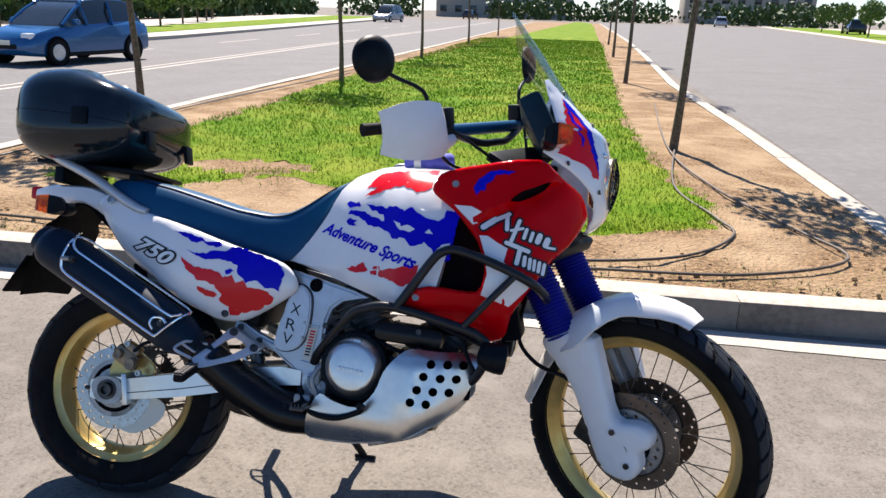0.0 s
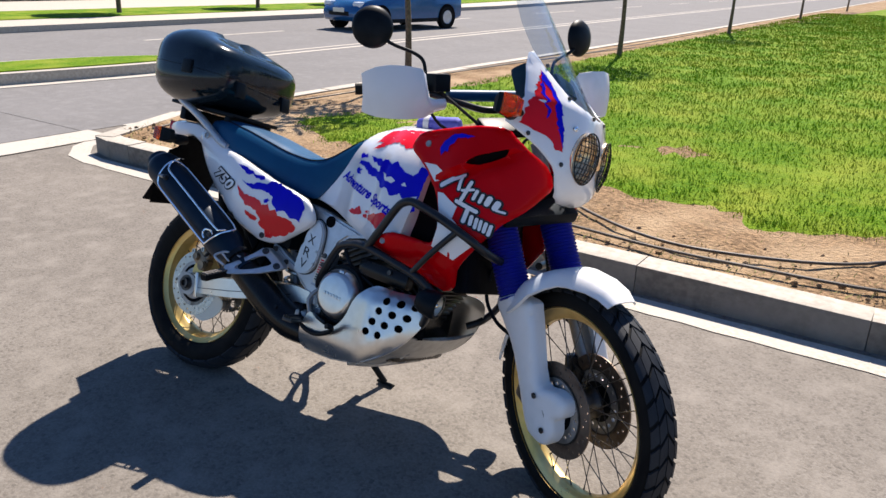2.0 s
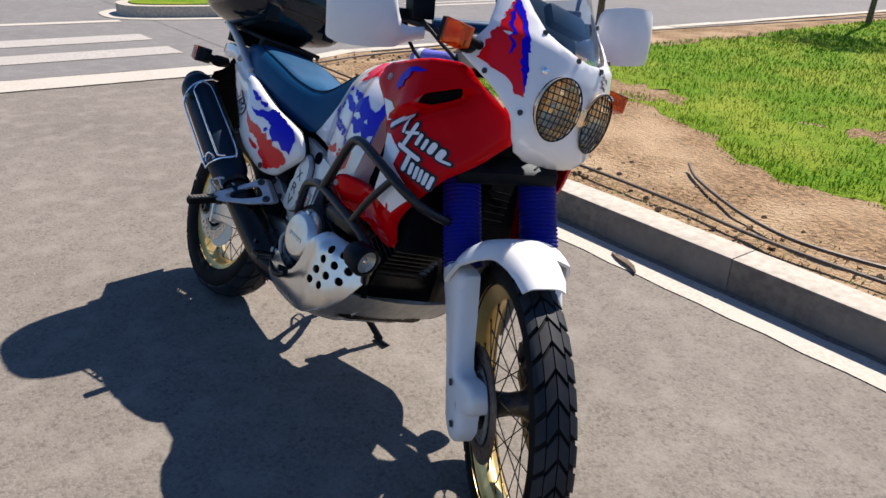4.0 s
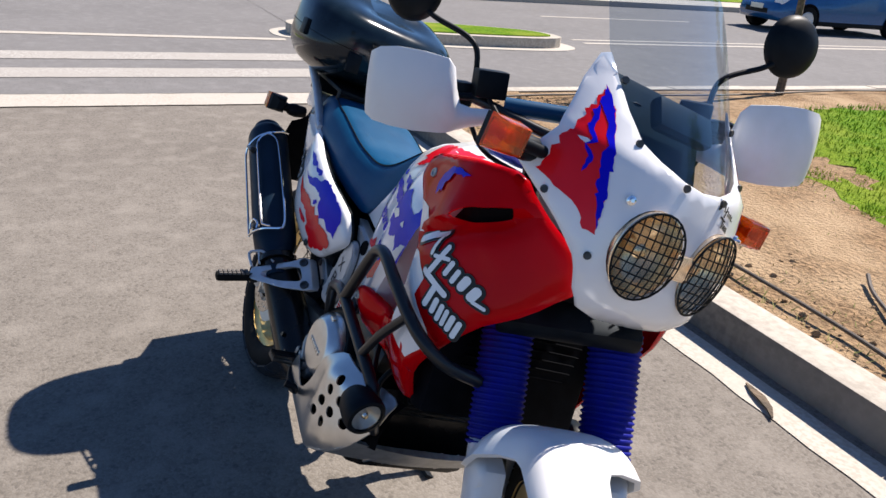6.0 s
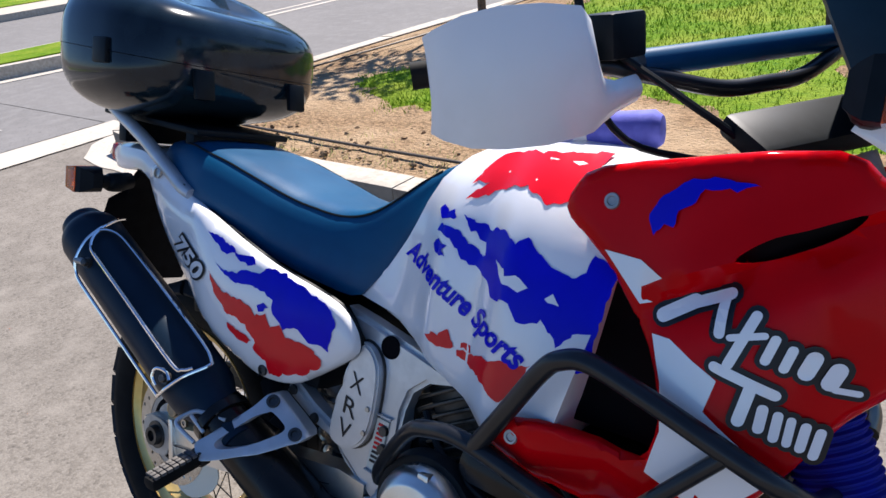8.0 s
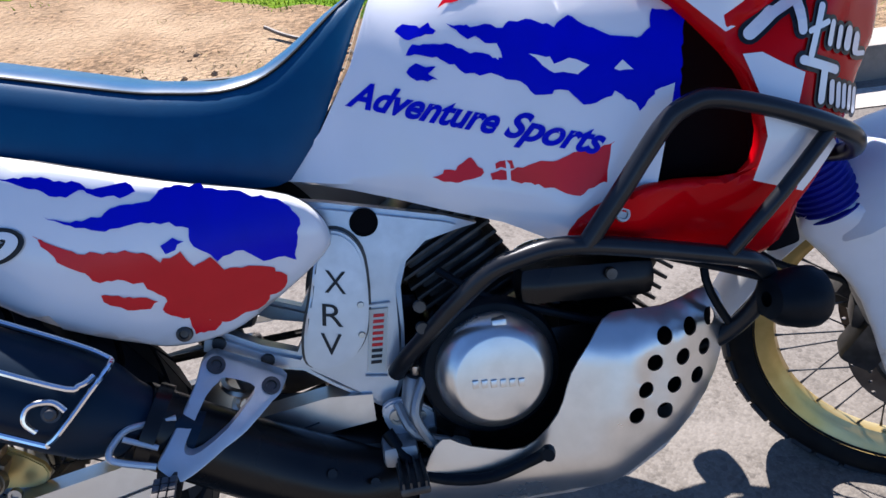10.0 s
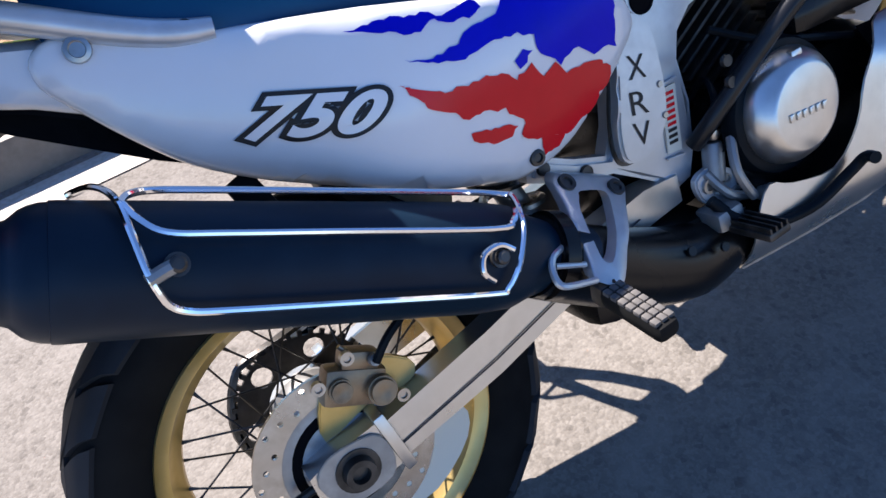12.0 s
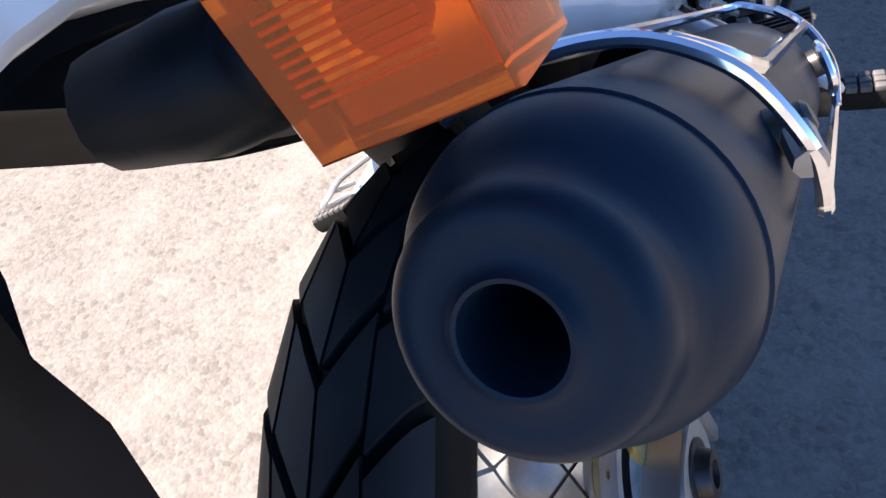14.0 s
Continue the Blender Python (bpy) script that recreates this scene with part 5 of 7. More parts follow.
loop = [round_pipe(s, deg, 0.0745) for s, deg in ((0.114, 64), (0.122, 76), (0.145, 86), (0.20, 89), (0.30, 90), (0.455, 90), (0.505, 84), (0.515, 74), (0.508, 40), (0.498, 10), (0.487, -12), (0.468, -17), (0.30, -17), (0.20, -17), (0.168, -16), (0.151, -11), (0.141, -1), (0.132, 13), (0.121, 39), (0.113, 63), (0.104, 82), (0.092, 100), (0.080, 118), (0.074, 125))]
heat_guard = part("heat_guard", tube(loop, GUARD, 8, 5), CHROME, muffler, "bent chrome guard rods")
part("guard_rod", tube([round_pipe(s, deg, 0.0755) for s, deg in ((0.116, 62), (0.128, 48), (0.150, 38), (0.20, 37), (0.30, 37), (0.47, 37), (0.496, 44), (0.505, 56))], GUARD, 8, 5), CHROME, muffler)
part("guard_hook", tube([round_pipe(0.47, -6, 0.072), round_pipe(0.455, 2, 0.074), round_pipe(0.455, 16, 0.074), round_pipe(0.475, 24, 0.073), round_pipe(0.492, 20, 0.073)], GUARD, 8, 5), CHROME, muffler)
for s, deg in ((0.157, 17), (0.478, 14)):
    p = round_pipe(s, deg, 0.062)
    out = (round_pipe(s, deg, 1) - round_pipe(s, deg, 0)).normalized()
    part("guard_bolt", lathe([(0, 0.011), (0.007, 0.011), (0.007, 0.008), (0.014, 0.0075), (0.016, 0.005), (0.016, 0)], p, out, 16), DARK_STEEL, muffler)
part("bolt_bracket", tube([round_pipe(0.133, 6, 0.073), round_pipe(0.145, 12, 0.071), round_pipe(0.157, 17, 0.070)], 0.007, 8, 3), CASTING, muffler)
part("exhaust_pipe", tube([tuple(EXIT + BACK * 0.56), (0.36, -0.19, 0.43), (0.45, -0.165, 0.365), (0.55, -0.15, 0.315), (0.66, -0.13, 0.30), (0.85, -0.10, 0.30)], (0.05, 0.052, 0.056, 0.056, 0.045, 0.035), 18, 5), ENGINE_BLACK, bike, "black exhaust collector pipe")
part("collector_box", block((0.50, -0.06, 0.33), (0.24, 0.20, 0.11), 0.035, (0, 8, 0)), ENGINE_BLACK, bike, "black exhaust collector box")


# wheels, each round its own centre
def tyre_profile(r_out, width, r_in):
    h = r_out - r_in
    half = width / 2
    right = [(-half * 0.60, r_in), (-half * 0.86, r_in + h * 0.18), (-half, r_in + h * 0.45), (-half * 0.95, r_in + h * 0.66), (-half * 0.78, r_in + h * 0.85), (-half * 0.5, r_in + h * 0.955), (-half * 0.2, r_out - 0.001)]
    return right + [(0, r_out)] + [(-a, r) for a, r in reversed(right)]


def tread(r_out, width, r_in, count, rows, lift, n=5):
    """Raised blocks on the crown: rows of (across from, across to, slant, share of the pitch)."""
    prof = tyre_profile(r_out, width, r_in)
    ys, rs = [p[0] for p in prof[2:-2]], [p[1] for p in prof[2:-2]]
    verts, faces = [], []
    for k in range(count):
        for a0, a1, slant, share, shift in rows:
            base = len(verts)
            for lev in (-0.004, lift):
                for i in range(n):
                    a = a0 + (a1 - a0) * i / (n - 1)
                    y = a * width / 2
                    r = float(np.interp(y, ys, rs)) + lev
                    y2 = y * (1 + lev / (width / 2) * abs(a))
                    for e in (-0.5, 0.5):
                        t = 2 * math.pi / count * (k + shift + slant * (a - a0) / max(a1 - a0, 1e-6) + e * share * (0.94 if lev > 0 else 1.0))
                        verts.append((r * math.cos(t), y2, r * math.sin(t)))
            low, top = base, base + 2 * n
            for i in range(n - 1):
                q = (top + 2 * i, top + 2 * i + 1, top + 2 * i + 3, top + 2 * i + 2)
                faces += [q, (low + 2 * i, top + 2 * i, top + 2 * i + 2, low + 2 * i + 2), (low + 2 * i + 1, low + 2 * i + 3, top + 2 * i + 3, top + 2 * i + 1)]
            faces += [(low, low + 1, top + 1, top), (low + 2 * n - 2, top + 2 * n - 2, top + 2 * n - 1, low + 2 * n - 1)]
    return build(verts, faces)


def holed_disc(r0, r1, y, thick, holes, n=60):
    flat = lambda u, v, d: Vector((u, y - d, v))
    return shell(ring(0, 0, r1, n), flat, 0.03, thick, 0, [ring(0, 0, r0, 36)] + holes)


def wheel(name, at, label, r_out, width, rim_r, rim_half, hub_r, hub_half, spokes, rows, count, sides):
    hub = part(name, lathe([(-hub_half, 0.012), (-hub_half, 0.026), (-hub_half + 0.012, hub_r), (-hub_half + 0.02, hub_r), (-hub_half * 0.5, hub_r * 0.72), (0, hub_r * 0.62), (hub_half * 0.5, hub_r * 0.72), (hub_half - 0.02, hub_r), (hub_half - 0.012, hub_r), (hub_half, 0.026), (hub_half, 0.012)], (0, 0, 0), (0, 1, 0), 32), DARK_STEEL if sides > 1 else CASTING, bike, label, at=at)
    r = rim_r
    part("rim", lathe([(-rim_half, r), (-rim_half + 0.004, r + 0.001), (-rim_half + 0.010, r - 0.006), (-rim_half + 0.013, r - 0.018), (-rim_half * 0.45, r - 0.026), (-rim_half * 0.3, r - 0.035), (0, r - 0.039), (rim_half * 0.3, r - 0.035), (rim_half * 0.45, r - 0.026), (rim_half - 0.013, r - 0.018), (rim_half - 0.010, r - 0.006), (rim_half - 0.004, r + 0.001), (rim_half, r), (rim_half - 0.012, r + 0.004), (0, r - 0.012), (-rim_half + 0.012, r + 0.004)], (0, 0, 0), (0, 1, 0), 96, True), GOLD, hub, "gold anodised wheel rim")
    tyre = part("tyre", lathe(tyre_profile(r_out, width, r - 0.006), (0, 0, 0), (0, 1, 0), 96, True), RUBBER, hub, "black dual-purpose tyre with block tread")
    tagged(part("tread", tread(r_out, width, r - 0.006, count, rows, 0.006), RUBBER_DUSTY, tyre), kind="stuff")
    first = {}
    for k in range(spokes):
        a = 2 * math.pi * k / spokes
        s, lean = (1 if k % 2 else -1), (1 if (k // 2) % 2 else -1)
        key = (s, lean)
        if key not in first:
            end = Vector((0, s * rim_half * 0.15, r - 0.037))
            start = Vector((math.sin(lean * 0.95) * hub_r * 0.95, s * (hub_half - 0.016), math.cos(lean * 0.95) * hub_r * 0.95))
            first[key] = part("spoke", tube([tuple(start), tuple(start.lerp(end, 0.93)), tuple(end)], (0.0016, 0.0016, 0.003), 5, 1), DARK_STEEL, hub, "thin wire spoke", at=Matrix.Rotation(a, 4, "Y"))
        else:
            repeat_part(first[key], Matrix.Rotation(a, 4, "Y"))
    return hub


REAR_AXLE, FRONT_AXLE = Vector((-0.004, 0, 0.322)), Vector((1.569, 0, 0.345))
HEAD = Vector((1.34, 0, 0.65))
RAKE = radians(27.5)
HEAD_WAY = Vector((-math.sin(RAKE), 0, math.cos(RAKE)))
STEER = Matrix.Translation(HEAD) @ Matrix.Rotation(radians(-33), 4, HEAD_WAY) @ Matrix.Translation(-HEAD)

rear_rows = [(-0.90, -0.50, 0.45, 0.88, 0.0), (-0.46, -0.02, 0.55, 0.88, 0.3), (0.02, 0.46, -0.55, 0.88, 0.85), (0.50, 0.90, -0.45, 0.88, 0.3)]
front_rows = [(-0.84, -0.50, 0.3, 0.82, 0.0), (-0.46, -0.03, 0.5, 0.84, 0.2), (0.03, 0.46, -0.5, 0.84, 0.7), (0.50, 0.84, -0.3, 0.82, 0.5)]
rear_wheel = wheel("rear_wheel", Matrix.Translation(REAR_AXLE), "rear spoked wheel with gold rim", 0.324, 0.138, 0.229, 0.053, 0.062, 0.075, 36, rear_rows, 24, 1)
front_wheel = wheel("front_wheel", STEER @ Matrix.Translation(FRONT_AXLE), "front spoked wheel with gold rim, turned to the right", 0.344, 0.094, 0.287, 0.039, 0.045, 0.065, 36, front_rows, 38, 2)

holes = [h for k in range(30) for h in [ring(*((0.105 + 0.009 * (k % 3 - 1)) * math.cos(k * math.pi / 15), (0.105 + 0.009 * (k % 3 - 1)) * math.sin(k * math.pi / 15)), 0.0042, 8)]]
part("brake_disc", holed_disc(0.086, 0.122, -0.088, 0.005, holes), STEEL, rear_wheel, "drilled steel brake disc")
part("disc_carrier", lathe([(-0.004, 0.088), (0.004, 0.088), (0.004, 0.07), (0.012, 0.03), (0.012, 0.0)], (0, -0.088, 0), (0, -1, 0), 32), CASTING, rear_wheel)
part("hub_ring", lathe([(0, 0.075), (0.014, 0.073), (0.016, 0.06), (0.01, 0.055), (0.008, 0.0)], (0, -0.078, 0), (0, -1, 0), 32), HOLE, rear_wheel)
part("sprocket", joined(*([holed_disc(0.06, 0.105, 0.088, 0.006, [ring(0.084 * math.cos(k * math.pi / 3), 0.084 * math.sin(k * math.pi / 3), 0.016, 12) for k in range(6)])] + [block((0.108 * math.cos(k * math.pi / 20), 0.085, 0.108 * math.sin(k * math.pi / 20)), (0.009, 0.006, 0.007), 0, (0, -math.degrees(k * math.pi / 20), 0)) for k in range(40)])), DARK_STEEL, rear_wheel, "dark toothed chain sprocket")

fholes = [ring(r * math.cos(a), r * math.sin(a), 0.004, 8) for k in range(36) for r, a in [(0.110 + 0.011 * (k % 3), k * math.pi / 18)]]
for s in (-1, 1):
    d = part("brake_disc", holed_disc(0.098, 0.138, s * 0.07 + (0.0025 if s < 0 else 0.0025), 0.005, fholes), RUST_STEEL, front_wheel, "drilled bronze-coloured brake disc")
    part("disc_carrier", holed_disc(0.058, 0.094, s * 0.07 + 0.003, 0.006, [ring(0.077 * math.cos(k * math.pi / 9), 0.077 * math.sin(k * math.pi / 9), 0.0065, 10) for k in range(18)]), CASTING, front_wheel, "drilled grey disc carrier")
    part("disc_bobbin", lathe([(-0.006, 0.0985), (0.006, 0.0985), (0.006, 0.0935), (-0.006, 0.0935)], (0, s * 0.07, 0), (0, 1, 0), 48, True), DARK_STEEL, front_wheel)
    part("hub_cap", lathe([(0, 0.06), (0.006, 0.055), (0.008, 0.03), (0.03, 0.02), (0.03, 0)], (0, s * 0.066, 0), (0, s, 0), 24), BLACK, front_wheel)

# swing arm, chain guard, caliper
for s in (-1, 1):
    arm = sections([[(x, s * (w0), lo), (x, s * (w0 + 0.034), lo + 0.003), (x, s * (w0 + 0.036), hi - 0.003), (x, s * w0, hi)] for x, lo, hi, w0 in ((-0.06, 0.292, 0.348, 0.092), (-0.02, 0.280, 0.360, 0.092), (0.05, 0.287, 0.367, 0.092), (0.055, 0.294, 0.362, 0.094), (0.22, 0.318, 0.392, 0.092), (0.36, 0.347, 0.421, 0.085), (0.52, 0.380, 0.440, 0.08), (0.58, 0.386, 0.434, 0.08))])
    bmesh.ops.bevel(arm, geom=[e for e in arm.edges if e.calc_face_angle(0) > 0.9], offset=0.004, segments=2, affect="EDGES")
    swing = part("swing_arm", arm, ALUMINIUM, bike, "brushed aluminium swing arm")
    part("arm_seam", tube([(0.06, s * 0.1305, 0.318), (0.22, s * 0.1290, 0.345), (0.36, s * 0.1222, 0.374), (0.50, s * 0.117, 0.402)], 0.0012, 5, 1), DARK_STEEL, swing, "pressed seam line")
    part("arm_clamp", block((0.052, s * 0.112, 0.328), (0.016, 0.048, 0.092), 0.004, (0, -8, 0)), ALUMINIUM, swing, "cast clamp at the arm's end")
    part("axle_nut", lathe([(0, 0.03), (0.006, 0.03), (0.006, 0.022), (0.018, 0.02), (0.018, 0.012), (0.008, 0.011), (0.008, 0)], (REAR_AXLE.x, s * 0.128, REAR_AXLE.z), (0, s, 0), 24), DARK_STEEL, swing)
    part("axle_plate", slab(rounded([(-0.055, 0.33), (-0.03, 0.285), (0.03, 0.285), (0.045, 0.32), (0.03, 0.355), (-0.03, 0.36)], 3), s * 0.128, s * 0.132, 0.001), CASTING, swing)
    part("adjuster_bolt", tube([(-0.085, s * 0.11, 0.318), (-0.05, s * 0.11, 0.32)], 0.006, 8, 1), DARK_STEEL, swing)
part("chain_guard", block((0.18, 0.105, 0.44), (0.34, 0.03, 0.012), 0.005, (0, -9, 0)), BLACK, bike, "black chain guard")
part("chain", tube([(-0.02, 0.09, 0.43), (0.25, 0.088, 0.455), (0.55, 0.085, 0.47), (0.60, 0.085, 0.44), (0.56, 0.085, 0.39), (0.25, 0.088, 0.29), (-0.02, 0.09, 0.22), (-0.09, 0.09, 0.25), (-0.115, 0.09, 0.33), (-0.08, 0.09, 0.41)], 0.007, 6, 4, True), DARK_STEEL, bike, "dark drive chain")
part("splash_shield", slab(rounded([(0.0, 0.30), (0.09, 0.31), (0.16, 0.29), (0.15, 0.24), (0.08, 0.195), (0.02, 0.205), (-0.01, 0.25)], 3), -0.092, -0.089, 0.001), LABEL, bike, "milky plastic shield under the swing arm")
rear_caliper = part("rear_caliper", joined(block((0.040, -0.112, 0.420), (0.080, 0.034, 0.050), 0.010, (0, 30, 0)), block((0.060, -0.112, 0.447), (0.050, 0.030, 0.026), 0.008, (0, 30, 0))), BRONZE, bike, "grimy bronze brake caliper above the disc")
for x, z, r, out in ((0.022, 0.430, 0.015, 0.014), (0.066, 0.403, 0.019, 0.020)):
    part("piston_cap", lathe([(0, r), (out * 0.7, r), (out * 0.7, r * 0.86), (out, r * 0.82), (out, r * 0.3), (out * 0.9, 0)], (x, -0.126, z), (0, -1, 0.1), 24), BRONZE, rear_caliper, "round caliper piston cap")
for x, z in ((0.000, 0.447), (0.088, 0.378), (0.046, 0.462)):
    part("caliper_bolt", lathe([(0, 0.009), (0.008, 0.009), (0.008, 0.005), (0.005, 0.004), (0.005, 0)], (x, -0.124, z), (0, -1, 0), 12), STEEL, rear_caliper)
part("caliper_bracket", slab(rounded([(-0.02, 0.36), (0.05, 0.375), (0.11, 0.37), (0.12, 0.40), (0.05, 0.445), (0.0, 0.42)], 3), -0.10, -0.088, 0.002), GOLD, rear_caliper, "gold caliper bracket")
part("bleed_nipple", lathe([(0, 0.005), (0.010, 0.005), (0.010, 0.003), (0.018, 0.003), (0.018, 0)], (0.052, -0.115, 0.458), (-0.4, 0, 1), 10), STEEL, rear_caliper)
part("banjo_bolt", lathe([(0, 0.008), (0.006, 0.008), (0.006, 0.0055), (0.012, 0.0055), (0.012, 0)], (0.074, -0.128, 0.442), (0.3, -1, 0.2), 12), CASTING, rear_caliper)
part("brake_hose", tube([(0.074, -0.138, 0.442), (0.105, -0.140, 0.468), (0.16, -0.130, 0.482), (0.24, -0.112, 0.462), (0.34, -0.10, 0.44)], 0.0055, 8, 5), BLACK, rear_caliper)
part("hose_clip", block((0.20, -0.120, 0.474), (0.016, 0.016, 0.014), 0.003), STEEL, rear_caliper)
part("shock_reservoir", joined(block((0.272, 0.035, 0.555), (0.105, 0.05, 0.085), 0.012, (0, 14, 0)), block((0.235, 0.008, 0.588), (0.03, 0.012, 0.02), 0.003)), CREAM, bike, "cream metal bracket behind the shock")
for x, z in ((0.24, 0.570), (0.30, 0.555)):
    part("bracket_bolt", lathe([(0, 0.007), (0.004, 0.006), (0.004, 0)], (x, 0.008, z), (0, -1, 0), 10), DARK_STEEL, bike, "small dark bolt")
for ob in bike.children:
    if ob.name.split(".")[0] in ("rear_wheel", "swing_arm", "rear_caliper", "splash_shield", "chain", "chain_guard"):
        ob.location += Vector((0.008, -0.014, 0.0))
shock = part("rear_shock", tube([(0.36, 0, 0.60), (0.42, 0, 0.38)], 0.022, 14, 1), CASTING, bike, "coil spring shock absorber")
part("spring", tube([(0.355 + 0.065 * t / 60 + 0.04 * math.cos(t * 0.63), 0.04 * math.sin(t * 0.63), 0.62 - 0.25 * t / 60) for t in range(61)], 0.007, 6, 2), STEEL, shock)

# frame, plates and engine
FRAME_OUT = [(0.50, 0.724), (0.56, 0.712), (0.72, 0.672), (0.765, 0.655), (0.735, 0.650), (0.69, 0.64), (0.66, 0.615), (0.648, 0.58), (0.645, 0.52), (0.640, 0.450), (0.622, 0.410), (0.598, 0.405), (0.535, 0.452), (0.498, 0.478), (0.443, 0.492), (0.368, 0.529), (0.375, 0.556), (0.40, 0.552), (0.445, 0.526), (0.493, 0.507), (0.512, 0.54), (0.535, 0.62), (0.545, 0.675), (0.52, 0.705)]
PIVOT = rounded([(0.557, 0.676), (0.585, 0.667), (0.602, 0.630), (0.597, 0.545), (0.575, 0.500), (0.538, 0.484), (0.507, 0.494), (0.507, 0.535), (0.524, 0.592), (0.54, 0.65)], 4)
for s in (-1, 1):
    rail = part("frame_plate", slab(FRAME_OUT, s * 0.085, s * 0.124, 0.008), SILVER, bike, "silver painted frame")
    part("frame_hole", lathe([(0, 0.020), (0.004, 0.019), (0.004, 0.016), (0.0028, 0.015), (0.0028, 0)], (0.609, s * 0.1225, 0.679), (0, s, 0), 24), HOLE, rail)
    for x, z in ((0.452, 0.505), (0.392, 0.54)):
        part("frame_bolt", lathe([(0, 0.010), (0.005, 0.009), (0.005, 0)], (x, s * 0.124, z), (0, s, 0), 12), DARK_STEEL, rail)
    plate = part("pivot_cover", slab(PIVOT, s * 0.122, s * 0.142, 0.004), SILVER, bike, "silver pivot cover plate")
    # dark rim plate draws the shade line round the cover's edge
    part("cover_gasket", slab([(0.556 + (x - 0.556) * 1.09, 0.582 + (z - 0.582) * 1.045) for x, z in PIVOT], s * 0.121, s * 0.126, 0.001), DARK_STEEL, plate)
    for x, z in ((0.597, 0.570), (0.593, 0.527)):
        part("cover_screw", lathe([(0, 0.005), (0.003, 0.004), (0.003, 0)], (x - 0.008, s * 0.142, z), (0, s, 0), 10), STEEL, plate)
right_plate = [c for c in bike.children if c.name == "pivot_cover"][0]
flat_at = lambda y: (lambda u, v, d: Vector((u, y + d, v)))
for ch, (x, z) in (("X", (0.560, 0.607)), ("R", (0.550, 0.561)), ("V", (0.542, 0.520))):
    part("letter", letters(ch, (x - 0.016, z - 0.012), (x + 0.012, z - 0.019), (x - 0.012, z + 0.019), flat_at(-0.1425), 0.0005, 0.0), BLACK_FILM, right_plate, "black letter")
sticker = part("sticker", slab([(0.600, 0.556), (0.626, 0.555), (0.611, 0.461), (0.586, 0.466)], -0.1275, -0.1245, 0), LABEL, bike, "small warning sticker")
for k in range(9):
    tone = RED_FILM if k < 6 else BLACK_FILM
    part("printed_bar", slab([(0.605 - 0.0015 * k, 0.549 - 0.0085 * k), (0.620 - 0.0015 * k, 0.548 - 0.0085 * k), (0.619 - 0.0015 * k, 0.5435 - 0.0085 * k), (0.604 - 0.0015 * k, 0.5445 - 0.0085 * k)], -0.1285, -0.1275, 0), tone, sticker, "printed bar")
for k, pts in enumerate(([(0.597, 0.561), (0.630, 0.560), (0.630, 0.563), (0.597, 0.564)], [(0.582, 0.457), (0.613, 0.452), (0.613, 0.455), (0.582, 0.460)])):
    part("sticker_frame", slab(pts, -0.1300, -0.1245, 0.0008), SILVER, sticker, "raised silver edge")

engine = part("engine", joined(block((0.83, 0, 0.40), (0.34, 0.34, 0.22), 0.05), block((0.60, 0, 0.45), (0.16, 0.16, 0.22), 0.03)), ENGINE_BLACK, bike, "black twin-cylinder engine")
for name, c, tilt, count in (("rear_cylinder", (0.73, 0, 0.60), 28, 10), ("front_cylinder", (0.98, 0, 0.55), -34, 10)):
    barrel = part(name, moved(block((0, 0, 0), (0.12, 0.15, 0.20), 0.01), pose(*c, 0, -tilt, 0)), DARK_STEEL, engine, "finned cylinder")
    fin = part("cooling_fin", block((0, 0, 0), (0.15, 0.19, 0.006), 0.002), DARK_STEEL, engine, at=pose(*c, 0, -tilt, 0) @ Matrix.Translation((0, 0, -0.09)))
    for k in range(1, count):
        repeat_part(fin, pose(*c, 0, -tilt, 0) @ Matrix.Translation((0, 0, -0.09 + 0.018 * k)))
part("clutch_case", lathe([(0, 0.100), (0.014, 0.098), (0.022, 0.094), (0.024, 0.084), (0.02, 0.07)], (0.755, -0.16, 0.463), (0, -1, 0), 44), BLACK, engine, "black clutch case ring")
cover = part("clutch_cover", lathe([(0, 0.083), (0.018, 0.0825), (0.030, 0.079), (0.041, 0.071), (0.0475, 0.0635), (0.0495, 0.0605), (0.0500, 0.058), (0.0500, 0.020), (0.0503, 0.0)], (0.757, -0.17, 0.464), (0, -1, 0), 48), ALUMINIUM, engine, "round brushed aluminium clutch cover")
part("raised_badge", joined(*[block((0.757 - 0.034 + 0.0125 * k, -0.2215, 0.462 - 0.0015 * k), (0.0085, 0.0025, 0.011), 0.001) for k in range(6)]), ALUMINIUM, cover, "raised bars of a maker's badge")
part("cover_lug", block((0.765, -0.20, 0.535), (0.02, 0.02, 0.016), 0.003), ALUMINIUM, cover)
part("gear_case", lathe([(0, 0.052), (0.02, 0.050), (0.03, 0.042), (0.032, 0.02), (0.032, 0)], (0.69, -0.105, 0.375), (0, -1, 0), 30), ENGINE_BLACK, engine, "black gear case")
part("intake_cover", block((0.90, -0.155, 0.565), (0.20, 0.06, 0.06), 0.025, (0, 4, 0)), ENGINE_BLACK, engine)
cylinder = part("brake_cylinder", lathe([(0, 0.012), (0.01, 0.016), (0.055, 0.016), (0.058, 0.012), (0.075, 0.012), (0.078, 0.007), (0.10, 0.006)], (0.650, -0.145, 0.455), (-0.22, 0, -1), 18), CASTING, bike, "small cast brake master cylinder")
part("hose_fitting", lathe([(0, 0.008), (0.008, 0.011), (0.014, 0.011), (0.016, 0.006)], (0.652, -0.145, 0.458), (0.22, 0, 1), 12), STEEL, cylinder)
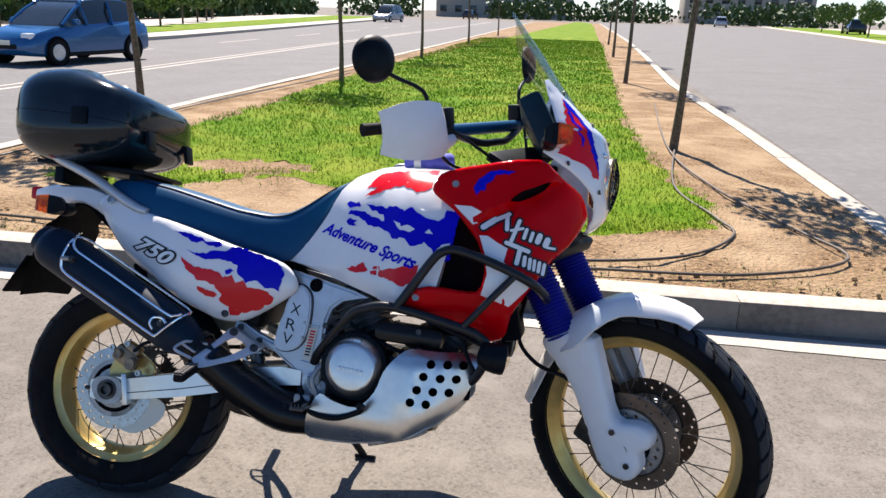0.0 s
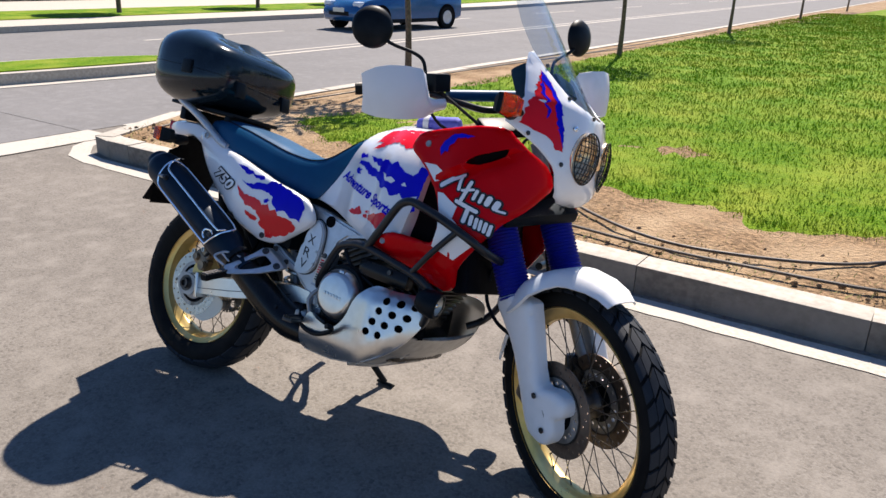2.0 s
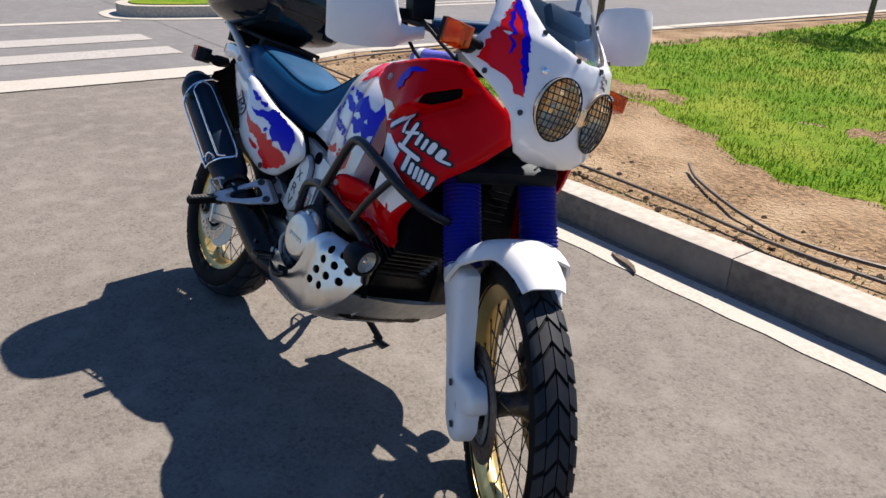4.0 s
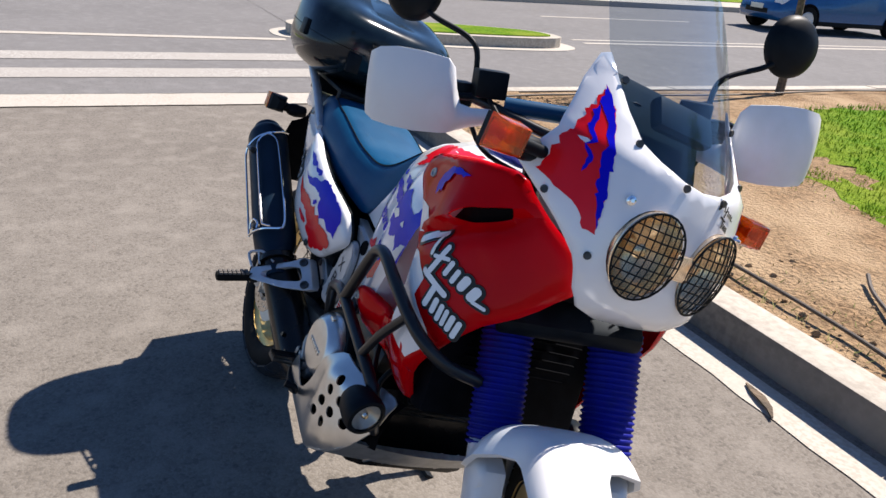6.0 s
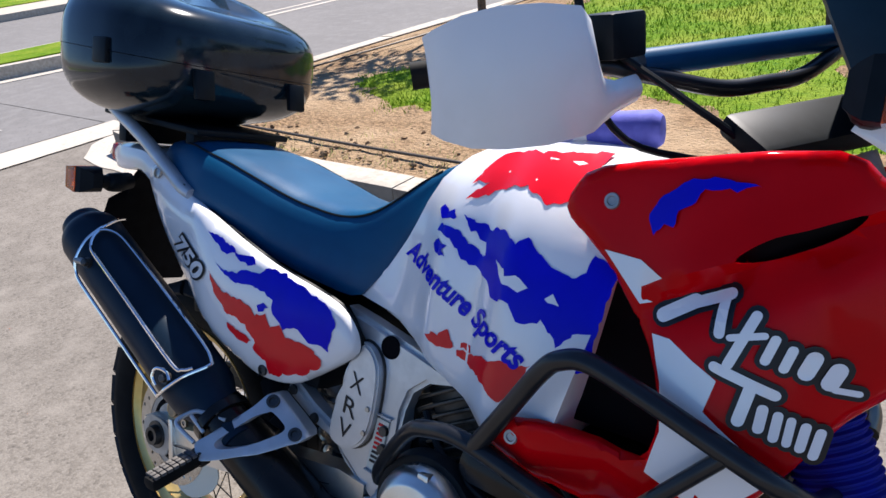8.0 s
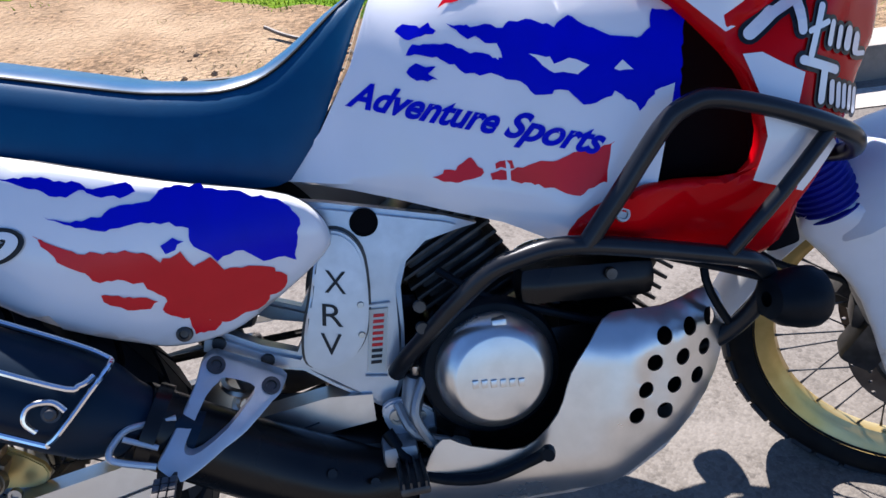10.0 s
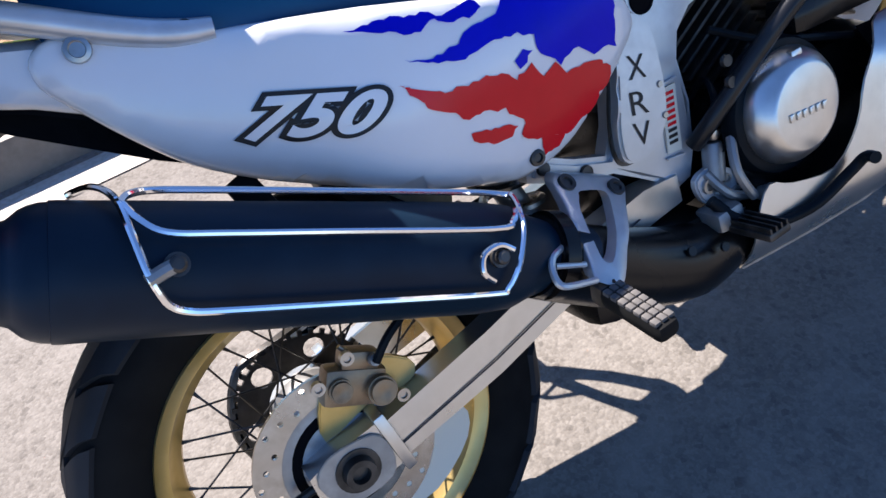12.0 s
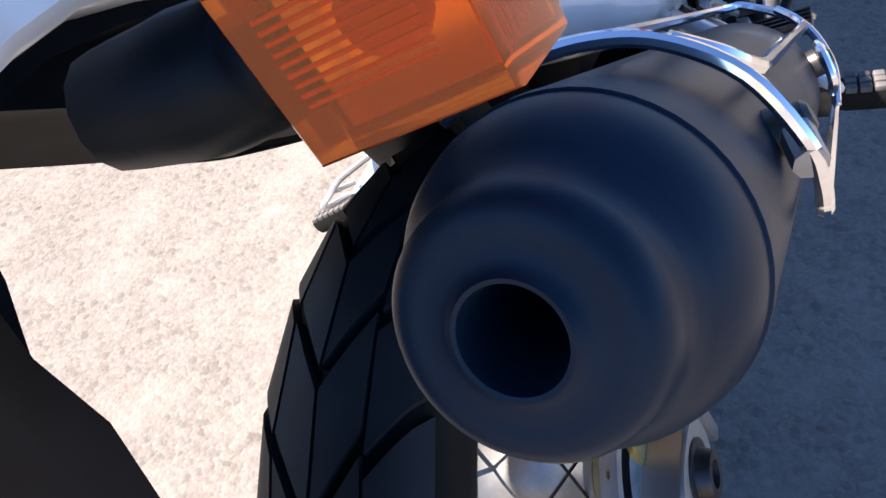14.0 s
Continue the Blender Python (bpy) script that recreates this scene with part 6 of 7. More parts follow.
part("brake_hose", tube([(0.655, -0.145, 0.47), (0.675, -0.14, 0.51), (0.69, -0.11, 0.53), (0.68, -0.08, 0.50), (0.60, -0.07, 0.45)], 0.0055, 8, 5), BLACK, cylinder)
part("push_rod", tube([(0.628, -0.147, 0.36), (0.624, -0.15, 0.335)], 0.005, 8, 1), STEEL, cylinder)
for line in ([(0.70, -0.13, 0.60), (0.76, -0.16, 0.56), (0.84, -0.17, 0.53), (0.92, -0.17, 0.50)], [(1.15, -0.255, 0.545), (1.08, -0.235, 0.57), (0.98, -0.19, 0.60), (0.92, -0.15, 0.63)], [(1.10, -0.20, 0.47), (1.06, -0.20, 0.55), (1.08, -0.16, 0.63)]):
    part("hose", tube(line, 0.006, 8, 5), BLACK, engine, "black rubber hose")
for x, z in ((0.665, 0.570), (0.665, 0.540), (0.93, 0.575)):
    part("engine_bolt", lathe([(0, 0.009), (0.006, 0.008), (0.006, 0)], (x, -0.185, z), (0, -1, 0), 10), DARK_STEEL, engine)
for line in ([(0.62, -0.15, 0.42), (0.64, -0.17, 0.38), (0.70, -0.16, 0.35)], [(0.66, -0.17, 0.46), (0.64, -0.19, 0.42), (0.66, -0.19, 0.37)]):
    part("drain_pipe", tube(line, 0.007, 8, 4), CASTING, engine)
radiator = part("radiator", block((1.16, 0, 0.70), (0.05, 0.38, 0.26), 0.01, (0, -12, 0)), BLACK_MATT, bike, "black radiator behind the fork")
fin = part("radiator_fin", block((0, 0, 0), (0.006, 0.27, 0.004), 0), BLACK_MATT, radiator, at=Matrix.Translation((1.19, 0, 0.60)))
for k in range(1, 10):
    repeat_part(fin, Matrix.Translation((1.19, 0, 0.60 + 0.02 * k)))
# plain blocks added to keep the cavity behind cowl and tank dark
part("inner_frame", joined(block((1.04, 0, 0.80), (0.20, 0.38, 0.22), 0.02), block((1.22, 0, 0.93), (0.16, 0.22, 0.10), 0.02), block((1.05, 0, 0.62), (0.18, 0.30, 0.10), 0.02)), HOLE, bike, "near-black blocks filling the shaded cavity behind cowl and tank")

# skid plate
SKID = rounded([(0.632, 0.292), (0.640, 0.250), (0.77, 0.252), (0.926, 0.290), (1.03, 0.360), (1.085, 0.44), (1.098, 0.50), (1.08, 0.528), (0.99, 0.528), (0.918, 0.530), (0.880, 0.503), (0.850, 0.462), (0.828, 0.405), (0.78, 0.360), (0.71, 0.370), (0.672, 0.385), (0.645, 0.345)], 3)
def skid_half(x, z):
    """Half width of the pressed plate: rolled in along its top, floor and front, with a soft crease behind the holes."""
    w = 0.205 + 0.045 * min(max((x - 0.64) / 0.3, 0), 1)
    under = max(0.335 + 0.55 * max(x - 0.9, 0) - z, 0)
    crease = math.exp(-(((x - 0.925) - 0.25 * (z - 0.44)) / 0.022) ** 2) * min(max((z - 0.33) / 0.06, 0), 1)
    return w - 7.0 * under ** 2 - 14.0 * max(z - 0.482, 0) ** 2 - 1.5 * max(x - 0.975, 0) ** 1.5 + 0.006 * crease - 0.004 * min(max((x - 0.93) / 0.02, 0), 1)


skid_holes = [ring(x, z, 0.0118, 16) for x, z in ((0.979, 0.496), (1.022, 0.497), (1.062, 0.497), (0.962, 0.462), (1.006, 0.460), (1.047, 0.460), (0.947, 0.426), (0.990, 0.424), (1.031, 0.424), (0.932, 0.392), (0.974, 0.390))]
for s in (-1, 1):
    skin = (lambda s: (lambda u, v, d: Vector((u, s * (skid_half(u, v) - d), v))))(s)
    skid = part("skid_plate", shell(SKID, skin, 0.018, 0.003, 0, skid_holes if s < 0 else ()), ALUMINIUM, bike, "brushed aluminium skid plate with round holes")
    if s < 0:
        # near-black sheet stands in for the shade seen through the holes
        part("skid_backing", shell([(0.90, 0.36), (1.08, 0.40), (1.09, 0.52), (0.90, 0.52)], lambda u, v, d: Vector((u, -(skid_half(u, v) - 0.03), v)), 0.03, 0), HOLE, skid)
rings = []
for x, z in ((0.64, 0.25), (0.70, 0.249), (0.77, 0.252), (0.85, 0.268), (0.926, 0.290), (0.98, 0.322), (1.03, 0.362), (1.065, 0.405)):
    w = skid_half(x, z + 0.005) - 0.001
    rings.append([(x + 0.012 * math.cos(a * math.pi / 2), w * a, z - 0.012 * (1 - a * a)) for a in np.linspace(-1, 1, 11)] + [(x - 0.004, w * a, z + 0.004 - 0.012 * (1 - a * a)) for a in np.linspace(1, -1, 11)])
skid_floor = part("skid_floor", sections(rings), CASTING, bike, "ribbed aluminium skid floor")
for y in (-0.12, -0.07, -0.02, 0.03, 0.08):
    part("skid_rib", tube([(0.80, y, 0.243), (0.92, y * 0.97, 0.275), (0.99, y * 0.95, 0.318), (1.06, y * 0.9, 0.392)], 0.007, 8, 4), ALUMINIUM, skid_floor)

# foot rests and levers
HANGER = rounded([(0.376, 0.536), (0.388, 0.539), (0.402, 0.532), (0.470, 0.494), (0.473, 0.483), (0.467, 0.475), (0.457, 0.471), (0.424, 0.453), (0.399, 0.446), (0.376, 0.438), (0.352, 0.433), (0.340, 0.440), (0.330, 0.449), (0.325, 0.456), (0.333, 0.466), (0.349, 0.489), (0.366, 0.514), (0.372, 0.530)], 2)
HANGER_HOLE = rounded([(0.394, 0.510), (0.402, 0.512), (0.432, 0.497), (0.436, 0.488), (0.425, 0.478), (0.402, 0.463), (0.372, 0.453), (0.359, 0.454), (0.354, 0.461), (0.360, 0.473), (0.379, 0.501)], 2)
hanger_half = lambda x, z: 0.172 - 0.605 * (x - 0.391) - 1.034 * (z - 0.526)


def foot_peg(s):
    """Ribbed rubber peg, hinged at the foot of its hanger."""
    root, tip = Vector((0.335, s * 0.284, 0.432)), Vector((0.337, s * 0.374, 0.412))
    turn = Matrix.Translation((root + tip) / 2) @ (tip - root).to_track_quat("Y", "Z").to_matrix().to_4x4()
    peg = part("foot_peg", moved(block((0, 0, 0), (0.030, 0.096, 0.024), 0.009), turn), RUBBER, bike, "ribbed black rubber foot peg")
    rib = None
    for k in range(7):
        dy = -0.036 + 0.012 * k
        for dx in (-0.0095, 0.0, 0.0095):
            if rib is None:
                rib = part("grip_block", block((0, 0, 0), (0.0082, 0.0098, 0.006), 0.0015), RUBBER_WORN, peg, "worn grey rubber block")
                rib.matrix_basis = turn @ Matrix.Translation((dx, dy, 0.0125))
            else:
                repeat_part(rib, turn @ Matrix.Translation((dx, dy, 0.0125 - 6 * dx * dx)))
    part("peg_hinge", moved(block((0, -0.055, -0.002), (0.026, 0.022, 0.03), 0.005), turn), DARK_STEEL, peg)


for s in (-1, 1):
    hanger = part("passenger_hanger", shell(HANGER, (lambda s: (lambda u, v, d: Vector((u, s * (hanger_half(u, v) - d), v))))(s), 0.015, 0.018, 0.004, [HANGER_HOLE]), SILVER, bike, "cast silver foot rest hanger")
    for x, z in ((0.391, 0.526), (0.456, 0.486)):
        part("hanger_bolt", lathe([(0, 0.0125), (0.006, 0.012), (0.006, 0.007), (0.003, 0.006), (0.003, 0)], (x, s * (hanger_half(x, z) - 0.002), z), (0.35, s * 0.7, 0.6), 16), DARK_STEEL, hanger)
    at = lambda x, y, z: (x, s * y, z)
    part("hanger_loop", tube([at(0.345, 0.236, 0.492), at(0.305, 0.256, 0.498), at(0.292, 0.263, 0.497), at(0.283, 0.272, 0.491), at(0.277, 0.286, 0.482), at(0.285, 0.290, 0.473), at(0.325, 0.284, 0.456)], 0.0042, 8, 4), SILVER, hanger)
    part("hanger_rung", tube([at(0.290, 0.268, 0.490), at(0.327, 0.267, 0.471)], 0.0036, 8, 1), SILVER, hanger)
    foot_peg(s)
    rider = part("rider_peg", joined(block((0.625, s * 0.222, 0.345), (0.040, 0.075, 0.012), 0.004), *[block((0.610 + 0.010 * k, s * 0.222, 0.353), (0.003, 0.073, 0.010), 0) for k in range(4)]), DARK_STEEL, bike, "toothed steel rider foot peg")
    part("peg_bracket", block((0.615, s * 0.165, 0.358), (0.05, 0.05, 0.032), 0.01), CASTING, rider)
part("brake_pedal", tube([(0.60, -0.17, 0.39), (0.64, -0.20, 0.335), (0.72, -0.225, 0.325), (0.79, -0.24, 0.350), (0.805, -0.255, 0.368), (0.80, -0.275, 0.372)], (0.009, 0.008, 0.008, 0.008, 0.008, 0.009), 10, 5), BLACK, bike, "black bent brake pedal")
bracket = part("pedal_bracket", slab(rounded([(0.600, 0.418), (0.636, 0.424), (0.676, 0.396), (0.694, 0.362), (0.672, 0.348), (0.630, 0.362), (0.604, 0.384)], 3), -0.152, -0.138, 0.003), SILVER, bike, "small cast silver pedal bracket")
for x, z, r in ((0.618, 0.402, 0.012), (0.664, 0.366, 0.013), (0.652, 0.398, 0.007)):
    part("bracket_bolt", lathe([(0, r), (0.005, r * 0.95), (0.005, r * 0.6), (0.002, r * 0.55), (0.002, 0)], (x, -0.152, z), (0, -1, 0), 14), STEEL, bracket)
part("return_spring", tube([(0.628 + 0.036 * t / 40 + 0.004 * math.cos(t * 1.25), -0.158 + 0.004 * math.sin(t * 1.25), 0.392 - 0.050 * t / 40) for t in range(41)], 0.0013, 5, 1), STEEL, bracket, "thin steel return spring")
part("pinch_clamp", joined(block((0.700, -0.178, 0.352), (0.026, 0.030, 0.022), 0.006, (0, 20, 0)), lathe([(0, 0.010), (0.012, 0.010), (0.012, 0.005), (0.009, 0)], (0.690, -0.190, 0.366), (0, -1, 0), 14)), CASTING, bracket)
part("switch_lead", tube([(0.640, -0.150, 0.425), (0.655, -0.158, 0.445), (0.682, -0.150, 0.440), (0.700, -0.140, 0.405), (0.715, -0.135, 0.385)], 0.004, 7, 5), BLACK, bracket)
for x, z in ((0.52, 0.362), (0.455, 0.395), (0.575, 0.338)):
    part("shield_bolt", lathe([(0, 0.007), (0.004, 0.0065), (0.004, 0)], (x, -0.205, z), (0, -1, 0.25), 12), ENGINE_BLACK, bike, "small black heat shield bolt")
part("pipe_clamp", lathe([(-0.009, 0.0480), (-0.009, 0.0535), (0.009, 0.0540), (0.009, 0.0480)], tuple(EXIT + BACK * 0.585), BACK, 30, True), ENGINE_BLACK, bike, "band clamp round the exhaust pipe")
stand = part("side_stand", tube([(0.60, 0.13, 0.32), (0.66, 0.20, 0.20), (0.70, 0.275, 0.115)], 0.012, 10, 4), BLACK, bike, "black side stand, lowered")
part("stand_foot", block((0.705, 0.283, 0.108), (0.07, 0.04, 0.012), 0.004, (-20, 0, 0)), BLACK, stand)

# crash bars with fog lamps
for s in (-1, 1):
    bar = part("crash_bar", tube([(0.625, s * 0.135, 0.46), (0.65, s * 0.165, 0.50), (0.74, s * 0.225, 0.603), (0.79, s * 0.242, 0.631), (0.87, s * 0.255, 0.640), (1.05, s * 0.262, 0.602), (1.10, s * 0.258, 0.584), (1.125, s * 0.245, 0.556), (1.118, s * 0.225, 0.51), (1.09, s * 0.19, 0.46), (1.05, s * 0.16, 0.43)], 0.0125, 12, 6), TUBE_BLACK, bike, "satin black tubular crash bar")
    part("upper_hoop", tube([(0.875, s * 0.256, 0.640), (0.92, s * 0.268, 0.705), (0.968, s * 0.280, 0.775), (0.995, s * 0.286, 0.797), (1.03, s * 0.288, 0.803), (1.10, s * 0.290, 0.785), (1.18, s * 0.282, 0.755), (1.232, s * 0.262, 0.730), (1.262, s * 0.215, 0.705), (1.27, s * 0.14, 0.69)], 0.0125, 12, 6), TUBE_BLACK, bar)
    part("brace", tube([(1.06, s * 0.266, 0.605), (1.12, s * 0.280, 0.675), (1.185, s * 0.281, 0.748)], 0.0095, 10, 3), TUBE_BLACK, bar)
    fog_at, fog_way = (1.165, s * 0.268, 0.53), (1, s * -0.12, -0.12)
    lamp = part("fog_lamp", lathe([(-0.062, 0.010), (-0.058, 0.026), (-0.040, 0.036), (-0.012, 0.041), (0.004, 0.041), (0.010, 0.038), (0.012, 0.031), (0.008, 0.029)], fog_at, fog_way, 28, caps=False), BLACK, bike, "small black fog lamp on the crash bar")
    part("reflector", lathe([(-0.020, 0.0), (-0.018, 0.010), (-0.008, 0.022), (0.006, 0.030)], fog_at, fog_way, 24, caps=False), SILVER, lamp, "bright silver reflector")
    part("bulb_cap", lathe([(-0.016, 0.007), (0.002, 0.008), (0.006, 0.005), (0.007, 0.0)], fog_at, fog_way, 14, caps=False), CHROME, lamp)
    part("lamp_glass", lathe([(0.008, 0.0295), (0.016, 0.022), (0.021, 0.011), (0.022, 0.0)], fog_at, fog_way, 24, caps=False), GLASS, lamp)
    part("lamp_bracket", block((1.125, s * 0.25, 0.53), (0.03, 0.02, 0.05), 0.005), BLACK, lamp)

# plain round-ended strokes that stand for a brush badge: start, end, width
UPPER = [((1.092, 0.871), (1.122, 0.893), 0.017), ((1.118, 0.889), (1.157, 0.909), 0.013), ((1.153, 0.905), (1.155, 0.868), 0.012), ((1.168, 0.838), (1.186, 0.893), 0.011), ((1.166, 0.866), (1.196, 0.874), 0.008), ((1.200, 0.849), (1.206, 0.872), 0.010), ((1.217, 0.844), (1.222, 0.864), 0.010), ((1.236, 0.843), (1.241, 0.859), 0.016), ((1.257, 0.836), (1.262, 0.850), 0.017), ((1.262, 0.830), (1.282, 0.829), 0.007)]
LOWER = [((1.156, 0.833), (1.214, 0.815), 0.012), ((1.192, 0.818), (1.186, 0.782), 0.013), ((1.206, 0.799), (1.205, 0.778), 0.011), ((1.220, 0.795), (1.219, 0.771), 0.010), ((1.232, 0.792), (1.231, 0.768), 0.009), ((1.245, 0.788), (1.243, 0.765), 0.010), ((1.258, 0.784), (1.255, 0.759), 0.010)]


def capsule(a, b, w, n=6):
    """Outline of a round-ended bar."""
    a, b = Vector(a), Vector(b)
    t = math.atan2(b.y - a.y, b.x - a.x)
    end = lambda c, start: [(c.x + w / 2 * math.cos(start + math.pi * k / n), c.y + w / 2 * math.sin(start + math.pi * k / n)) for k in range(n + 1)]
    return end(b, t - math.pi / 2) + end(a, t + math.pi / 2)


def badge(bars, surface, lift, parent, edge=0.010):
    """White strokes on wider black ones."""
    for k, (a, b, w) in enumerate(bars):
        part("badge_edge", shell(capsule(a, b, w + edge), surface, 0.010, 0, lift=lift + 0.0001 * k), BLACK_FILM, parent, "black edge of a brush badge", smooth=False)
        part("badge_stroke", shell(capsule(a, b, w * 0.92), surface, 0.010, 0, lift=lift + 0.0018 + 0.0001 * k), WHITE, parent, "white brush stroke of a badge", smooth=False)


# side cowls
COWL_OUT = rounded([(0.943, 0.965), (0.955, 0.998), (0.985, 1.020), (1.10, 1.043), (1.225, 1.064), (1.262, 1.045), (1.30, 1.015), (1.345, 0.985), (1.366, 0.935), (1.352, 0.895), (1.32, 0.842), (1.275, 0.795), (1.24, 0.738), (1.205, 0.685), (1.178, 0.64), (1.168, 0.59), (1.13, 0.566), (1.05, 0.588), (0.95, 0.617), (0.875, 0.638), (0.866, 0.652), (0.895, 0.682), (0.957, 0.704), (1.03, 0.700), (1.085, 0.70), (1.102, 0.735), (1.10, 0.775), (1.078, 0.83), (1.045, 0.872), (1.005, 0.914), (0.965, 0.942)], 2)
for s, surface in ((-1, right_cowl), (1, flip(right_cowl))):
    cowl = part("side_cowl", shell(COWL_OUT, surface, 0.013, 0.004, 0.012, [rounded(COWL_SLOT, 3)]), RED, bike, "glossy red side cowl with white patches")
    for outline in (COWL_WHITE, COWL_WHITE_B):
        part("white_decal", shell(outline, surface, 0.02, 0, lift=0.0012), WHITE, cowl)
    part("blue_decal", shell(COWL_SQUIG, surface, 0.01, 0, lift=0.0032), BLUE_FILM, cowl)
    # near-black sheet set behind the cut slot as its inner shade
    part("air_slot", shell([(1.14, 0.935), (1.165, 0.985), (1.27, 1.02), (1.27, 0.985), (1.20, 0.935)], surface, 0.02, 0, lift=-0.026), HOLE, cowl, "near-black sheet behind the air slot, for its shade")
    badge(UPPER, surface, 0.0020, cowl)
    badge(LOWER, surface, 0.0020, cowl)
    for x, z in ((1.008, 0.982), (0.925, 0.671)):
        part("cowl_bolt", lathe([(0, 0.010), (0.003, 0.009), (0.003, 0.006), (0.001, 0.005), (0.001, 0)], surface(x, z, -0.0005), (0, s, 0.1), 16), CASTING, cowl)

# nose fairing with two round lamps
half_nose = [(0.0, 0.888), (-0.06, 0.890), (-0.11, 0.905), (-0.14, 0.935), (-0.162, 0.985), (-0.19, 1.022), (-0.222, 1.062), (-0.236, 1.083), (-0.228, 1.12), (-0.208, 1.18), (-0.185, 1.25), (-0.165, 1.295), (-0.153, 1.302), (-0.146, 1.275), (-0.134, 1.225), (-0.118, 1.188), (-0.09, 1.172), (-0.045, 1.158), (0.0, 1.153)]
NOSE_OUT = half_nose + [(-y, z) for y, z in reversed(half_nose[1:-1])]
LAMPS = [(-0.070, 1.030), (0.072, 1.030)]
NARROW, LAMP_SIZE = 0.82, 1.05
oval = lambda y, z, r, n: [(y + (a - y) * NARROW, b) for a, b in ring(y, z, r, n)]
nose = part("nose_fairing", shell(NOSE_OUT, nose_front, 0.018, 0.004, 0.004, [oval(y, z, 0.071 * LAMP_SIZE, 30) for y, z in LAMPS]), WHITE, bike, "white nose fairing with red and blue side flashes")
for name, outline, mat, up in (("red_decal", NOSE_RED, RED_FILM, 0.0012), ("blue_decal", NOSE_BLUE, BLUE_FILM, 0.002), ("blue_decal", NOSE_BLUE_B, BLUE_FILM, 0.002)):
    for s in (1, -1):
        part(name, shell([(s * y, z) for y, z in outline], nose_front, 0.015, 0, lift=up), mat, nose)
for bars, dy, dz in ((UPPER, 0.043, 1.147), (LOWER, 0.037, 1.147)):
    for a, b, w in bars:
        place = lambda p: (dy + 0.24 * (p[0] - 1.09), dz + 0.30 * (p[1] - 0.89))
        part("small_badge_stroke", shell(capsule(place(a), place(b), w * 0.26), nose_front, 0.01, 0, lift=0.0014), BLACK_FILM, nose, "small dark badge stroke", smooth=False)
for y, z in ((-0.138, 1.268), (-0.126, 1.184), (-0.043, 1.150), (0.048, 1.150), (0.126, 1.184), (0.138, 1.268), (-0.150, 0.995), (0.150, 0.995), (-0.213, 1.06), (0.213, 1.06)):
    part("fairing_screw", lathe([(0, 0.007), (0.004, 0.006), (0.004, 0)], nose_front(y, z, -0.0005), (1, y * 2.2, 0.2), 12), DARK_STEEL, nose)
for y, z in LAMPS:
    centre = nose_front(y, z, 0.005)
    way = Vector((1, y * 2.6, -0.05)).normalized()
    turn = way.to_track_quat("Z", "Y").to_matrix()
    squeeze = Matrix.Translation(centre) @ (turn @ Matrix.Diagonal((NARROW * LAMP_SIZE, LAMP_SIZE, 1)) @ turn.transposed()).to_4x4() @ Matrix.Translation(-centre)
    lamp = part("headlight", moved(lathe([(-0.05, 0.02), (-0.045, 0.045), (-0.02, 0.066), (-0.004, 0.0705), (0.003, 0.0708), (0.004, 0.069), (0.0, 0.067)], centre, way, 40, caps=False), squeeze), REFLECTOR, bike, "round headlight behind a black wire grille")
    part("reflector", moved(lathe([(-0.052, 0.0), (-0.05, 0.02), (-0.038, 0.044), (-0.016, 0.062), (0.0, 0.0675)], centre, way, 36, caps=False), squeeze), REFLECTOR, lamp)
    part("bulb_shield", lathe([(-0.045, 0.012), (-0.015, 0.014), (-0.01, 0.008), (-0.009, 0)], centre, way, 18), REFLECTOR, lamp)
    part("lamp_glass", moved(lathe([(0.0, 0.067), (0.008, 0.05), (0.013, 0.026), (0.015, 0.0)], centre, way, 36, caps=False), squeeze), GLASS, lamp, "clear bulged lamp glass")
    wires = []
    for k in range(-4, 5):
        c = k * 0.0148
        h = math.sqrt(max(0.071 ** 2 - c * c, 0))
        for flipped in (False, True):
            line = []
            for t in np.linspace(-h, h, 9):
                rr = math.hypot(c, t) / 0.071
                p = (c, t) if flipped else (t, c)
                line.append(tuple(centre + turn @ Vector((p[0], p[1], 0.010 + 0.016 * (1 - rr ** 2)))))
            wires.append(tube(line, 0.0013, 5, 1))
    wires.append(tube([tuple(centre + turn @ Vector((0.071 * math.cos(a), 0.071 * math.sin(a), 0.010))) for a in np.linspace(0, 2 * math.pi, 28, endpoint=False)], 0.002, 6, 1, True))
    part("grille", moved(joined(*wires), squeeze), BLACK, lamp, "black wire grille")
part("lamp_bridge", block((1.432, 0.002, 1.03), (0.024, 0.05, 0.045), 0.009), REFLECTOR, nose, "amber trim between the lamps")
for s in (-1, 1):
    part("lamp_adjuster", lathe([(0, 0.009), (0.006, 0.008), (0.007, 0.004), (0.012, 0.003), (0.012, 0)], nose_front(s * 0.129, 1.101, -0.0005), (1, s * 0.4, 0.1), 12), CHROME, nose)


# wind screen
def screen_place(y, z, d):
    c = lerp_at(z, ((1.14, 1.405), (1.22, 1.345), (1.30, 1.285), (1.40, 1.215), (1.50, 1.140), (1.55, 1.10)))
    return Vector((c - 1.6 * y * y - 14 * y ** 4 - d, y, z))


half_screen = [(0.0, 1.148), (-0.05, 1.153), (-0.10, 1.168), (-0.126, 1.195), (-0.143, 1.25), (-0.158, 1.31), (-0.160, 1.38), (-0.150, 1.44), (-0.13, 1.485), (-0.09, 1.512), (-0.04, 1.522), (0.0, 1.524)]
screen = part("wind_screen", shell(half_screen + [(-y, z) for y, z in reversed(half_screen[1:-1])], screen_place, 0.025, 0.003, 0.0), SCREEN, bike, "tall smoked clear wind screen")
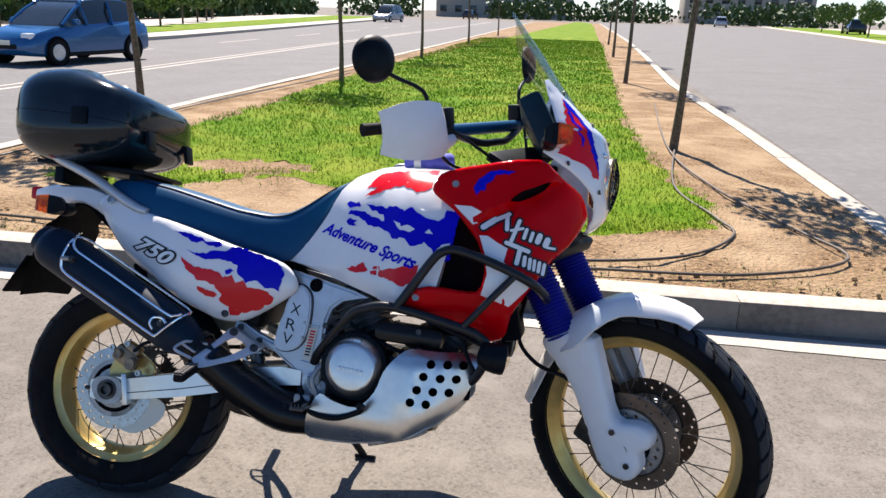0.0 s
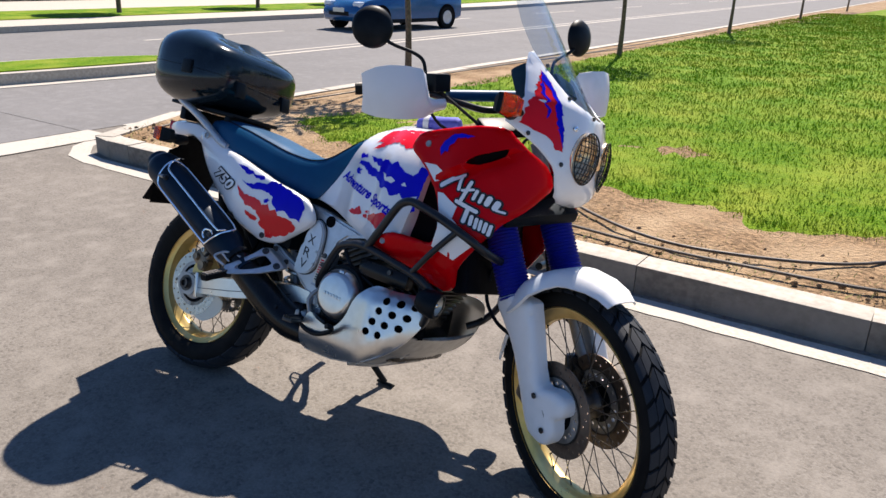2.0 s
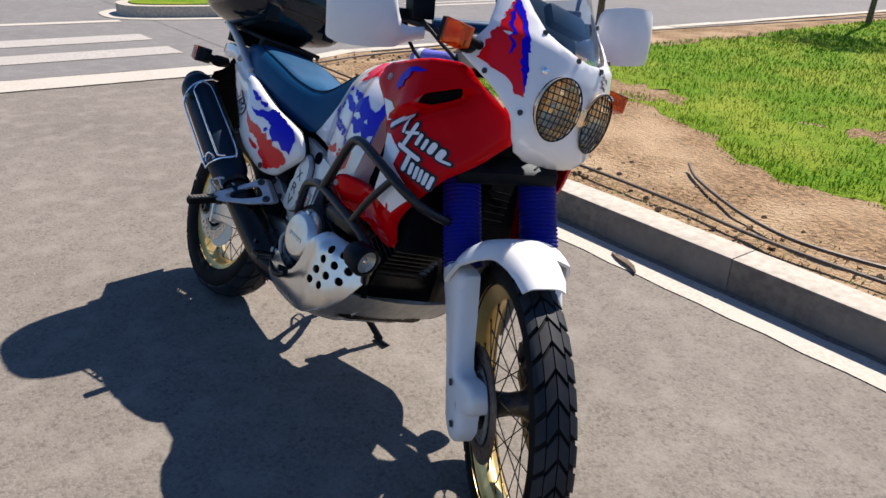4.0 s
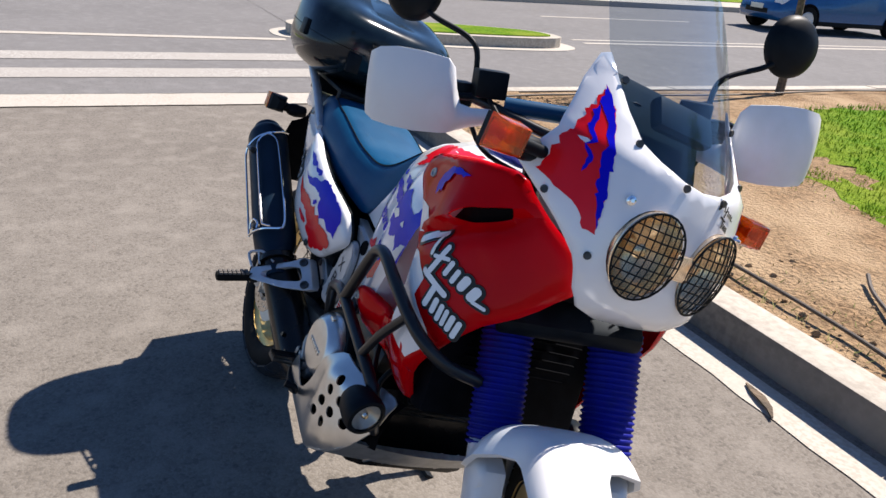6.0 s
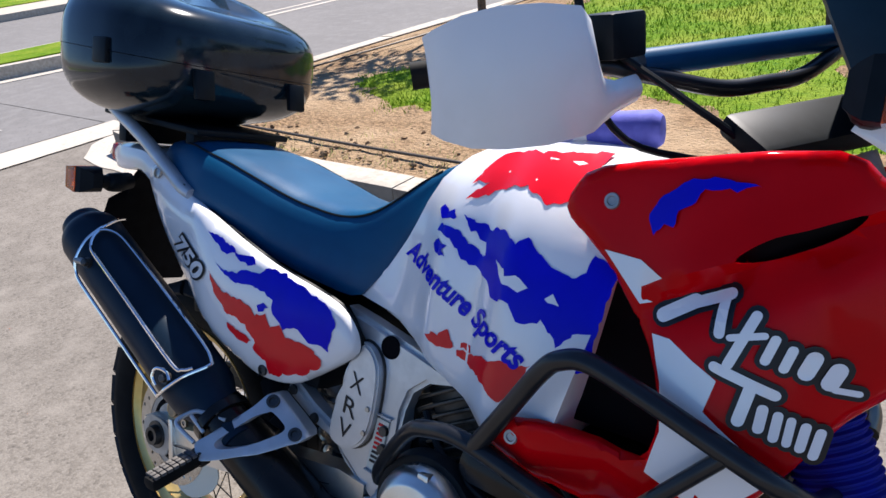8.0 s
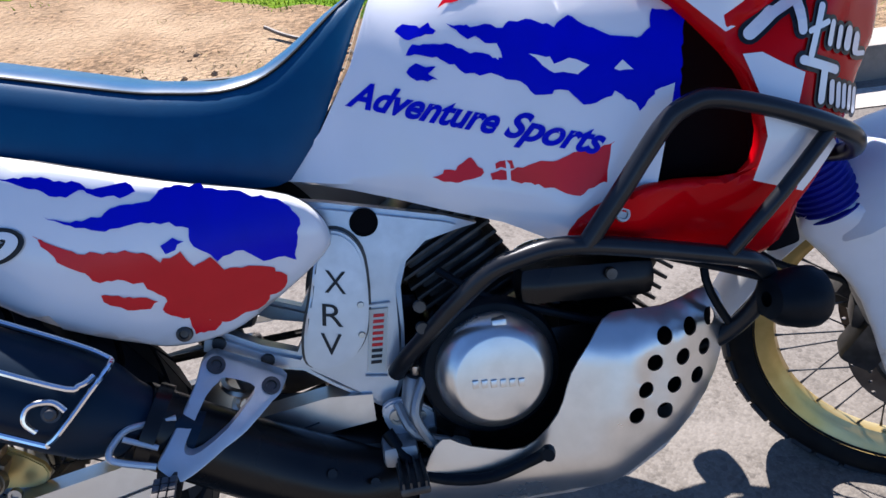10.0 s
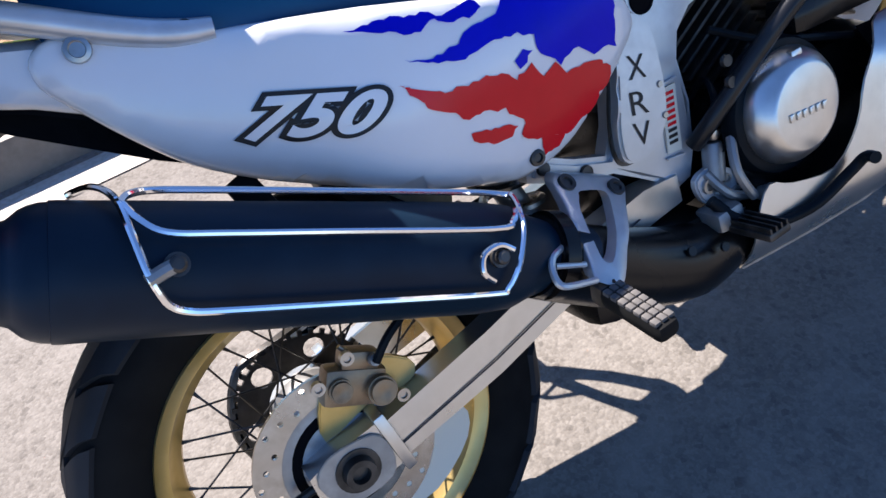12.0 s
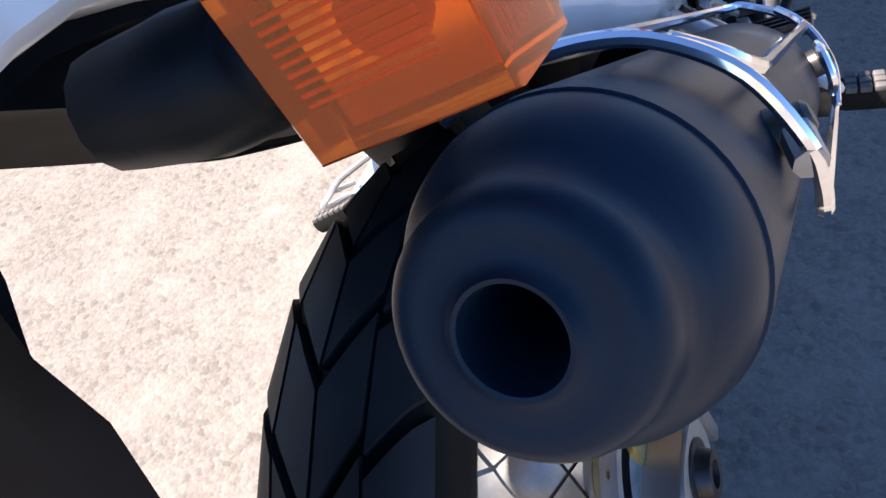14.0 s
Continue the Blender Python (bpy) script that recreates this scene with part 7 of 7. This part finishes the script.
part("instrument_panel", joined(block((1.215, 0, 1.195), (0.07, 0.25, 0.17), 0.02, (0, -28, 0)), block((1.265, 0.03, 1.245), (0.03, 0.14, 0.06), 0.012, (0, -35, 0))), DASH, bike, "black instrument housing behind the screen")
for y in (-0.05, 0.05):
    part("gauge", lathe([(0, 0.04), (0.01, 0.04), (0.012, 0.036), (0.008, 0.034), (0.008, 0)], (1.205, y, 1.215), (-0.8, 0, 0.6), 26), BLACK, bike, "round black dial")

# fork, fender and handlebar, turned to the right
LEG = Vector((math.sin(RAKE), 0, -math.cos(RAKE)))
for s in (-1, 1):
    top = Vector((1.29, s * 0.10, 0.78))
    fork = part("fork_leg", joined(tube([tuple(top - LEG * 0.30), tuple(top + LEG * 0.2)], 0.0215, 16, 1), tube([tuple(top + LEG * 0.18), tuple(top + LEG * 0.30), tuple(top + LEG * 0.49)], (0.030, 0.029, 0.030), 18, 1)), CASTING, bike, "grey telescopic fork leg", at=STEER)
    prof = []
    for k in range(23):
        prof += [(0.0105 * k, 0.0455 if k % 22 else 0.036), (0.0105 * k + 0.003, 0.0495), (0.0105 * k + 0.0055, 0.0495), (0.0105 * k + 0.0085, 0.0455)]
    part("gaiter", lathe(prof, top - LEG * 0.06, LEG, 30), BLUE_RUBBER, fork, "ribbed blue rubber fork gaiter")
    part("axle_clamp", joined(block((FRONT_AXLE.x - 0.02, s * 0.10, FRONT_AXLE.z - 0.01), (0.085, 0.05, 0.07), 0.015), lathe([(0, 0.02), (0.02, 0.018), (0.02, 0)], (FRONT_AXLE.x, s * 0.115, FRONT_AXLE.z), (0, s, 0), 18)), CASTING, fork)
    guard_out = rounded([(1.325, 0.600), (1.36, 0.640), (1.465, 0.640), (1.486, 0.61), (1.508, 0.54), (1.545, 0.425), (1.60, 0.418), (1.64, 0.40), (1.64, 0.36), (1.615, 0.34), (1.62, 0.30), (1.595, 0.262), (1.545, 0.262), (1.50, 0.295), (1.43, 0.47), (1.372, 0.545)], 3)
    guard = part("fork_guard", shell(guard_out, (lambda s: (lambda u, v, d: Vector((u, s * (0.142 - 0.5 * (max(0, abs((u - 1.37) - (0.61 - v) * 0.52) - 0.03)) ** 1.4 - d), v))))(s), 0.018, 0.03, 0.016), WHITE_MATT, fork, "white plastic fork guard")
    for x, z in ((1.588, 0.306), (1.545, 0.392)):
        part("guard_bolt", lathe([(0, 0.0085), (0.004, 0.008), (0.004, 0)], (x, s * 0.141, z), (0, s, 0), 12), DARK_STEEL, guard)
    part("caliper", joined(block((1.46, s * 0.088, 0.375), (0.06, 0.06, 0.10), 0.012, (0, 25, 0)), block((1.445, s * 0.075, 0.42), (0.04, 0.05, 0.05), 0.01)), DARK_STEEL, fork, "dark brake caliper")
    part("brake_hose", tube([(1.44, s * 0.09, 0.44), (1.40, s * 0.11, 0.50), (1.30, s * 0.12, 0.53), (1.24, s * 0.12, 0.60), (1.25, s * 0.09, 0.72)], 0.006, 8, 5), BLACK, fork)
part("fork_clamp", block((1.305, 0, 0.86), (0.09, 0.26, 0.04), 0.012, (0, 27, 0)), BLACK, bike, "black lower fork clamp", at=STEER)
part("fork_clamp", block((1.17, 0, 1.10), (0.08, 0.24, 0.03), 0.01, (0, 27, 0)), BLACK, bike, "black upper fork clamp", at=STEER)

rings = []
for (x, z), (nx, nz), w, drop in (((1.722, 0.697), (0.6, 0.8), 0.046, 0.018), ((1.69, 0.722), (0.42, 0.9), 0.054, 0.026), ((1.64, 0.738), (0.22, 0.97), 0.060, 0.034), ((1.56, 0.745), (0.0, 1.0), 0.066, 0.043), ((1.525, 0.741), (-0.10, 0.99), 0.074, 0.044), ((1.495, 0.734), (-0.18, 0.98), 0.098, 0.050), ((1.465, 0.724), (-0.25, 0.97), 0.135, 0.062), ((1.43, 0.708), (-0.3, 0.95), 0.146, 0.080), ((1.39, 0.685), (-0.4, 0.92), 0.147, 0.085), ((1.355, 0.652), (-0.52, 0.85), 0.142, 0.074), ((1.33, 0.622), (-0.65, 0.76), 0.112, 0.056), ((1.315, 0.60), (-0.72, 0.7), 0.084, 0.05), ((1.265, 0.52), (-0.88, 0.47), 0.072, 0.045), ((1.225, 0.43), (-0.95, 0.31), 0.066, 0.04), ((1.205, 0.385), (-0.96, 0.28), 0.06, 0.035)):
    out, inn = [], []
    for a in np.linspace(-1, 1, 21):
        d = drop * (abs(a) ** 4.0)
        out.append((x - nx * d, w * a * (1 + 0.04 * abs(a)), z - nz * d))
        inn.append((x - nx * (d + 0.004), w * a * 0.97, z - nz * (d + 0.004)))
    rings.append(out + list(reversed(inn)))
fender = part("front_fender", sections(rings), WHITE_MATT, bike, "white plastic front fender", at=STEER)
bar_line = [(0.965, -0.435, 1.203), (1.0, -0.34, 1.206), (1.035, -0.25, 1.200), (1.06, -0.16, 1.175), (1.08, -0.07, 1.150), (1.085, 0, 1.148)]
handlebar = part("handlebar", tube(bar_line + [(x, -y, z) for x, y, z in reversed(bar_line[:-1])], 0.0111, 12, 5), TUBE_BLACK, bike, "black braced handlebar turned to the right", at=STEER)
part("cross_brace", tube([(1.045, -0.17, 1.19), (1.055, 0.17, 1.19)], 0.018, 14, 1), VINYL, handlebar, "padded dark cross brace")
for s in (-1, 1):
    y = lambda v: s * v
    part("grip", tube([(0.962, y(0.442), 1.203), (0.985, y(0.38), 1.2055), (1.012, y(0.31), 1.2045)], (0.017, 0.016, 0.017), 14, 3), RUBBER, handlebar, "black rubber grip")
    part("switch_block", joined(block((1.026, y(0.265), 1.2), (0.05, 0.055, 0.05), 0.01, (0, 0, s * -16)), block((1.045, y(0.205), 1.228), (0.05, 0.065, 0.055), 0.006, (0, 0, s * -16))), BLACK, handlebar, "black switch gear and fluid reservoir")
    part("lever", tube([(1.055, y(0.24), 1.198), (1.068, y(0.30), 1.196), (1.055, y(0.38), 1.195), (1.035, y(0.43), 1.194)], (0.008, 0.007, 0.006, 0.007), 10, 4), BLACK, handlebar)
    arc = []
    for yy, zlo, zhi, x in ((0.195, 1.150, 1.182, 1.075), (0.235, 1.142, 1.180, 1.088), (0.258, 1.134, 1.186, 1.096), (0.268, 1.130, 1.215, 1.100), (0.276, 1.127, 1.252, 1.103), (0.29, 1.125, 1.268, 1.106), (0.34, 1.122, 1.275, 1.108), (0.39, 1.124, 1.276, 1.102), (0.425, 1.128, 1.270, 1.085), (0.445, 1.136, 1.258, 1.055), (0.45, 1.142, 1.25, 1.03)):
        mid, h = (zlo + zhi) / 2, (zhi - zlo) / 2
        front = [(x + 0.012 * (1 - t * t), y(yy), mid + h * t) for t in np.linspace(-1, 1, 9)]
        arc.append(front + [(p[0] - 0.004, p[1] * 0.994, p[2]) for p in reversed(front)])
    part("hand_guard", sections(arc), WHITE_MATT, handlebar, "white plastic hand guard")
    stem = part("mirror_stem", tube([(1.022, y(0.235), 1.225), (1.018, y(0.240), 1.285), (1.008, y(0.265), 1.312), (0.992, y(0.325), 1.335), (0.982, y(0.355), 1.35)], 0.0058, 10, 5), BLACK, handlebar)
    mc, mway = Vector((0.962, y(0.386), 1.386)), Vector((-1, s * -0.35, -0.05)).normalized()
    mirror = part("mirror", lathe([(-0.026, 0.0), (-0.024, 0.03), (-0.016, 0.052), (-0.004, 0.0615), (0.004, 0.0625), (0.007, 0.060), (0.007, 0.058)], mc, mway, 36, caps=False), BLACK, handlebar, "round black mirror")
    glass_bm = lathe([(0.0055, 0.0575), (0.006, 0.0)], mc, mway, 36)
    part("mirror_pane", glass_bm, MIRROR, handlebar, "mirror glass")
for k, pts in enumerate(([(1.03, -0.25, 1.19), (1.06, -0.20, 1.10), (1.10, -0.10, 1.06), (1.16, -0.04, 1.02)], [(1.03, 0.25, 1.19), (1.07, 0.2, 1.10), (1.11, 0.08, 1.05), (1.16, 0.03, 1.0)], [(1.05, -0.21, 1.21), (1.12, -0.16, 1.15), (1.17, -0.1, 1.08), (1.18, -0.08, 0.98)])):
    part("cable", tube(pts, 0.005, 8, 5), BLACK, handlebar, "black control cable")
for s in (-1, 1):
    part("indicator_stem", tube([(1.272, s * 0.27, 1.112), (1.265, s * 0.20, 1.11)], 0.011, 10, 1), BLACK, bike, "short black stalk")
